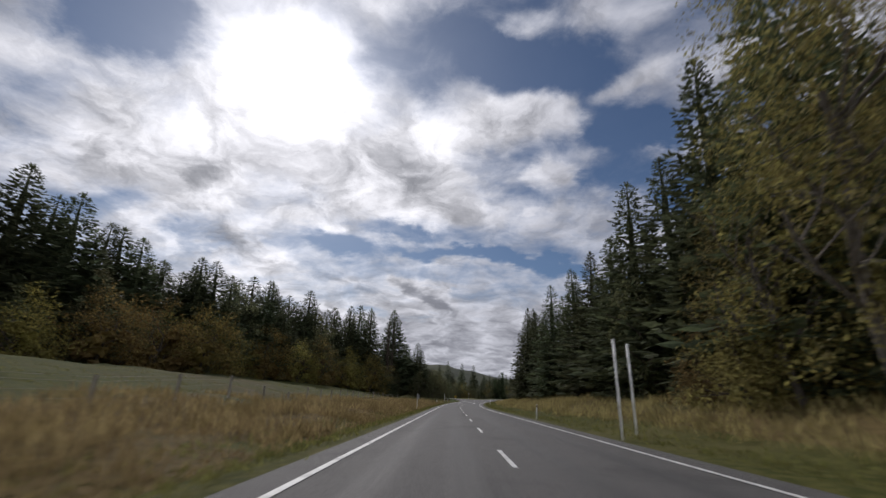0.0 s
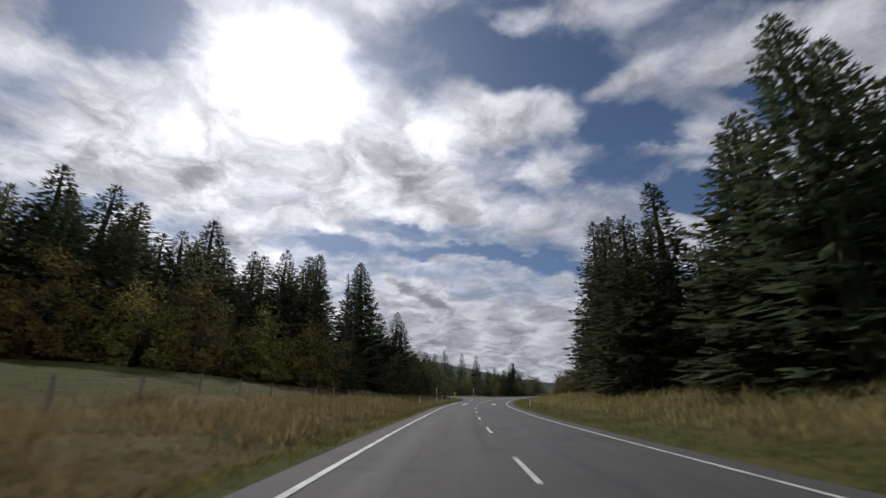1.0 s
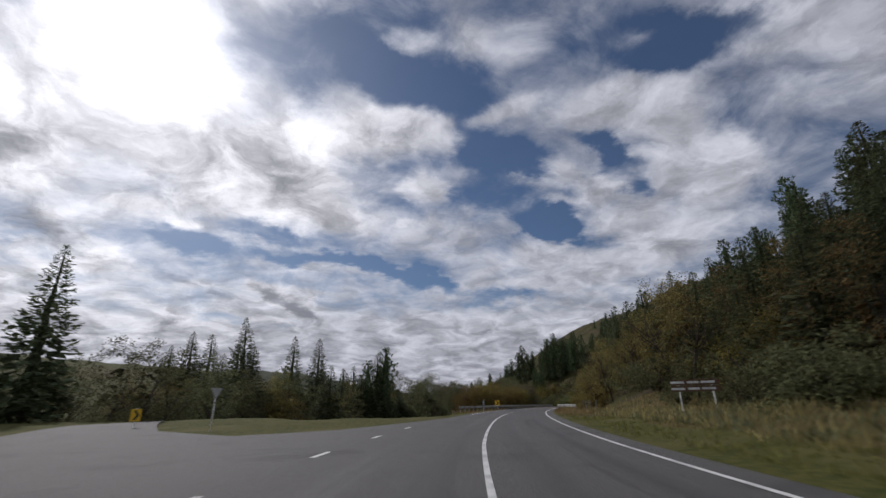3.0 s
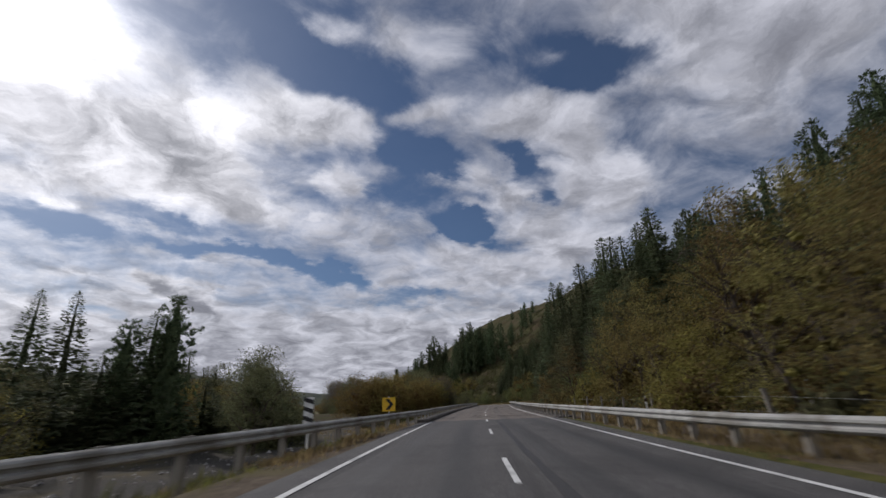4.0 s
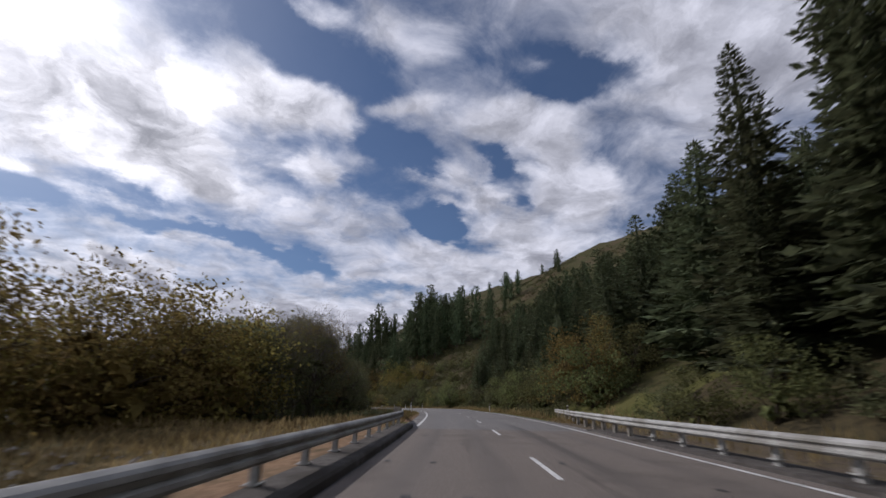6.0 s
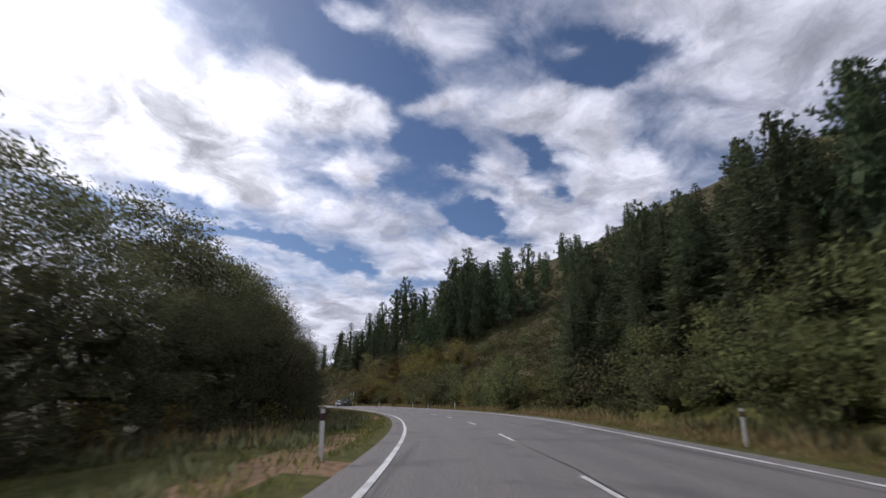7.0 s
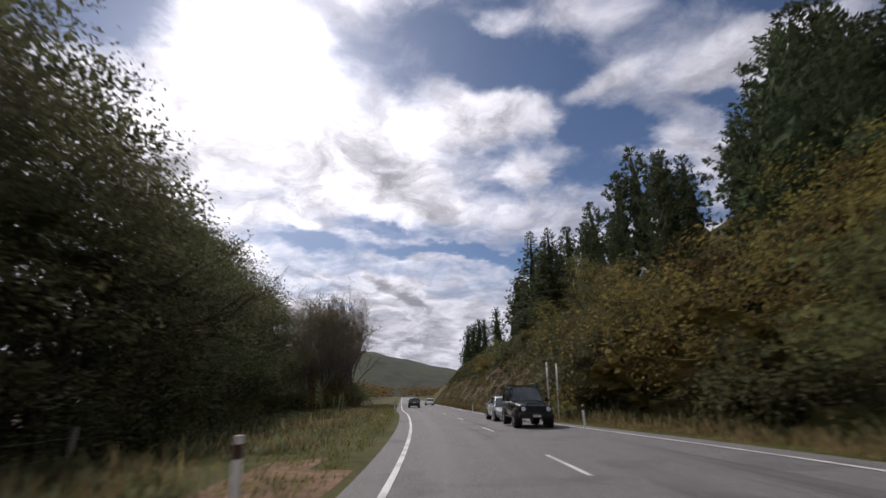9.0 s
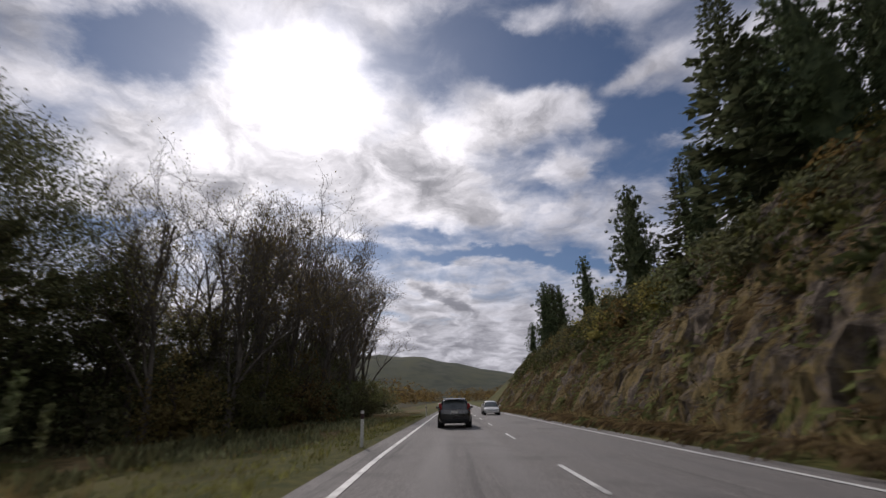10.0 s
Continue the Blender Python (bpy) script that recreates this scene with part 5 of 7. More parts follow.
def far_wood(name, label, spots, mat, rng2, rounder=False):
    """Many small far trees as one object."""
    C, D, U, L, W = [], [], [], [], []
    for x, y, z, h in spots:
        n = 64
        f = rng2.uniform(0, 1, n) ** 0.8
        t = rng2.uniform(0, 6.283, n)
        r = h * (0.42 * np.sqrt(np.maximum(0.05, 1 - (2 * f - 0.8) ** 2 * 0.8)) if rounder else 0.24 * (1 - f) + 0.02)
        r = r * rng2.uniform(0.5, 1.1, n)
        c = np.c_[x + r * np.cos(t), y + r * np.sin(t), z + h * f * 0.92]
        C.append(c)
        D.append(np.c_[np.cos(t), np.sin(t), rng2.normal(-0.1 if not rounder else 0.3, 0.4, n)])
        U.append(np.c_[rng2.normal(0, 0.5, (n, 2)), np.ones(n)])
        L.append(np.maximum(r * 0.42, h * 0.07)), W.append(np.maximum(r * 0.36, h * 0.05))
    v, f = kites(np.concatenate(C), np.concatenate(D), np.concatenate(U), np.concatenate(L), np.concatenate(W))
    tagged(new(name, mesh(name, v, f, mat)), label, "woodland", kind="stuff")


r2 = np.random.default_rng(3)
spots = []
for k in range(90):
    s, l = 905 + r2.uniform(0, 80), r2.uniform(-70, 70)
    x, y = along(s, l)
    spots.append((float(x), float(y), -1.0, r2.uniform(8, 13)))
for k in range(220):
    s, l = 650 + r2.uniform(0, 320), -14 - abs(r2.normal(0, 60))
    x, y = along(s, l)
    spots.append((float(x), float(y), -0.5, r2.uniform(5, 9)))
for k in range(160):
    s, l = 690 + r2.uniform(0, 280), 12 + r2.uniform(0, 90)
    x, y = along(s, l)
    spots.append((float(x), float(y), -0.5, r2.uniform(5, 10)))
far_wood("autumn_woodland", "far olive and brown woodland on the valley floor", spots, M["olive"], r2, True)
spots = []
for k in range(150):
    s, l = 190 + r2.uniform(0, 200), -120 - r2.uniform(0, 50)
    x, y = along(s, l)
    spots.append((float(x), float(y), -1.0, r2.uniform(9, 16)))
for k in range(110):
    s, l = -120 + r2.uniform(0, 140), r2.choice([-1, 1]) * (30 + r2.uniform(0, 60))
    x, y = along(s, l)
    spots.append((float(x), float(y), float(height(s, l)), r2.uniform(18, 26)))
far_wood("conifer_woodland", "far dark conifer woodland beyond the river", spots, M["needles"], r2)


def build_hills():
    """Long low hills that close the valley."""
    for i, (az0, az1, dist, tall, seed) in enumerate([(-60, 32, 1500, 125, 2.2), (-120, -40, 1800, 110, 4.0), (35, 130, 1200, 150, 7.0)]):
        verts, faces = [], []
        n, m = 70, 8
        for a in range(n + 1):
            az = radians(az0 + (az1 - az0) * a / n)
            fade = math.sin(math.pi * a / n) ** 0.6
            crest = tall * fade * (0.72 + 0.25 * math.sin(a * 0.16 + seed) + 0.1 * math.sin(a * 0.45 + seed * 2) + 0.02 * math.sin(a * 1.7))
            if i == 0:
                crest = dist * math.tan(radians(np.interp(math.degrees(az), [-60, -30, -10, -5, 0, 5, 10, 20, 32], [2.6, 4.4, 5.9, 5.6, 4.5, 3.4, 2.6, 2.0, 0.8]))) * (1 + 0.02 * math.sin(a * 1.7))
            for b in range(m + 1):
                f = b / m
                r = dist * (0.72 + 0.42 * f)
                z = crest * math.sin(f * math.pi * 0.5) ** 1.2 - 6
                verts.append((165 + r * math.sin(az), 400 + r * math.cos(az), z))
        w = m + 1
        for a in range(n):
            for b in range(m):
                faces.append((a * w + b, a * w + b + 1, (a + 1) * w + b + 1, (a + 1) * w + b))
        tagged(new(f"hill_{i + 1}", mesh("hill", verts, faces, M["hill"], True)), "far low grassy hill closing the valley", "hill", kind="structure")


build_hills()

# ---- side road at the junction ----


def build_side_road():
    l = np.array([-2.0, -3, -4, -5, -6.5, -8, -10, -12, -16, -20, -26, -33, -40, -47])
    s0 = np.interp(-l, SIDE_L, SIDE_FROM)
    s1 = np.interp(-l, SIDE_L, SIDE_TO)
    verts, faces, n = [], [], 14
    for j in range(len(l)):
        for i in range(n + 1):
            s = s0[j] + (s1[j] - s0[j]) * i / n
            x, y = along(s, l[j])
            verts.append((float(x), float(y), float(rise(s)) - 0.10 * float(ease(-l[j], 3.5, 9)) - 0.02 - 0.5 * float(ease(-l[j], 38, 47))))
    for j in range(len(l) - 1):
        for i in range(n):
            a = j * (n + 1) + i
            faces.append((a, a + n + 1, a + n + 2, a + 1))
    side = new("side_road", mesh("side_road", verts, faces, M["asphalt"], True))
    tagged(side, "worn asphalt side road joining the highway", "road", kind="structure")
    # the edge line that swings into the side road
    verts, faces = [], []
    path = [(148, float(left_line(148))), (151, -3.25), (154.5, -3.75), (158.5, -4.5), (162.5, -5.5), (166.5, -6.8), (170.5, -8.2), (174, -9.8), (178, -11.6)]
    for i, (s, lat) in enumerate(path):
        x, y = along(s, lat)
        k0, k1 = path[max(i - 1, 0)], path[min(i + 1, len(path) - 1)]
        ax, ay = along(*k0)
        bx, by = along(*k1)
        d = Vector((float(bx - ax), float(by - ay), 0)).normalized()
        q = Vector((d.y, -d.x, 0)) * 0.09
        z = float(rise(s)) - 0.10 * float(ease(-lat, 3.5, 9)) + 0.012
        for sign in (-1, 1):
            verts.append((float(x) + q.x * sign, float(y) + q.y * sign, z))
    faces = [(2 * i, 2 * i + 1, 2 * i + 3, 2 * i + 2) for i in range(len(path) - 1)]
    part("edge_line", mesh("edge_line", verts, faces, M["paint"]), side)
    for k in range(8):
        s0 = 157.0 + 6.0 * k
        line_piece("continuity_dash", s0, s0 + 1.3, lambda v: left_line(v) - 0.75, 0.16, 0.5, 0.008)


build_side_road()

# ---- bridge deck, kerb and patches ----
deck = strip("bridge_deck", np.arange(263, 366.1, 2.0), lambda s: left_line(s) - 0.1, lambda s: right_line(s) + 0.5, 0.003, M["concrete"], 4,
             "grey-brown bridge deck with patched sealing", "bridge deck")
M["kerb"] = material("old_concrete", (0.055, 0.048, 0.042), (0.12, 0.11, 0.10), 5.0, 0.9, 0.5, 18.0, (0.045, 0.038, 0.03), 0.6)


def long_bar(name, s0, s1, lat, profile, mat, step, label, category, kind="structure", parent=None):
    """A bar of a given cross-section (sideways, up) swept along the road."""
    s = np.arange(s0, s1 + 0.01, step)
    verts, n = [], len(profile)
    for v in s:
        for dx, dz in profile:
            x, y = along(v, float(lat(v)) + dx)
            verts.append((float(x), float(y), float(rise(v)) + dz))
    faces = [(i * n + j, i * n + (j + 1) % n, (i + 1) * n + (j + 1) % n, (i + 1) * n + j) for i in range(len(s) - 1) for j in range(n)]
    faces += [tuple(range(n))[::-1], tuple((len(s) - 1) * n + j for j in range(n))]
    ob = new(name, mesh(name, verts, faces, mat))
    if parent is not None:
        ob.parent = parent
        return ob
    return tagged(ob, label, category, kind=kind)


long_bar("kerb", 262, 367, lambda s: left_line(s) - 0.35, [(-0.55, -0.25), (0.2, -0.25), (0.2, 0.12), (0.16, 0.17), (-0.55, 0.17)], M["kerb"], 2.0,
         "dark weathered concrete kerb along the bridge edge", "kerb")
long_bar("bridge_edge", 262, 367, lambda s: right_line(s) + 1.05, [(-0.5, -0.3), (0.6, -0.3), (0.6, 0.06), (-0.5, 0.06)], M["kerb"], 2.0,
         "weathered concrete bridge edge under the rail", "bridge edge")


def frame_mesh(w, d, t):
    bm = bmesh.new()
    for size, at in [((w, t, 0.004), (0, d / 2, 0)), ((w, t, 0.004), (0, -d / 2, 0)), ((t, d - t, 0.004), (w / 2 - t / 2, 0, 0)), ((t, d - t, 0.004), (-w / 2 + t / 2, 0, 0))]:
        box(bm, size, at)
    return bm_mesh("tar_patch", bm, M["tar"])


def dots_mesh():
    bm = bmesh.new()
    box(bm, (0.14, 0.2, 0.004))
    return bm_mesh("tar_spot", bm, M["tar"])


patch_meshes = [frame_mesh(0.9, 0.62, 0.08), frame_mesh(0.85, 0.45, 0.06)]
spot_mesh = dots_mesh()
for row, s in enumerate([267.5, 269.6, 272.5, 279.5, 281.6, 284.2, 292.5, 294.4, 297.2, 304.5, 306.5, 310.0, 318.0, 320.2, 332.0, 334.0, 346.0, 348.0]):
    for k in range(7):
        lat = float(left_line(s)) + 0.75 + k * 1.02
        if rng.random() < 0.22:
            continue
        x, y = along(s, lat)
        m = pose(float(x), float(y), float(rise(s)) + 0.010, 0, 0, heading(s) + rng.normal(0, 1.5))
        part("tar_patch", patch_meshes[(row + k) % 2], deck, at=m)
for k in range(60):
    s, lat = 266 + rng.uniform(0, 96), rng.uniform(-1.8, 4.2)
    x, y = along(s, lat)
    part("tar_spot", spot_mesh, deck, at=pose(float(x), float(y), float(rise(s)) + 0.010, 0, 0, heading(s)))

# ---- guard rails ----


def w_profile(face):
    """Cross-section of a W-beam whose front looks towards face (+1: to the right)."""
    pts = [(0.0, 0.44), (0.055, 0.47), (0.085, 0.50), (0.085, 0.545), (0.02, 0.575), (0.02, 0.615), (0.085, 0.645), (0.085, 0.69), (0.055, 0.72), (0.0, 0.75)]
    back = [(x - 0.012, z) for x, z in reversed(pts)]
    return [(face * x, z) for x, z in (pts + back)]


post_shape = bmesh.new()
box(post_shape, (0.16, 0.2, 1.35), (0, 0, 0.04), bevel=0.012)
timber_post = bm_mesh("post", post_shape, M["timber"])
post_shape = bmesh.new()
for size, at in [((0.012, 0.15, 1.3), (0, 0, 0.05)), ((0.09, 0.012, 1.3), (0.045, 0.075, 0.05)), ((0.09, 0.012, 1.3), (0.045, -0.075, 0.05)), ((0.2, 0.24, 0.02), (0.03, 0, 0.19))]:
    box(post_shape, size, at)
steel_post = bm_mesh("post", post_shape, M["steel"])
post_shape = bmesh.new()
box(post_shape, (0.13, 0.15, 0.34), (0, 0, 0.6), bevel=0.008)
block_mesh = bm_mesh("spacer_block", post_shape, M["timber"])


def guard_rail(s0, s1, lat, face, label, bridge):
    root = new("guard_rail")
    root.matrix_basis = Matrix.Identity(4)
    tagged(root, label, "guard rail")
    long_bar("beam", s0, s1, lat, w_profile(face), M["steel"], 1.0, "", "", parent=root)
    s = s0 + 0.6
    while s < s1:
        off = -face * 0.16
        x, y = along(s, float(lat(s)) + off)
        on_bridge = bridge[0] < s < bridge[1]
        m = pose(float(x), float(y), float(rise(s)), 0, 0, heading(s))
        p = part("post", steel_post if on_bridge else timber_post, root, at=m)
        if not on_bridge:
            part("spacer_block", block_mesh, p, at=Matrix.Translation((face * 0.10, 0, 0)))
        s += 2.0
    # flared end piece
    for s, way in ((s0, -1), (s1, 1)):
        bm = bmesh.new()
        box(bm, (0.05, 0.5, 0.33), (0, 0, 0.595), bevel=0.015)
        x, y = along(s, float(lat(s)) - face * 0.02)
        part("end_piece", bm_mesh("end_piece", bm, M["steel"]), root, at=pose(float(x), float(y), float(rise(s)), 0, 0, heading(s) + 12 * way * face))


def rail_left(s):
    return left_line(s) - np.interp(s, [234, 246, 262, 366, 374, 382], [3.6, 2.4, 0.72, 0.72, 1.5, 2.5])


def rail_right(s):
    return right_line(s) + np.interp(s, [232, 243, 262, 362, 372, 384], [3.6, 1.4, 0.85, 0.85, 1.6, 3.4])


guard_rail(235, 382, rail_left, 1, "weathered steel W-beam guard rail along the bridge, in shade", (262, 366))
guard_rail(233, 384, rail_right, -1, "pale galvanised W-beam guard rail along the bridge, sunlit", (300, 360))

# ---- posts and signs ----
bm = bmesh.new()
box(bm, (0.10, 0.035, 1.25), (0, 0, 0.45), bevel=0.01)
marker_body = bm_mesh("post", bm, M["white"])
bm = bmesh.new()
box(bm, (0.106, 0.041, 0.16), (0, 0, 0.9))
M["band"] = material("dark_band", (0.05, 0.03, 0.03), (0.08, 0.04, 0.04), 6.0, 0.6, 0.0)
marker_band = bm_mesh("reflector_band", bm, M["band"])
bm = bmesh.new()
bmesh.ops.create_cone(bm, cap_ends=True, segments=12, radius1=0.05, radius2=0.05, depth=4.1, matrix=Matrix.Translation((0, 0, 1.55)))
tall_pole = bm_mesh("pole", bm, M["white"], True)
bm = bmesh.new()
bmesh.ops.create_cone(bm, cap_ends=True, segments=10, radius1=0.02, radius2=0.02, depth=0.03, matrix=Matrix.Translation((0, 0, 3.62)))
pole_cap = bm_mesh("cap", bm, M["steel"], True)
bm = bmesh.new()
box(bm, (0.12, 0.10, 1.7), (0, 0, 0.35), bevel=0.012)
fence_post_mesh = bm_mesh("fence_post", bm, M["timber"])

marker_src = None
for s, lat in [(36, 6.6), (116.5, 7.3), (119, -6.4), (133.8, -5.7), (160, -9.5), (254, 8.2), (249, 12.0), (395.4, -2.9), (380.3, 9.9), (407.8, -2.75), (410.9, 8.9), (456, -2.6), (459.7, 8.4),
               (473, 8.0), (482.5, 7.9), (506.8, -2.4), (508, 8.2), (523, 7.0), (556, 6.4), (565.2, -2.95), (197.5, -28.5), (600, -3.0)]:
    m = Matrix.Translation(place(s, lat)) @ pose(0, 0, 0, rng.normal(0, 1.5), rng.normal(0, 2), heading(s))
    if marker_src is None:
        marker_src = tagged(new("marker_post"), "slim white edge marker post beside the road", "marker post", "marker posts")
        part("post", marker_body, marker_src)
        part("reflector_band", marker_band, marker_src, "dark reflector band")
        marker_src.matrix_basis = m
    else:
        copy_thing(marker_src, m)
pole_src = None
for s, lat in [(17.4, 6.3), (19.1, 7.5), (530.5, 7.6), (531.2, 8.4)]:
    m = Matrix.Translation(place(s, lat)) @ pose(0, 0, 0, rng.normal(0, 0.8), rng.normal(0, 1.2), 0)
    if pole_src is None:
        pole_src = tagged(new("sign_pole"), "tall bare pale sign pole in the verge", "pole", "bare sign poles")
        part("pole", tall_pole, pole_src)
        part("cap", pole_cap, pole_src)
        pole_src.matrix_basis = m
    else:
        copy_thing(pole_src, m)


def board_sign(name, s, lat, boards, posts, label, category, turn=0.0, lean=0.0):
    """A sign: boards (name, w, h, x, z, material), posts (x, top)."""
    root = tagged(new(name), label, category)
    root.matrix_basis = Matrix.Translation(place(s, lat)) @ pose(0, 0, 0, 0, lean, heading(s) + turn)
    for x, top in posts:
        bm = bmesh.new()
        bmesh.ops.create_cone(bm, cap_ends=True, segments=10, radius1=0.045, radius2=0.04, depth=top + 0.5, matrix=Matrix.Translation((x, 0.04, (top - 0.5) / 2)))
        part("post", bm_mesh("post", bm, M["white"], True), root)
    for bname, w, h, x, z, mat in boards:
        bm = bmesh.new()
        box(bm, (w, 0.02, h), (x, 0, z), bevel=0.006)
        part(bname, bm_mesh(bname, bm, mat), root)
    return root


M["sign_back"] = material("sign_back", (0.30, 0.30, 0.30), (0.42, 0.42, 0.42), 4.0, 0.5, 0.05, 20.0, metal=0.5)
M["yellow"] = material("sign_yellow", (0.62, 0.38, 0.015), (0.75, 0.47, 0.03), 5.0, 0.5, 0.0)
M["black"] = material("sign_black", (0.012, 0.012, 0.012), (0.022, 0.022, 0.022), 5.0, 0.5, 0.0)
M["brown"] = material("brown_board", (0.085, 0.05, 0.03), (0.14, 0.085, 0.05), 5.0, 0.7, 0.1)
board_sign("sign_post", 132, -6.2, [], [(0, 2.3)], "plain pale post in the grass before the junction", "post", 10)
board_sign("road_sign", 63.9, -4.8, [("panel", 0.50, 0.62, 0.05, 1.68, M["sign_back"])], [(0, 2.12)], "grey road sign on a pale leaning post in dry grass", "road sign", 50, 4)


def arrow_sign(s, lat, up):
    root = board_sign("chevron_sign", s, lat, [("panel", 0.85, 0.85, 0, up, M["yellow"])], [(0, up + 0.5)], "yellow chevron sign with a black arrowhead on a white post", "road sign")
    verts = [(-0.22, -0.016, up + 0.33), (0.02, -0.016, up + 0.33), (0.30, -0.016, up), (0.02, -0.016, up - 0.33), (-0.22, -0.016, up - 0.33), (0.06, -0.016, up)]
    back = [(x, -0.011, z) for x, _, z in verts]
    faces = [(0, 1, 2, 5), (5, 2, 3, 4)] + [(i, (i + 1) % 6, 6 + (i + 1) % 6, 6 + i) for i in range(6)]
    part("arrowhead", mesh("arrowhead", verts + back, faces, M["black"]), root, "black arrowhead")


arrow_sign(206, -25.5, 1.1)
arrow_sign(262, -5.2, 1.5)
# bridge-end marker with slanting bars
root = board_sign("bridge_marker", 247.5, -5.2, [("panel", 0.34, 1.15, 0, 1.25, M["white"])], [(0, 1.0)], "narrow white marker board with slanting black bars", "road sign")
for k in range(4):
    z = 0.83 + 0.29 * k
    verts = [(-0.165, -0.016, z), (0.165, -0.016, z - 0.12), (0.165, -0.016, z + 0.02), (-0.165, -0.016, z + 0.14)]
    back = [(x, -0.011, q) for x, _, q in verts]
    part("bar", mesh("bar", verts + back, [(0, 1, 2, 3)] + [(i, (i + 1) % 4, 4 + (i + 1) % 4, 4 + i) for i in range(4)], M["black"]), root, "slanting black bar")
# back of a give-way sign at the junction, and the low brown direction board
root = board_sign("give_way_sign", 204.5, -18.3, [], [(0, 2.6)], "grey back of a triangular give-way sign on a pole", "road sign", 60)
verts = [(-0.42, 0, 2.75), (0.42, 0, 2.75), (0, 0, 2.02)]
back = [(x, -0.02, z) for x, _, z in verts]
part("panel", mesh("panel", verts + back, [(0, 1, 2), (5, 4, 3), (0, 3, 4, 1), (1, 4, 5, 2), (2, 5, 3, 0)], M["sign_back"]), root)
board_sign("direction_board", 203, 12.0, [("panel", 2.5, 0.32, 0, 1.62, M["brown"]), ("panel", 2.5, 0.32, 0, 1.27, M["brown"])], [(-0.85, 1.7), (0.85, 1.7)],
           "brown two-board direction sign on white posts in rough grass", "road sign", -12)
root = scene.objects["direction_board"]
for z in (1.62, 1.27):
    for x0, w in ((-0.9, 0.7), (-0.1, 0.6), (0.65, 0.7)):
        bm = bmesh.new()
        box(bm, (w, 0.006, 0.12), (x0, -0.0145, z))
        part("bar", bm_mesh("bar", bm, M["white"]), root, "pale bar of lettering")

# fence along the field: posts and wires
fence = tagged(new("field_fence"), "old timber post-and-wire fence along the pasture", "fence")


def fence_lat(s):
    return float(left_line(s)) - 12.0 + 1.2 * math.sin(s * 0.05)


spots = [(s, fence_lat(s)) for s in np.arange(-8, 126, 5.0)]
for s, lat in spots:
    part("fence_post", fence_post_mesh, fence, at=Matrix.Translation(place(s, lat)) @ pose(0, 0, 0, rng.normal(0, 2), rng.normal(0, 2), heading(s)))
for up in (0.35, 0.65, 0.95, 1.12):
    pts = [place(s, lat, up) for s, lat in spots]
    part("wire", mesh("wire", *tube(pts, [0.003] * len(pts), 4), M["steel"]), fence, "thin steel wire")
fence2 = tagged(new("wood_fence"), "old timber post-and-wire fence before the trees", "fence")
spots = [(s, float(left_line(s)) - 8.6 + 0.4 * math.sin(s * 0.3)) for s in np.arange(404, 520, 11.0)]
for s, lat in spots:
    part("fence_post", fence_post_mesh, fence2, at=Matrix.Translation(place(s, lat)) @ pose(0, 0, 0, rng.normal(0, 3), rng.normal(0, 3), heading(s)))
for up in (0.5, 0.95):
    pts = [place(s, lat, up) for s, lat in spots]
    part("wire", mesh("wire", *tube(pts, [0.003] * len(pts), 4), M["steel"]), fence2, "thin steel wire")
fence3 = tagged(new("verge_fence"), "timber post-and-wire fence behind the guard rail", "fence")
spots = [(s, float(right_line(s)) + 4.6) for s in np.arange(222, 282, 5.0)]
for s, lat in spots:
    part("fence_post", fence_post_mesh, fence3, at=Matrix.Translation(place(s, lat)) @ pose(0, 0, 0, rng.normal(0, 3), rng.normal(0, 3), heading(s)))
for up in (0.5, 0.95):
    pts = [place(s, lat, up) for s, lat in spots]
    part("wire", mesh("wire", *tube(pts, [0.003] * len(pts), 4), M["steel"]), fence3, "thin steel wire")

# ---- river ----


def build_river():
    """A shallow braid of water over the gravel, and stones."""
    verts, faces = [], []
    n = 60
    for i in range(n + 1):
        f = i / n
        l = -9 - 56 * f
        mid = 312 + 7 * math.sin(f * 4.2) + 60 * f + 45 * f ** 3
        half = 7.5 + 2.0 * math.sin(f * 11) + 1.0 * math.sin(f * 23 + 1)
        for k in range(5):
            s = mid + half * (k / 4 * 2 - 1) + 0.8 * math.sin(i * 1.3 + k)
            x, y = along(s, l)
            verts.append((float(x), float(y), float(rise(s)) - 3.0))
    for i in range(n):
        for k in range(4):
            a = i * 5 + k
            faces.append((a, a + 1, a + 6, a + 5))
    tagged(new("water", mesh("water", verts, faces, M["water"], True)), "shallow braided river over gravel", "river", kind="structure")
    r3 = np.random.default_rng(5)
    V, F, base = [], [], 0
    for k in range(2600):
        s, l = 248 + r3.uniform(0, 112), -8.5 - r3.exponential(11)
        if l < -60:
            continue
        p = place(s, l, 0.02)
        r = r3.uniform(0.06, 0.24) * (1.7 if r3.random() < 0.05 else 1)
        ring = []
        for q in range(6):
            t = q * 1.047 + r3.uniform(-0.2, 0.2)
            ring.append((p.x + r * math.cos(t) * r3.uniform(0.75, 1.2), p.y + r * math.sin(t) * r3.uniform(0.75, 1.2), p.z - r * 0.1))
        V += ring + [(p.x + r * 0.15, p.y, p.z + r * 0.55)]
        F += [(base + q, base + (q + 1) % 6, base + 6) for q in range(6)]
        base += 7
    M["stone"] = material("river_stone", (0.16, 0.15, 0.14), (0.34, 0.325, 0.30), 3.0, 0.85, 0.3, 12.0, per_piece=0.4)
    tagged(new("river_stones", mesh("river_stones", V, F, M["stone"])), "grey stones strewn over the river bed", "stones", kind="stuff")


build_river()

# ---- rock cutting ----


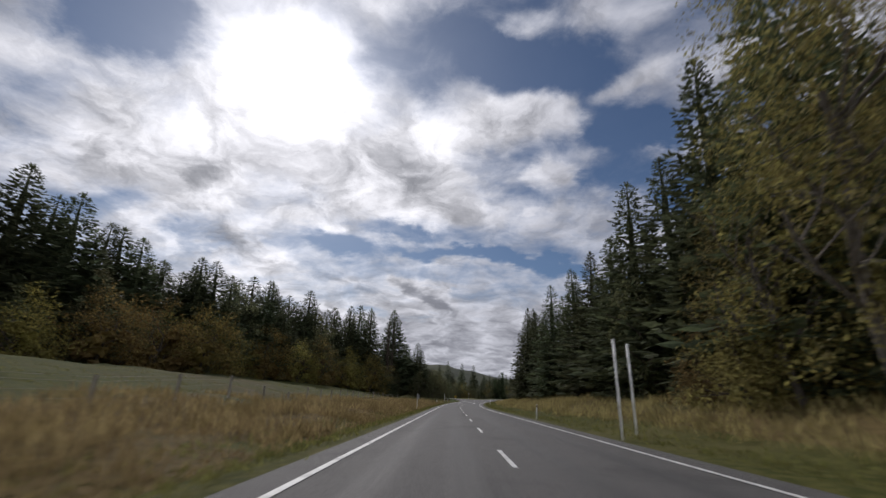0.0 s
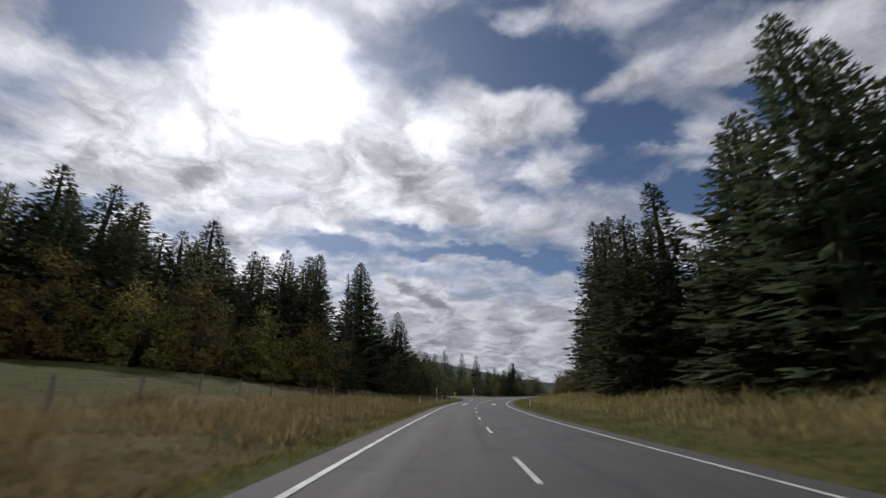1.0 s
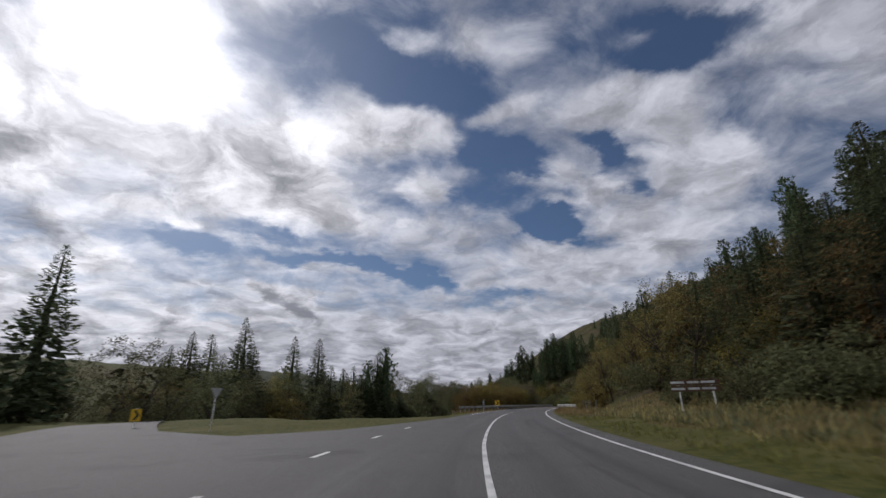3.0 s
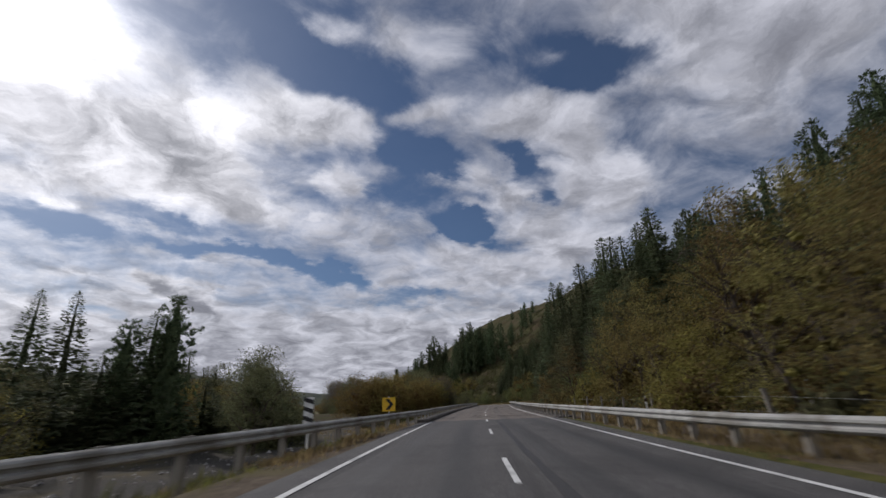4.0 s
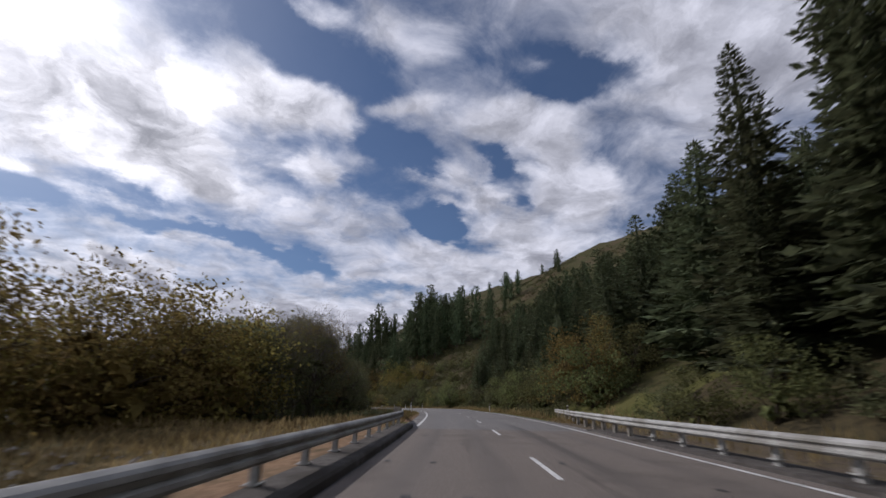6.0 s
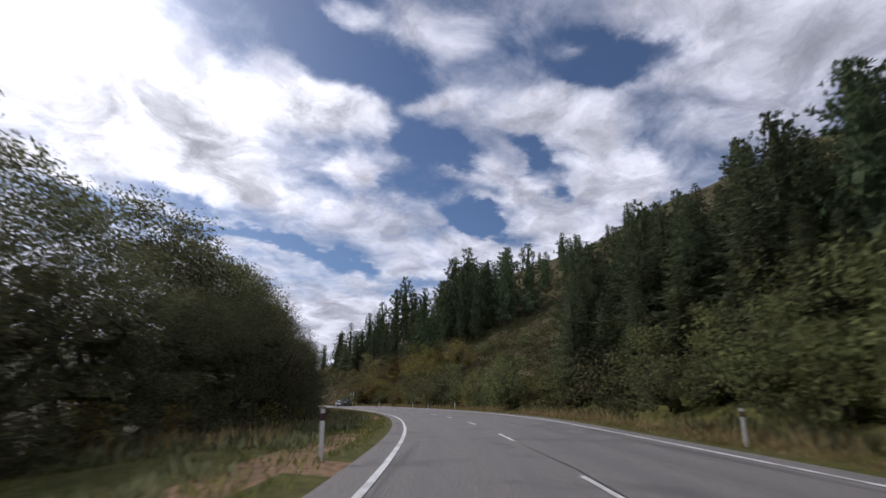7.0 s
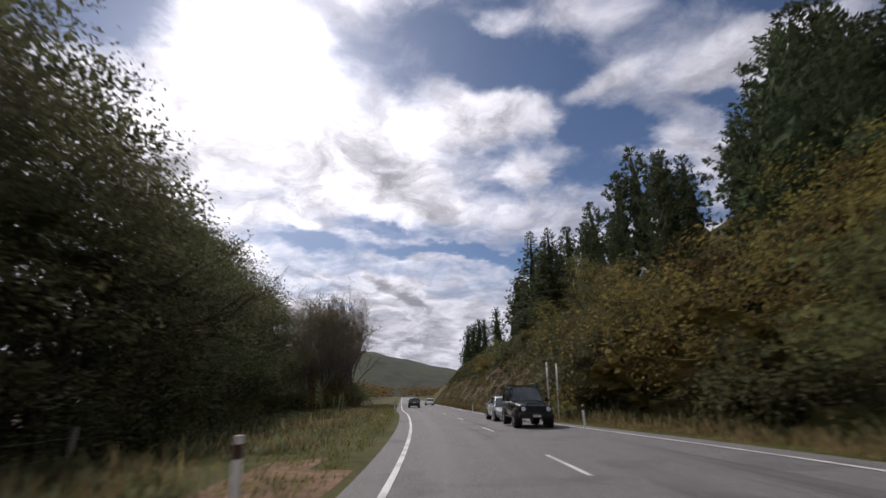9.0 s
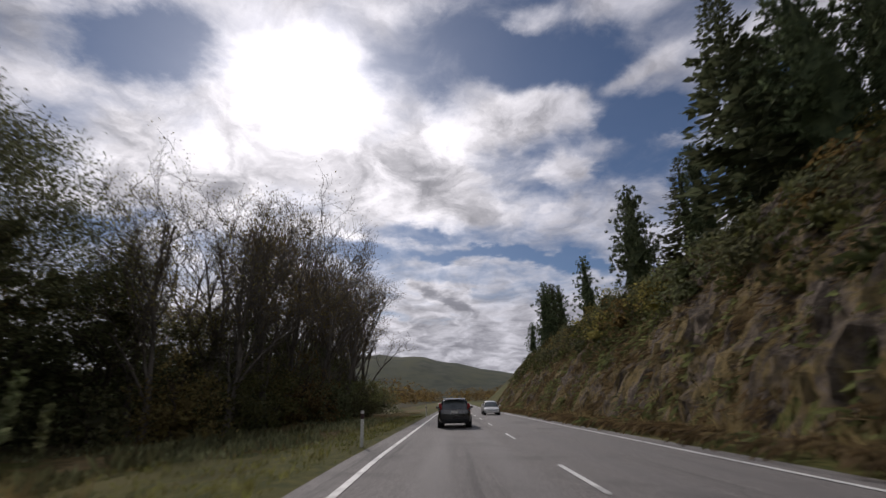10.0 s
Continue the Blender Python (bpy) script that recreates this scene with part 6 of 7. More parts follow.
def build_cutting():
    ss = np.arange(538, 662, 0.42)
    bb = np.r_[np.arange(1.4, 12.0, 0.42), np.arange(12.0, 17.0, 0.8)]
    verts, nb = [], len(bb)
    for s in ss:
        fade = float(ease(s, 538, 556) * ease(-s, -662, -645))
        for b in bb:
            l = float(right_line(s)) + 1.0 + b
            x, y = along(s, l)
            z = float(height(s, l))
            p = Vector((float(x), float(y), z))
            gully = noise.fractal(Vector((s * 0.16, b * 0.05, 1.7)), 0.9, 2.1, 5)
            rough = noise.fractal(p * 0.55, 0.8, 2.2, 6)
            ledge = noise.noise(Vector((s * 0.05, z * 0.9, 4.0)))
            k = float(ease(b, 1.4, 3.2) * ease(-b, -17.0, -12.5)) * fade
            crag = noise.fractal(Vector((s * 1.1 + b * 0.25, b * 0.22, 7.3)), 0.75, 2.1, 6)
            chip = noise.fractal(p * 1.7, 0.6, 2.2, 4)
            push = (0.34 * gully + 0.24 * rough + 0.22 * ledge + 0.46 * crag + 0.30 * chip) * k
            tx, ty = np.interp(s, _s, _tan[:, 0]), np.interp(s, _s, _tan[:, 1])
            verts.append((p.x - ty * push * 0.9, p.y + tx * push * 0.9, p.z + push * 0.45 + 0.30 * k - 0.12 * (1 - k)))
    faces = [(i * nb + j, (i + 1) * nb + j, (i + 1) * nb + j + 1, i * nb + j + 1) for i in range(len(ss) - 1) for j in range(nb - 1)]
    # rock, with grassy seams between
    m = bpy.data.materials.new("rock_face")
    m.use_nodes = True
    n = Nodes(m.node_tree)
    co = n.add("ShaderNodeTexCoord").outputs["Object"]
    grain = n.noise(n.vec("MULTIPLY", co, (1.0, 1.0, 0.40)), 3.6, 10.0, 0.74)
    upright = n.vec("MULTIPLY", co, (1.0, 1.0, 0.32))
    seam = n.noise(upright, 0.60, 9.0, 0.70, 0.6)
    rockc = n.mix(n.ramp(grain, 0.38, 0.62), (0.060, 0.046, 0.035), (0.17, 0.135, 0.10))
    grassc = n.mix(n.ramp(grain, 0.36, 0.64), (0.075, 0.060, 0.020), (0.23, 0.165, 0.062))
    colour = n.mix(n.ramp(seam, 0.44, 0.56), rockc, grassc)
    b = n.add("ShaderNodeBsdfPrincipled")
    n.put(b.inputs["Base Color"], colour)
    b.inputs["Roughness"].default_value = 0.95
    b.inputs["Specular IOR Level"].default_value = 0.2
    bp = n.add("ShaderNodeBump")
    bp.inputs["Strength"].default_value, bp.inputs["Distance"].default_value = 0.9, 0.12
    n.put(bp.inputs["Height"], n.noise(co, 5.0, 10.0, 0.72))
    n.link(bp.outputs[0], b.inputs["Normal"])
    n.link(b.outputs[0], n.add("ShaderNodeOutputMaterial").inputs[0])
    tagged(new("rock_cutting", mesh("rock_cutting", verts, faces, m)), "steep brown rock cutting with dry grass in its seams", "rock face", kind="structure")


build_cutting()

# ---- grass, weeds and scrub, uncountable ----


def tufts(name, label, spots, mat, r, blades=6, tall=(0.25, 0.6), spread=0.16, width=0.03):
    """Grass tufts at (s, l) as one object: thin bent blades."""
    sp = np.array(spots)
    x, y = along(sp[:, 0], sp[:, 1])
    z = height(sp[:, 0], sp[:, 1])
    n = len(sp) * blades
    base = np.repeat(np.c_[x, y, z], blades, 0) + np.c_[r.normal(0, spread, (n, 2)), np.full(n, -0.03)]
    lean = r.normal(0, 0.32, (n, 2))
    d = np.c_[lean, np.ones(n)]
    h = np.repeat(r.uniform(tall[0], tall[1], len(sp)), blades) * r.uniform(0.6, 1.15, n)
    t = r.uniform(0, 6.283, n)
    v, f = kites(base, d, np.c_[np.cos(t), np.sin(t), np.zeros(n)], h, width * r.uniform(0.7, 1.6, n))
    tagged(new(name, mesh(name, v, f, mat)), label, "grass", kind="stuff")


r4 = np.random.default_rng(11)


def scatter(count, s0, s1, side, near, far, keep=None):
    out = []
    while len(out) < count:
        s = r4.uniform(s0, s1)
        d = near + (far - near) * r4.uniform(0, 1) ** 1.3
        l = float(left_line(s)) - d if side < 0 else float(right_line(s)) + d
        if side < 0 and 150 < s < 226:
            continue
        if keep is not None and not keep(s, l, d):
            continue
        out.append((s, l))
    return out


def patchy(s, l, d):
    return wave(s, l, 4.0, 5) > -0.25


tufts("dry_grass", "tall dry straw-coloured roadside grass", scatter(7000, 0, 140, -1, 2.6, 14, patchy) + scatter(1200, 215, 380, 1, 2.0, 6.5)
      + scatter(1500, 382, 560, 1, 2.0, 4.5, patchy) + scatter(700, 384, 560, -1, 3.5, 7, patchy) + scatter(1200, 545, 640, 1, 2.2, 8, patchy) + scatter(900, 300, 385, -1, 9, 30, patchy),
      M["dry_blade"], r4, 5, (0.35, 0.85), 0.20, 0.035)
tufts("short_straw", "short dry straw along the road's edge", scatter(5200, 372, 545, 1, 1.4, 5.0, patchy) + scatter(1600, 366, 400, -1, 1.3, 5.0) + scatter(3600, 515, 625, -1, 3.0, 15.0, patchy) + scatter(1500, 214, 262, 1, 1.2, 4.5, patchy) + scatter(900, 228, 262, -1, 1.2, 4.0, patchy), M["dry_blade"], r4, 5, (0.08, 0.30), 0.22, 0.03)
tufts("bank_grass", "tall golden grass on the roadside bank", scatter(4200, 0, 150, 1, 4.0, 12) + scatter(900, 150, 225, 1, 4.0, 12), M["dry_blade"], r4, 5, (0.35, 0.85), 0.24, 0.035)
tufts("cut_straw", "short cut straw and stubble beside the road", scatter(5200, 0, 135, -1, 2.0, 8.0), M["dry_blade"], r4, 4, (0.10, 0.34), 0.22, 0.035)
corner = []
while len(corner) < 2600:
    s, l = r4.uniform(118, 182), -r4.uniform(4.2, 17)
    if float(in_junction(s, l)) < 0.02 and l < float(left_line(s)) - 1.4:
        corner.append((s, l))
tufts("corner_grass", "rough dry and green grass at the junction corner", corner, M["pale_weed"], r4, 5, (0.15, 0.55), 0.24, 0.045)
tufts("river_grass", "dry golden grass on the river bank", scatter(2600, 316, 378, -1, 4.5, 24), M["dry_blade"], r4, 5, (0.25, 0.6), 0.28, 0.05)
tufts("green_grass", "short green and yellowing verge grass", scatter(6000, 0, 145, -1, 1.2, 4.0) + scatter(5000, 0, 220, 1, 1.5, 6.0) + scatter(9000, 382, 600, -1, 1.3, 8.5) + scatter(3500, 0, 120, -1, 12, 34)
      + scatter(2600, 382, 620, 1, 1.6, 4.0) + scatter(1000, 226, 262, -1, 1.6, 9.0),
      M["blade"], r4, 4, (0.08, 0.26), 0.16, 0.03)
tufts("pale_weeds", "pale grey-green weeds along the verge", scatter(3200, 384, 480, -1, 3.0, 8.5, patchy) + scatter(4600, 480, 600, -1, 3.2, 15.5, patchy) + scatter(1500, 150, 225, 1, 4.5, 13),
      M["pale_weed"], r4, 5, (0.15, 0.5), 0.22, 0.06)
tufts("weeds", "dark green weeds and brambles at the wood's edge", scatter(900, 386, 580, -1, 7.0, 10.0, patchy) + scatter(900, 120, 150, -1, 5, 14) + scatter(700, 384, 540, 1, 3.4, 6.5, patchy) + scatter(500, 236, 262, -1, 3.5, 9.0),
      M["leaf"], r4, 9, (0.3, 0.9), 0.28, 0.12)


def scrub(name, label, count, s0, s1, l0, l1, size, mat, keep=None):
    """Low bushy scrub as one object."""
    C, D, U, L = [], [], [], []
    made = 0
    while made < count:
        s, l = r4.uniform(s0, s1), r4.uniform(l0, l1)
        if keep is not None and not keep(s, l, 0):
            continue
        made += 1
        x, y = along(s, l)
        z = float(height(s, l))
        n = 14
        k = size * r4.uniform(0.4, 1.25)
        p = dome(r4, n, k, k * 0.8, 0.4)
        C.append(p + np.array([float(x), float(y), z]))
        D.append(p + r4.normal(0, 0.5 * k, (n, 3)))
        U.append(r4.normal(0, 1, (n, 3)))
        L.append(k * r4.uniform(0.35, 0.75, n))
    L = np.concatenate(L)
    v, f = kites(np.concatenate(C), np.concatenate(D), np.concatenate(U), L, L * 0.6)
    tagged(new(name, mesh(name, v, f, mat)), label, "scrub", kind="stuff")


M["scrub_leaf"] = material("scrub_leaf", (0.055, 0.058, 0.020), (0.115, 0.105, 0.038), 0.4, 0.85, 0.0, translucent=0.2, per_piece=0.4)
M["dead_scrub"] = material("dead_scrub", (0.085, 0.062, 0.035), (0.15, 0.11, 0.065), 0.4, 0.9, 0.0, translucent=0.1, per_piece=0.4)
scrub("green_scrub", "low olive green scrub on the open hillside", 3600, 452, 560, 12, 145, 0.95, M["scrub_leaf"], lambda s, l, d: wave(s, l, 14, 2) > -0.15 and not (508 < s and l < 21))
scrub("low_scrub", "dense low olive and brown scrub on the hill's foot", 4200, 440, 548, 12, 62, 0.62, M["scrub_leaf"], lambda s, l, d: not (508 < s and l < 21))
scrub("brown_scrub", "low dead brown scrub on the open hillside", 2400, 452, 560, 12, 110, 0.75, M["dead_scrub"], lambda s, l, d: wave(s, l, 14, 2) < 0.1 and not (508 < s and l < 21))
scrub("cutting_scrub", "tufts of dry scrub on the rock cutting", 2600, 540, 655, 7.5, 19, 0.27, M["dead_scrub"], lambda s, l, d: wave(s, l, 5, 1) > -0.1)


def hanging_grass(name, label, count, mat, r, long, width, keep):
    """Grass and roots that hang down the cutting's face, as one object."""
    spots = []
    while len(spots) < count:
        q, l = r.uniform(541, 654), r.uniform(6.8, 17.5)
        if keep(q, l):
            spots.append((q, l))
    sp = np.repeat(np.array(spots), 5, 0)
    n = len(sp)
    sp = sp + r.normal(0, 0.16, (n, 2))
    x, y = along(sp[:, 0], sp[:, 1])
    z = height(sp[:, 0], sp[:, 1]) + 0.38
    tx, ty = np.interp(sp[:, 0], _s, _tan[:, 0]), np.interp(sp[:, 0], _s, _tan[:, 1])
    d = np.c_[-ty, tx, np.full(n, -0.75)] + r.normal(0, 0.38, (n, 3))
    v, f = kites(np.c_[x, y, z], d, r.normal(0, 1, (n, 3)), long * r.uniform(0.5, 1.3, n), width * r.uniform(0.7, 1.5, n))
    tagged(new(name, mesh(name, v, f, mat)), label, "grass", kind="stuff")


hanging_grass("cutting_grass", "dry yellow grass hanging down the rock cutting", 5200, M["cut_grass"], r4, 0.62, 0.075, lambda q, l: wave(q, l, 2.6, 4) > -0.25)
hanging_grass("cutting_weeds", "green weeds hanging down the rock cutting", 1700, M["bush_leaf"], r4, 0.55, 0.12, lambda q, l: wave(q, l, 4.5, 8) > 0.15)
scrub("bank_scrub", "green scrub above the rock cutting", 6400, 543, 655, 12.4, 26, 0.72, M["scrub_leaf"], lambda s, l, d: l > 13.8 + 1.6 * wave(s, 0, 9, 3))
scrub("forest_scrub", "low undergrowth on the wooded hillside", 1500, 170, 455, 20, 90, 1.2, M["scrub_leaf"])

# tall dry flower stalks in the verge
stalk_src = None
for s, l, tall in [(541.5, -8.8, 1.7), (542.4, -9.4, 1.9), (543.2, -9.0, 1.4), (546.0, -8.4, 1.1), (547.2, -8.2, 1.2), (549.0, -8.0, 1.0), (551.0, -8.6, 1.3), (556.5, -8.9, 1.3), (559.5, -9.2, 1.5), (560.4, -9.0, 1.1)]:
    m = Matrix.Translation(place(s, l)) @ pose(0, 0, 0, r4.normal(0, 4), r4.normal(0, 4), 50 * s) @ Matrix.Scale(tall, 4)
    if stalk_src is not None:
        copy_thing(stalk_src, m)
        continue
    stalk_src = tagged(new("flower_stalk"), "tall dry pale flower stalk standing in the verge", "plant", "dry flower stalks")
    part("stem", mesh("stem", *tube([(0, 0, -0.1), (0.01, 0, 0.5), (0.0, 0.01, 1.0)], [0.018, 0.016, 0.006], 5), M["pale_weed"]), stalk_src)
    n = 90
    z = r4.uniform(0.45, 1.0, n)
    t = r4.uniform(0, 6.283, n)
    d = np.c_[np.cos(t), np.sin(t), np.full(n, 0.9)]
    v, f = kites(np.c_[np.zeros((n, 2)), z], d, r4.normal(0, 1, (n, 3)), 0.075, 0.04)
    part("seed_head", mesh("seed_head", v, f, M["pale_weed"]), stalk_src)
    n = 26
    t = r4.uniform(0, 6.283, n)
    v, f = kites(np.zeros((n, 3)) + np.array([0, 0, 0.03]), np.c_[np.cos(t), np.sin(t), r4.uniform(0.1, 0.8, n)], np.tile([0.0, 0, 1], (n, 1)), 0.26, 0.07)
    part("leaves", mesh("leaves", v, f, M["pale_weed"]), stalk_src)
    stalk_src.matrix_basis = m

# ---- vehicles ----
M["glass"] = material("car_glass", (0.055, 0.066, 0.064), (0.08, 0.092, 0.09), 3.0, 0.05, 0.0, specular=0.9)
M["tyre"] = material("tyre_rubber", (0.014, 0.014, 0.014), (0.026, 0.025, 0.025), 20.0, 0.85, 0.2, 50.0)
M["rim"] = material("alloy_rim", (0.35, 0.35, 0.36), (0.5, 0.5, 0.51), 8.0, 0.35, 0.0, metal=0.9, specular=0.5)
M["trim"] = material("black_trim", (0.012, 0.012, 0.012), (0.022, 0.022, 0.022), 10.0, 0.6, 0.0)
M["lamp_red"] = material("tail_lamp", (0.28, 0.012, 0.010), (0.40, 0.02, 0.016), 8.0, 0.2, 0.0, specular=0.6)
M["lamp_clear"] = material("head_lamp", (0.55, 0.56, 0.57), (0.7, 0.7, 0.7), 8.0, 0.12, 0.0, specular=0.8)
M["plate"] = material("plate", (0.55, 0.55, 0.52), (0.62, 0.62, 0.6), 8.0, 0.5, 0.0)


def paint(name, dark, light):
    m = material(name, dark, light, 2.0, 0.28, 0.0, third=tuple(c * 0.8 for c in dark), third_scale=0.8, specular=0.6)
    b = next(n for n in m.node_tree.nodes if n.type == "BSDF_PRINCIPLED")
    b.inputs["Coat Weight"].default_value, b.inputs["Coat Roughness"].default_value = 0.7, 0.08
    return m


def loft(stations):
    """Stations of equal-length rings of (x, y, z), closed at both ends."""
    n = len(stations[0])
    verts = [p for ring in stations for p in ring]
    faces = [(i * n + j, i * n + (j + 1) % n, (i + 1) * n + (j + 1) % n, (i + 1) * n + j) for i in range(len(stations) - 1) for j in range(n)]
    faces += [tuple(range(n))[::-1], tuple((len(stations) - 1) * n + j for j in range(n))]
    return verts, faces


def rounded(name, verts, faces, mat, parent, width=0.04, label=""):
    ob = part(name, mesh(name, verts, faces, mat, True), parent, label)
    mod = ob.modifiers.new("edges", "BEVEL")
    mod.width, mod.segments, mod.limit_method, mod.angle_limit = width, 2, "ANGLE", radians(28)
    return ob


def wheel(parent, x, y, r, side):
    """Tyre and five-spoke rim; x to the car's right, y ahead."""
    prof = [(0.62, -0.10), (0.86, -0.105), (0.97, -0.085), (1.0, -0.05), (1.0, 0.05), (0.97, 0.085), (0.86, 0.105), (0.62, 0.10)]
    verts, n, m = [], 28, len(prof)
    for k in range(n):
        t = 2 * math.pi * k / n
        for rr, ww in prof:
            verts.append((ww, rr * r * math.cos(t), rr * r * math.sin(t)))
    faces = [(k * m + j, k * m + (j + 1) % m, ((k + 1) % n) * m + (j + 1) % m, ((k + 1) % n) * m + j) for k in range(n) for j in range(m)]
    root = part("wheel", mesh("wheel", verts, faces, M["tyre"], True), parent, at=pose(x, y, r))
    bm = bmesh.new()
    bmesh.ops.create_cone(bm, cap_ends=True, segments=28, radius1=r * 0.60, radius2=r * 0.60, depth=0.10, matrix=pose(0, 0, 0, 0, 90, 0))
    part("hub_back", bm_mesh("hub_back", bm, M["trim"]), root)
    bm = bmesh.new()
    bmesh.ops.create_cone(bm, cap_ends=True, segments=16, radius1=r * 0.16, radius2=r * 0.13, depth=0.05, matrix=pose(side * 0.085, 0, 0, 0, 90, 0))
    for k in range(5):
        t = 72 * k
        box(bm, (0.03, r * 0.16, r * 0.50), (side * 0.078, -r * 0.34 * math.sin(radians(t)), r * 0.34 * math.cos(radians(t))), (t, 0, 0))
    ring = 28
    v0 = [bm.verts.new((side * 0.085, r * q * math.cos(2 * math.pi * k / ring), r * q * math.sin(2 * math.pi * k / ring))) for q in (0.55, 0.64) for k in range(ring)]
    for k in range(ring):
        k2 = (k + 1) % ring
        bm.faces.new((v0[k], v0[k2], v0[ring + k2], v0[ring + k]))
    part("rim", bm_mesh("rim", bm, M["rim"]), root, "five-spoke alloy rim")


def car(name, label, body_mat, roof_mat, length, width, tall, hatch, s, lat, facing):
    """A car built from swept sections. y ahead, x right, z up."""
    root = tagged(new(name), label, "car")
    w, L = width / 2, length / 2
    belt = tall * 0.63
    sill = 0.24
    # lower body: y, hood or boot height, half width, sill height
    if hatch:
        rows = [(-L, belt * 0.80, w * 0.84, 0.40), (-L + 0.05, belt * 0.99, w * 0.90, 0.30), (-L + 0.35, belt * 1.02, w * 0.97, sill), (-L * 0.45, belt * 1.01, w, sill), (0, belt, w, sill),
                (L * 0.36, belt * 0.97, w, sill), (L * 0.50, belt * 0.93, w * 0.98, sill), (L * 0.82, belt * 0.82, w * 0.93, sill), (L * 0.96, belt * 0.68, w * 0.83, 0.26), (L, belt * 0.50, w * 0.70, 0.34)]
    else:
        rows = [(-L, belt * 0.82, w * 0.82, 0.36), (-L + 0.06, belt * 1.03, w * 0.88, 0.30), (-L * 0.72, belt * 1.06, w * 0.96, sill), (-L * 0.45, belt * 1.03, w, sill), (0, belt, w, sill),
                (L * 0.30, belt * 0.97, w, sill), (L * 0.46, belt * 0.93, w * 0.98, sill), (L * 0.80, belt * 0.80, w * 0.93, sill), (L * 0.95, belt * 0.66, w * 0.82, 0.26), (L, belt * 0.46, w * 0.68, 0.34)]
    rings = []
    for y, top, hw, low in rows:
        half = [(0.0, low), (hw * 0.86, low), (hw * 0.97, low + 0.10), (hw, low + (top - low) * 0.45), (hw * 0.985, low + (top - low) * 0.78), (hw * 0.93, top - 0.02), (hw * 0.72, top + 0.015), (0.0, top + 0.03)]
        ring = [(x, y, z) for x, z in half] + [(-x, y, z) for x, z in reversed(half[1:-1])]
        rings.append(ring)
    rounded("body", *loft(rings), body_mat, root, 0.05)
    # glasshouse
    if hatch:
        cab = [(-L + 0.10, belt, 0.80, 0.02), (-L + 0.42, tall - 0.10, 0.66, 0.0), (-L * 0.35, tall - 0.015, 0.70, 0), (0.05 * L, tall - 0.01, 0.70, 0), (0.22 * L, tall - 0.07, 0.68, 0), (0.52 * L, belt * 0.96, 0.76, 0)]
    else:
        cab = [(-L * 0.80, belt * 1.04, 0.76, 0), (-L * 0.52, belt * 1.04 + (tall - belt) * 0.60, 0.67, 0), (-L * 0.30, tall - 0.045, 0.66, 0), (-L * 0.10, tall - 0.005, 0.68, 0), (0.08 * L, tall - 0.02, 0.68, 0), (0.22 * L, tall - 0.10, 0.67, 0), (0.55 * L, belt * 0.93, 0.76, 0)]
    rings = []
    for y, top, k, _ in cab:
        base_z = belt * 0.97 if top > belt * 1.06 else top - 0.03
        hw = w * 0.93
        ring = [(hw, y, base_z), (w * k, y, top - 0.05), (w * k * 0.86, y, top), (0, y, top + 0.012), (-w * k * 0.86, y, top), (-w * k, y, top - 0.05), (-hw, y, base_z), (0, y, base_z - 0.04)]
        rings.append(ring)
    rounded("glasshouse", *loft(rings), M["glass"], root, 0.02, "dark tinted car windows")
    # roof skin and pillars, a little proud of the glass
    roof = []
    for y, top, k, _ in cab[1:-1]:
        roof.append([(w * k * 0.985, y, top - 0.03), (w * k * 0.86, y, top + 0.012), (0, y, top + 0.026), (-w * k * 0.86, y, top + 0.012), (-w * k * 0.985, y, top - 0.03), (0, y, top - 0.02)])
    rounded("roof", *loft(roof), roof_mat, root, 0.015)
    for side in (-1, 1):
        def along_cab(i, f):
            (y0, t0, k0, _), (y1, t1, k1, _) = cab[i], cab[i + 1]
            return (y0 + (y1 - y0) * f, t0 + (t1 - t0) * f, k0 + (k1 - k0) * f)
        for i, wide in ((0, 0.10), (len(cab) - 2, 0.055)):
            (y0, t0, k0), (y1, t1, k1) = along_cab(i, 0.0), along_cab(i, 1.0)
            b0, b1 = (t0 if t0 > belt * 1.06 else t0), t1
            pts = [Vector((side * w * (k0 + 0.02 if t0 > t1 else 0.93), y0, t0 - 0.02)), Vector((side * w * (k1 + 0.02 if t1 > t0 else 0.93), y1, t1 - 0.02))]
            v, f = tube(pts, [wide * 0.5, wide * 0.45], 6)
            part("pillar", mesh("pillar", v, f, body_mat, True), root)
        # middle pillar, door seams, handles, mirror, arches
        ym = -0.10 * L
        v, f = tube([Vector((side * w * 0.945, ym, belt * 0.97)), Vector((side * w * 0.72, ym - 0.05, tall - 0.06))], [0.035, 0.03], 4)
        part("pillar", mesh("pillar", v, f, M["trim"]), root, "black door pillar")
        for yy in (ym, 0.42 * L):
            bm = bmesh.new()
            box(bm, (0.012, 0.012, (belt - sill) * 0.82), (side * w * 0.997, yy, sill + (belt - sill) * 0.5))
            part("door_seam", bm_mesh("door_seam", bm, M["trim"]), root)
        for yy in (ym + 0.16, -0.42 * L + 0.05):
            bm = bmesh.new()
            box(bm, (0.035, 0.17, 0.035), (side * w * 1.0, yy, belt * 0.86), bevel=0.01)
            part("door_handle", bm_mesh("door_handle", bm, body_mat), root)
        bm = bmesh.new()
        box(bm, (0.19, 0.10, 0.13), (side * (w + 0.10), 0.40 * L, belt + 0.06), bevel=0.03)
        part("mirror", bm_mesh("mirror", bm, body_mat), root)
        bm = bmesh.new()
        box(bm, (0.03, length * 0.46, 0.05), (side * w * 0.985, -0.02 * L, sill + 0.05), bevel=0.01)
        part("side_trim", bm_mesh("side_trim", bm, M["trim"]), root)
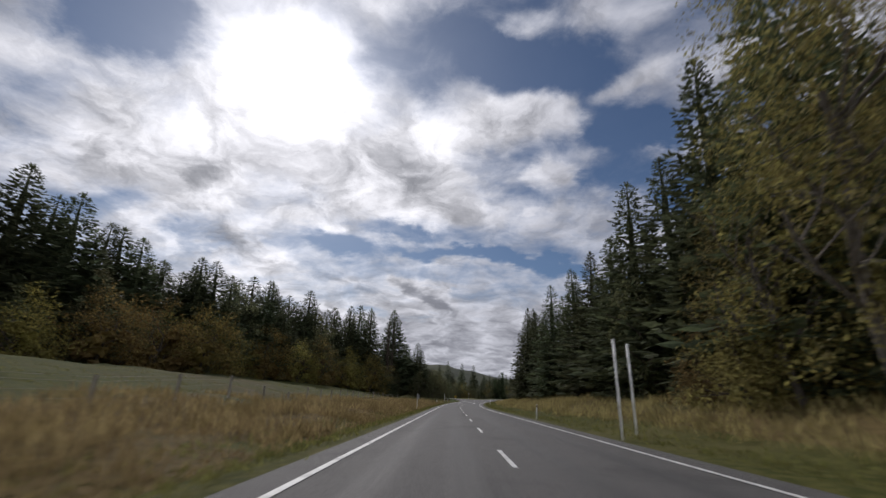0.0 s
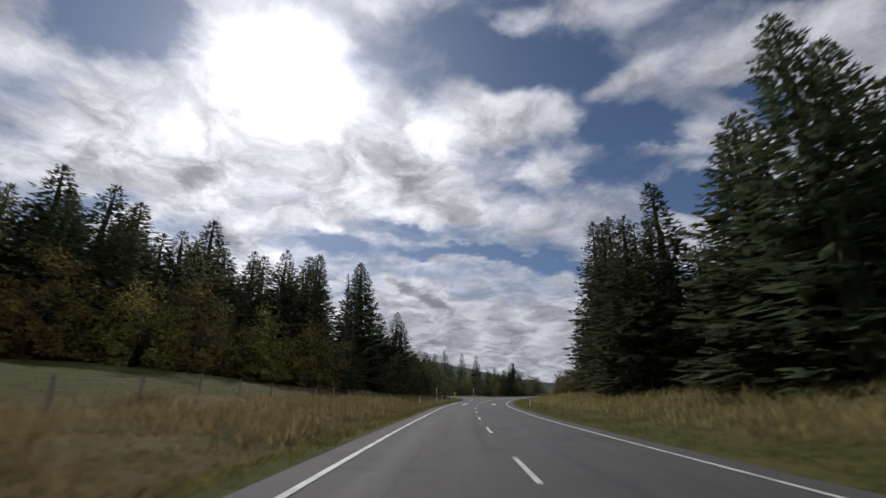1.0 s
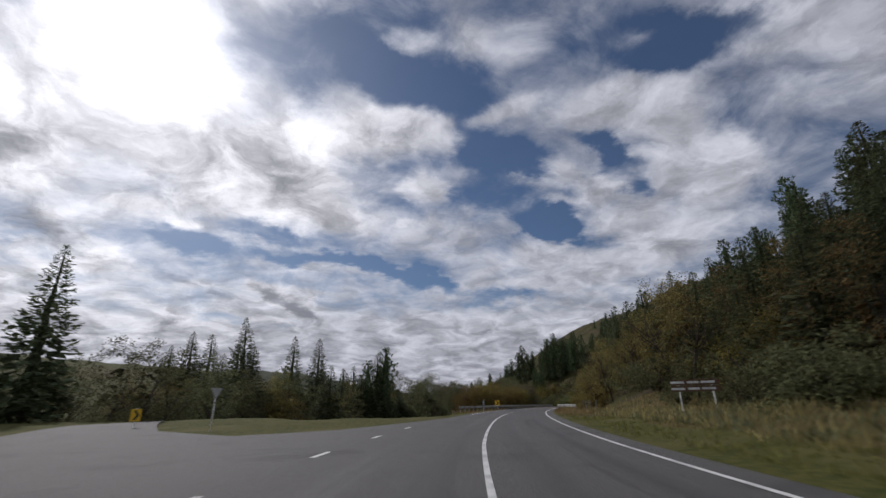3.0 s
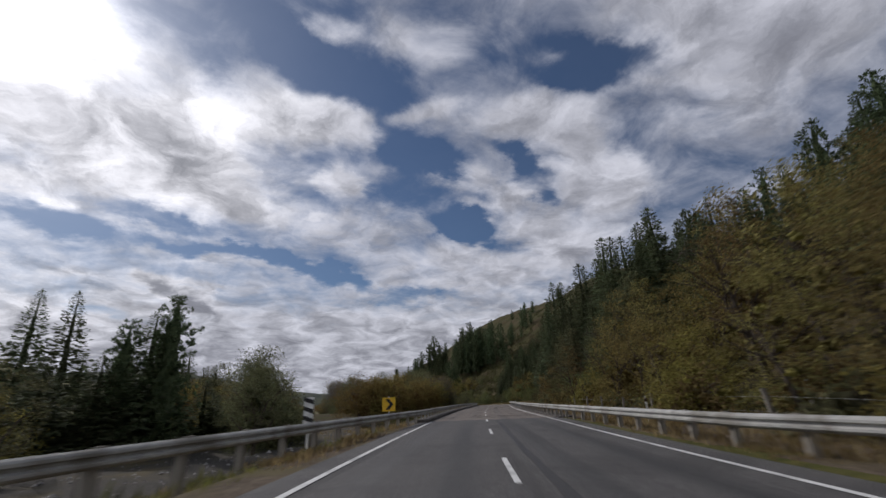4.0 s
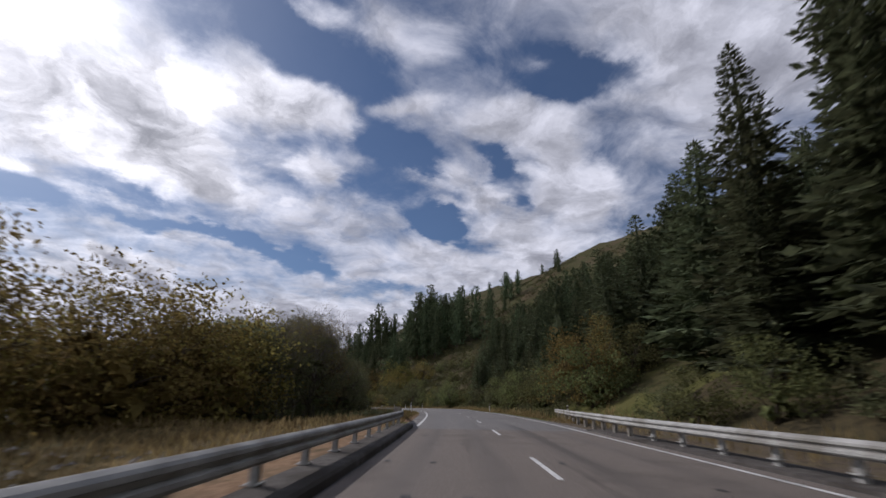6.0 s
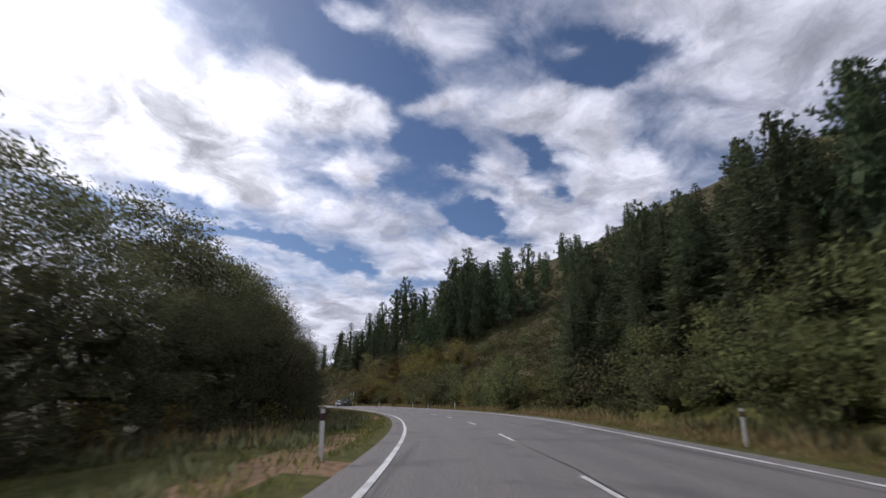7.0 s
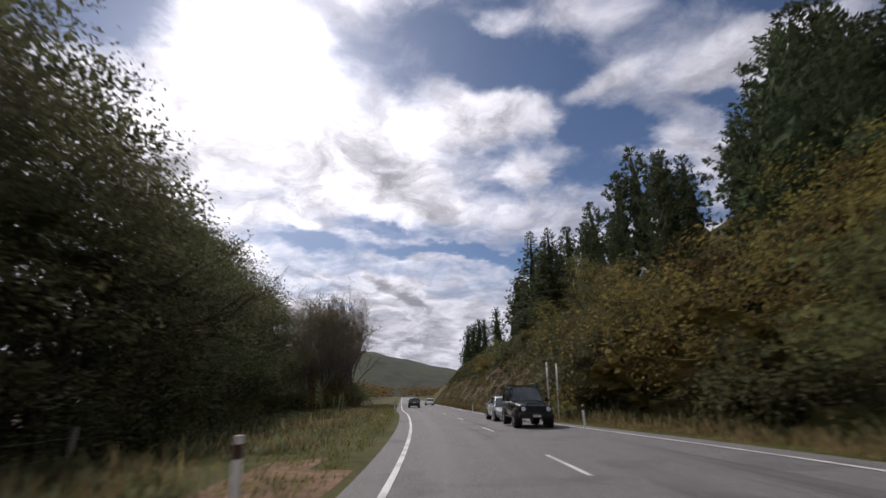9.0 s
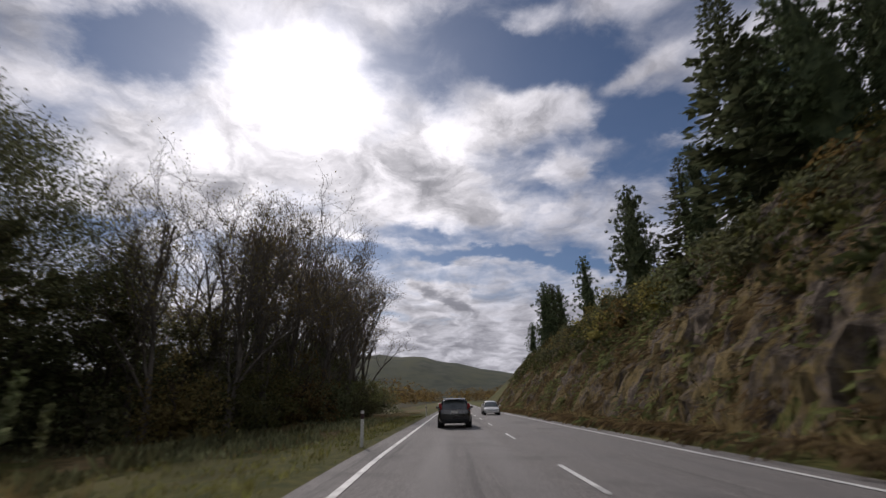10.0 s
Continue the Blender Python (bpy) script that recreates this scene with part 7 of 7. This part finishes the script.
        for yy in ((-0.60 if hatch else -0.68) * L, 0.62 * L):
            bm = bmesh.new()
            bmesh.ops.create_cone(bm, cap_ends=True, segments=28, radius1=0.36, radius2=0.36, depth=0.30, matrix=pose(side * (w - 0.135), yy, 0.32, 0, 90, 0))
            part("wheel_arch", bm_mesh("wheel_arch", bm, M["trim"]), root, "dark wheel arch")
            wheel(root, side * (w - 0.075), yy, 0.31, side)
        # lamps
        bm = bmesh.new()
        if hatch:
            box(bm, (0.14, 0.12, 0.42), (side * w * 0.84, -L + 0.16, belt * 1.10), (14, 0, side * 6), bevel=0.03)
        else:
            box(bm, (0.36, 0.10, 0.16), (side * w * 0.66, -L + 0.03, belt * 0.90), bevel=0.03)
        part("tail_lamp", bm_mesh("tail_lamp", bm, M["lamp_red"]), root, "red tail lamp")
        bm = bmesh.new()
        box(bm, (0.34, 0.20, 0.13), (side * w * 0.62, L * 0.945, belt * 0.64), (-18, 0, -side * 16), bevel=0.03)
        part("head_lamp", bm_mesh("head_lamp", bm, M["lamp_clear"]), root, "clear head lamp")
    for y, zc in ((-L - 0.012, belt * (0.86 if hatch else 0.66)), (L + 0.004, 0.36)):
        bm = bmesh.new()
        box(bm, (0.36, 0.012, 0.12), (0, y, zc))
        part("plate", bm_mesh("plate", bm, M["plate"]), root, "plain number plate")
    for y in (-L, L - 0.03):
        bm = bmesh.new()
        box(bm, (width * 0.80, 0.10, 0.20), (0, y, 0.40), bevel=0.04)
        part("bumper", bm_mesh("bumper", bm, body_mat if y > 0 or not hatch else M["trim"]), root)
    bm = bmesh.new()
    box(bm, (width * 0.42, 0.03, 0.09), (0, L - 0.005, belt * 0.56), bevel=0.01)
    part("grille", bm_mesh("grille", bm, M["trim"]), root, "black grille")
    if hatch:
        bm = bmesh.new()
        box(bm, (width * 0.66, 0.22, 0.04), (0, -L + 0.36, tall - 0.04), (8, 0, 0), bevel=0.015)
        part("spoiler", bm_mesh("spoiler", bm, roof_mat), root)
        bm = bmesh.new()
        box(bm, (0.42, 0.015, 0.015), (0.05, -L + 0.20, belt * 1.16), (-20, 12, 0))
        part("rear_wiper", bm_mesh("rear_wiper", bm, M["trim"]), root)
    x, y = along(s, lat)
    root.matrix_basis = pose(float(x), float(y), float(rise(s)) + float(banked(s, lat)) + 0.01, 0, 0, heading(s) + (0 if facing > 0 else 180))
    return root


def off_roader(name, label, body_mat, s, lat, facing):
    """A boxy off-road vehicle with a roof rack. y ahead, x right, z up."""
    root = tagged(new(name), label, "car")
    w, L = 0.88, 2.1

    def ring(y, low, top, hw, tuck=0.96):
        half = [(0.0, low), (hw * 0.92, low), (hw, low + 0.10), (hw, (low + top) * 0.55), (hw * tuck, top - 0.05), (hw * tuck * 0.92, top), (0.0, top + 0.02)]
        return [(x, y, z) for x, z in half] + [(-x, y, z) for x, z in reversed(half[1:-1])]

    rounded("body", *loft([ring(-L, 0.62, 1.12, w * 0.95), ring(-L + 0.08, 0.50, 1.20, w), ring(0.5, 0.48, 1.20, w), ring(0.72, 0.48, 1.16, w * 0.97), ring(L - 0.12, 0.50, 1.08, w * 0.90), ring(L, 0.60, 1.00, w * 0.86)]), body_mat, root, 0.04)
    rounded("glasshouse", *loft([ring(-L + 0.05, 1.14, 1.22, w * 0.93), ring(-L + 0.14, 1.14, 1.84, w * 0.84, 0.94), ring(0.10, 1.14, 1.88, w * 0.84, 0.94), ring(0.52, 1.12, 1.26, w * 0.90)]), M["glass"], root, 0.02, "dark car windows")
    rounded("roof", *loft([ring(-L + 0.12, 1.82, 1.88, w * 0.80), ring(0.12, 1.82, 1.90, w * 0.80)]), body_mat, root, 0.02)
    for side in (-1, 1):
        for y0, z0, y1, z1 in ((-L + 0.06, 1.18, -L + 0.15, 1.86), (-1.0, 1.18, -1.0, 1.86), (-0.28, 1.18, -0.26, 1.86), (0.50, 1.20, 0.14, 1.86)):
            v, f = tube([Vector((side * w * 0.915, y0, z0)), Vector((side * w * 0.815, y1, z1))], [0.045, 0.04], 6)
            part("pillar", mesh("pillar", v, f, body_mat, True), root)
        bm = bmesh.new()
        box(bm, (0.16, 0.09, 0.20), (side * (w + 0.11), 0.48, 1.30), bevel=0.03)
        part("mirror", bm_mesh("mirror", bm, M["trim"]), root)
        bm = bmesh.new()
        box(bm, (0.10, 2.0, 0.05), (side * (w + 0.02), -0.1, 0.47), bevel=0.015)
        part("side_step", bm_mesh("side_step", bm, M["trim"]), root)
        bm = bmesh.new()
        bmesh.ops.create_cone(bm, cap_ends=True, segments=20, radius1=0.105, radius2=0.10, depth=0.06, matrix=pose(side * 0.60, L + 0.0, 0.88, 90, 0, 0))
        part("head_lamp", bm_mesh("head_lamp", bm, M["lamp_clear"]), root, "round clear head lamp")
        bm = bmesh.new()
        box(bm, (0.12, 0.05, 0.24), (side * 0.76, -L, 0.95), bevel=0.02)
        part("tail_lamp", bm_mesh("tail_lamp", bm, M["lamp_red"]), root, "red tail lamp")
        for yy in (-1.25, 1.35):
            bm = bmesh.new()
            bmesh.ops.create_cone(bm, cap_ends=True, segments=24, radius1=0.46, radius2=0.44, depth=0.34, matrix=pose(side * (w - 0.12), yy, 0.46, 0, 90, 0))
            part("wheel_arch", bm_mesh("wheel_arch", bm, M["trim"]), root, "black flared wheel arch")
            wheel(root, side * (w - 0.02), yy, 0.39, side)
    for name2, size, at, mat in [("grille", (0.86, 0.05, 0.26), (0, L + 0.0, 0.88), M["trim"]), ("bumper", (1.66, 0.16, 0.20), (0, L + 0.08, 0.58), M["trim"]), ("bumper", (1.60, 0.14, 0.18), (0, -L - 0.05, 0.58), M["trim"]),
                                 ("plate", (0.36, 0.012, 0.12), (0, L + 0.168, 0.58), M["plate"])]:
        bm = bmesh.new()
        box(bm, size, at, bevel=0.0 if name2 == "plate" else 0.03)
        part(name2, bm_mesh(name2, bm, mat), root)
    v, f = joined([tube([Vector((x, L + 0.17, 0.62)), Vector((x, L + 0.17, 1.12))], [0.03, 0.03], 8) for x in (-0.42, 0.42)] + [tube([Vector((-0.46, L + 0.17, 1.12)), Vector((0.46, L + 0.17, 1.12))], [0.03, 0.03], 8)])
    part("bull_bar", mesh("bull_bar", v, f, M["trim"], True), root, "black tubular bull bar")
    pieces = [tube([Vector((x, -L + 0.25, z)), Vector((x, 0.0, z))], [0.02, 0.02], 6) for x in (-0.66, 0.66) for z in (1.98, 2.10)]
    pieces += [tube([Vector((-0.66, y, 1.98)), Vector((0.66, y, 1.98))], [0.018, 0.018], 6) for y in np.linspace(-L + 0.25, 0.0, 7)]
    pieces += [tube([Vector((x, y, 1.86)), Vector((x, y, 2.10))], [0.016, 0.016], 6) for x in (-0.66, 0.66) for y in (-L + 0.25, -0.9, 0.0)]
    part("roof_rack", mesh("roof_rack", *joined(pieces), M["trim"], True), root, "black tubular roof rack")
    x, y = along(s, lat)
    root.matrix_basis = pose(float(x), float(y), float(rise(s)) + float(banked(s, lat)) + 0.01, 0, 0, heading(s) + (0 if facing > 0 else 180))
    return root


black_paint = paint("black_paint", (0.005, 0.005, 0.006), (0.009, 0.009, 0.010))
silver_paint = paint("silver_paint", (0.44, 0.47, 0.46), (0.52, 0.55, 0.54))
white_paint = paint("white_paint", (0.68, 0.68, 0.66), (0.76, 0.76, 0.75))
car("hatchback_car", "black five-door hatchback seen from behind in its lane", black_paint, black_paint, 4.3, 1.78, 1.50, True, 577, 0.0, 1)
car("sedan_car", "silver four-door sedan in the oncoming lane", silver_paint, silver_paint, 4.5, 1.74, 1.50, False, 532.5, 5.0, -1)
car("sedan_car", "white four-door sedan in the oncoming lane", white_paint, white_paint, 4.5, 1.72, 1.40, False, 601, 3.9, -1)
off_roader("off_road_car", "dark green off-road vehicle with a roof rack in the oncoming lane", paint("dark_green_paint", (0.010, 0.013, 0.010), (0.018, 0.022, 0.017)), 525.2, 4.75, -1)

# ---- the drawing scale of the whole plan ----
for ob in list(scene.objects):
    if ob.parent is None and ob.type in ("MESH", "EMPTY"):
        ob.matrix_basis = Matrix.Scale(SHRINK, 4) @ ob.matrix_basis
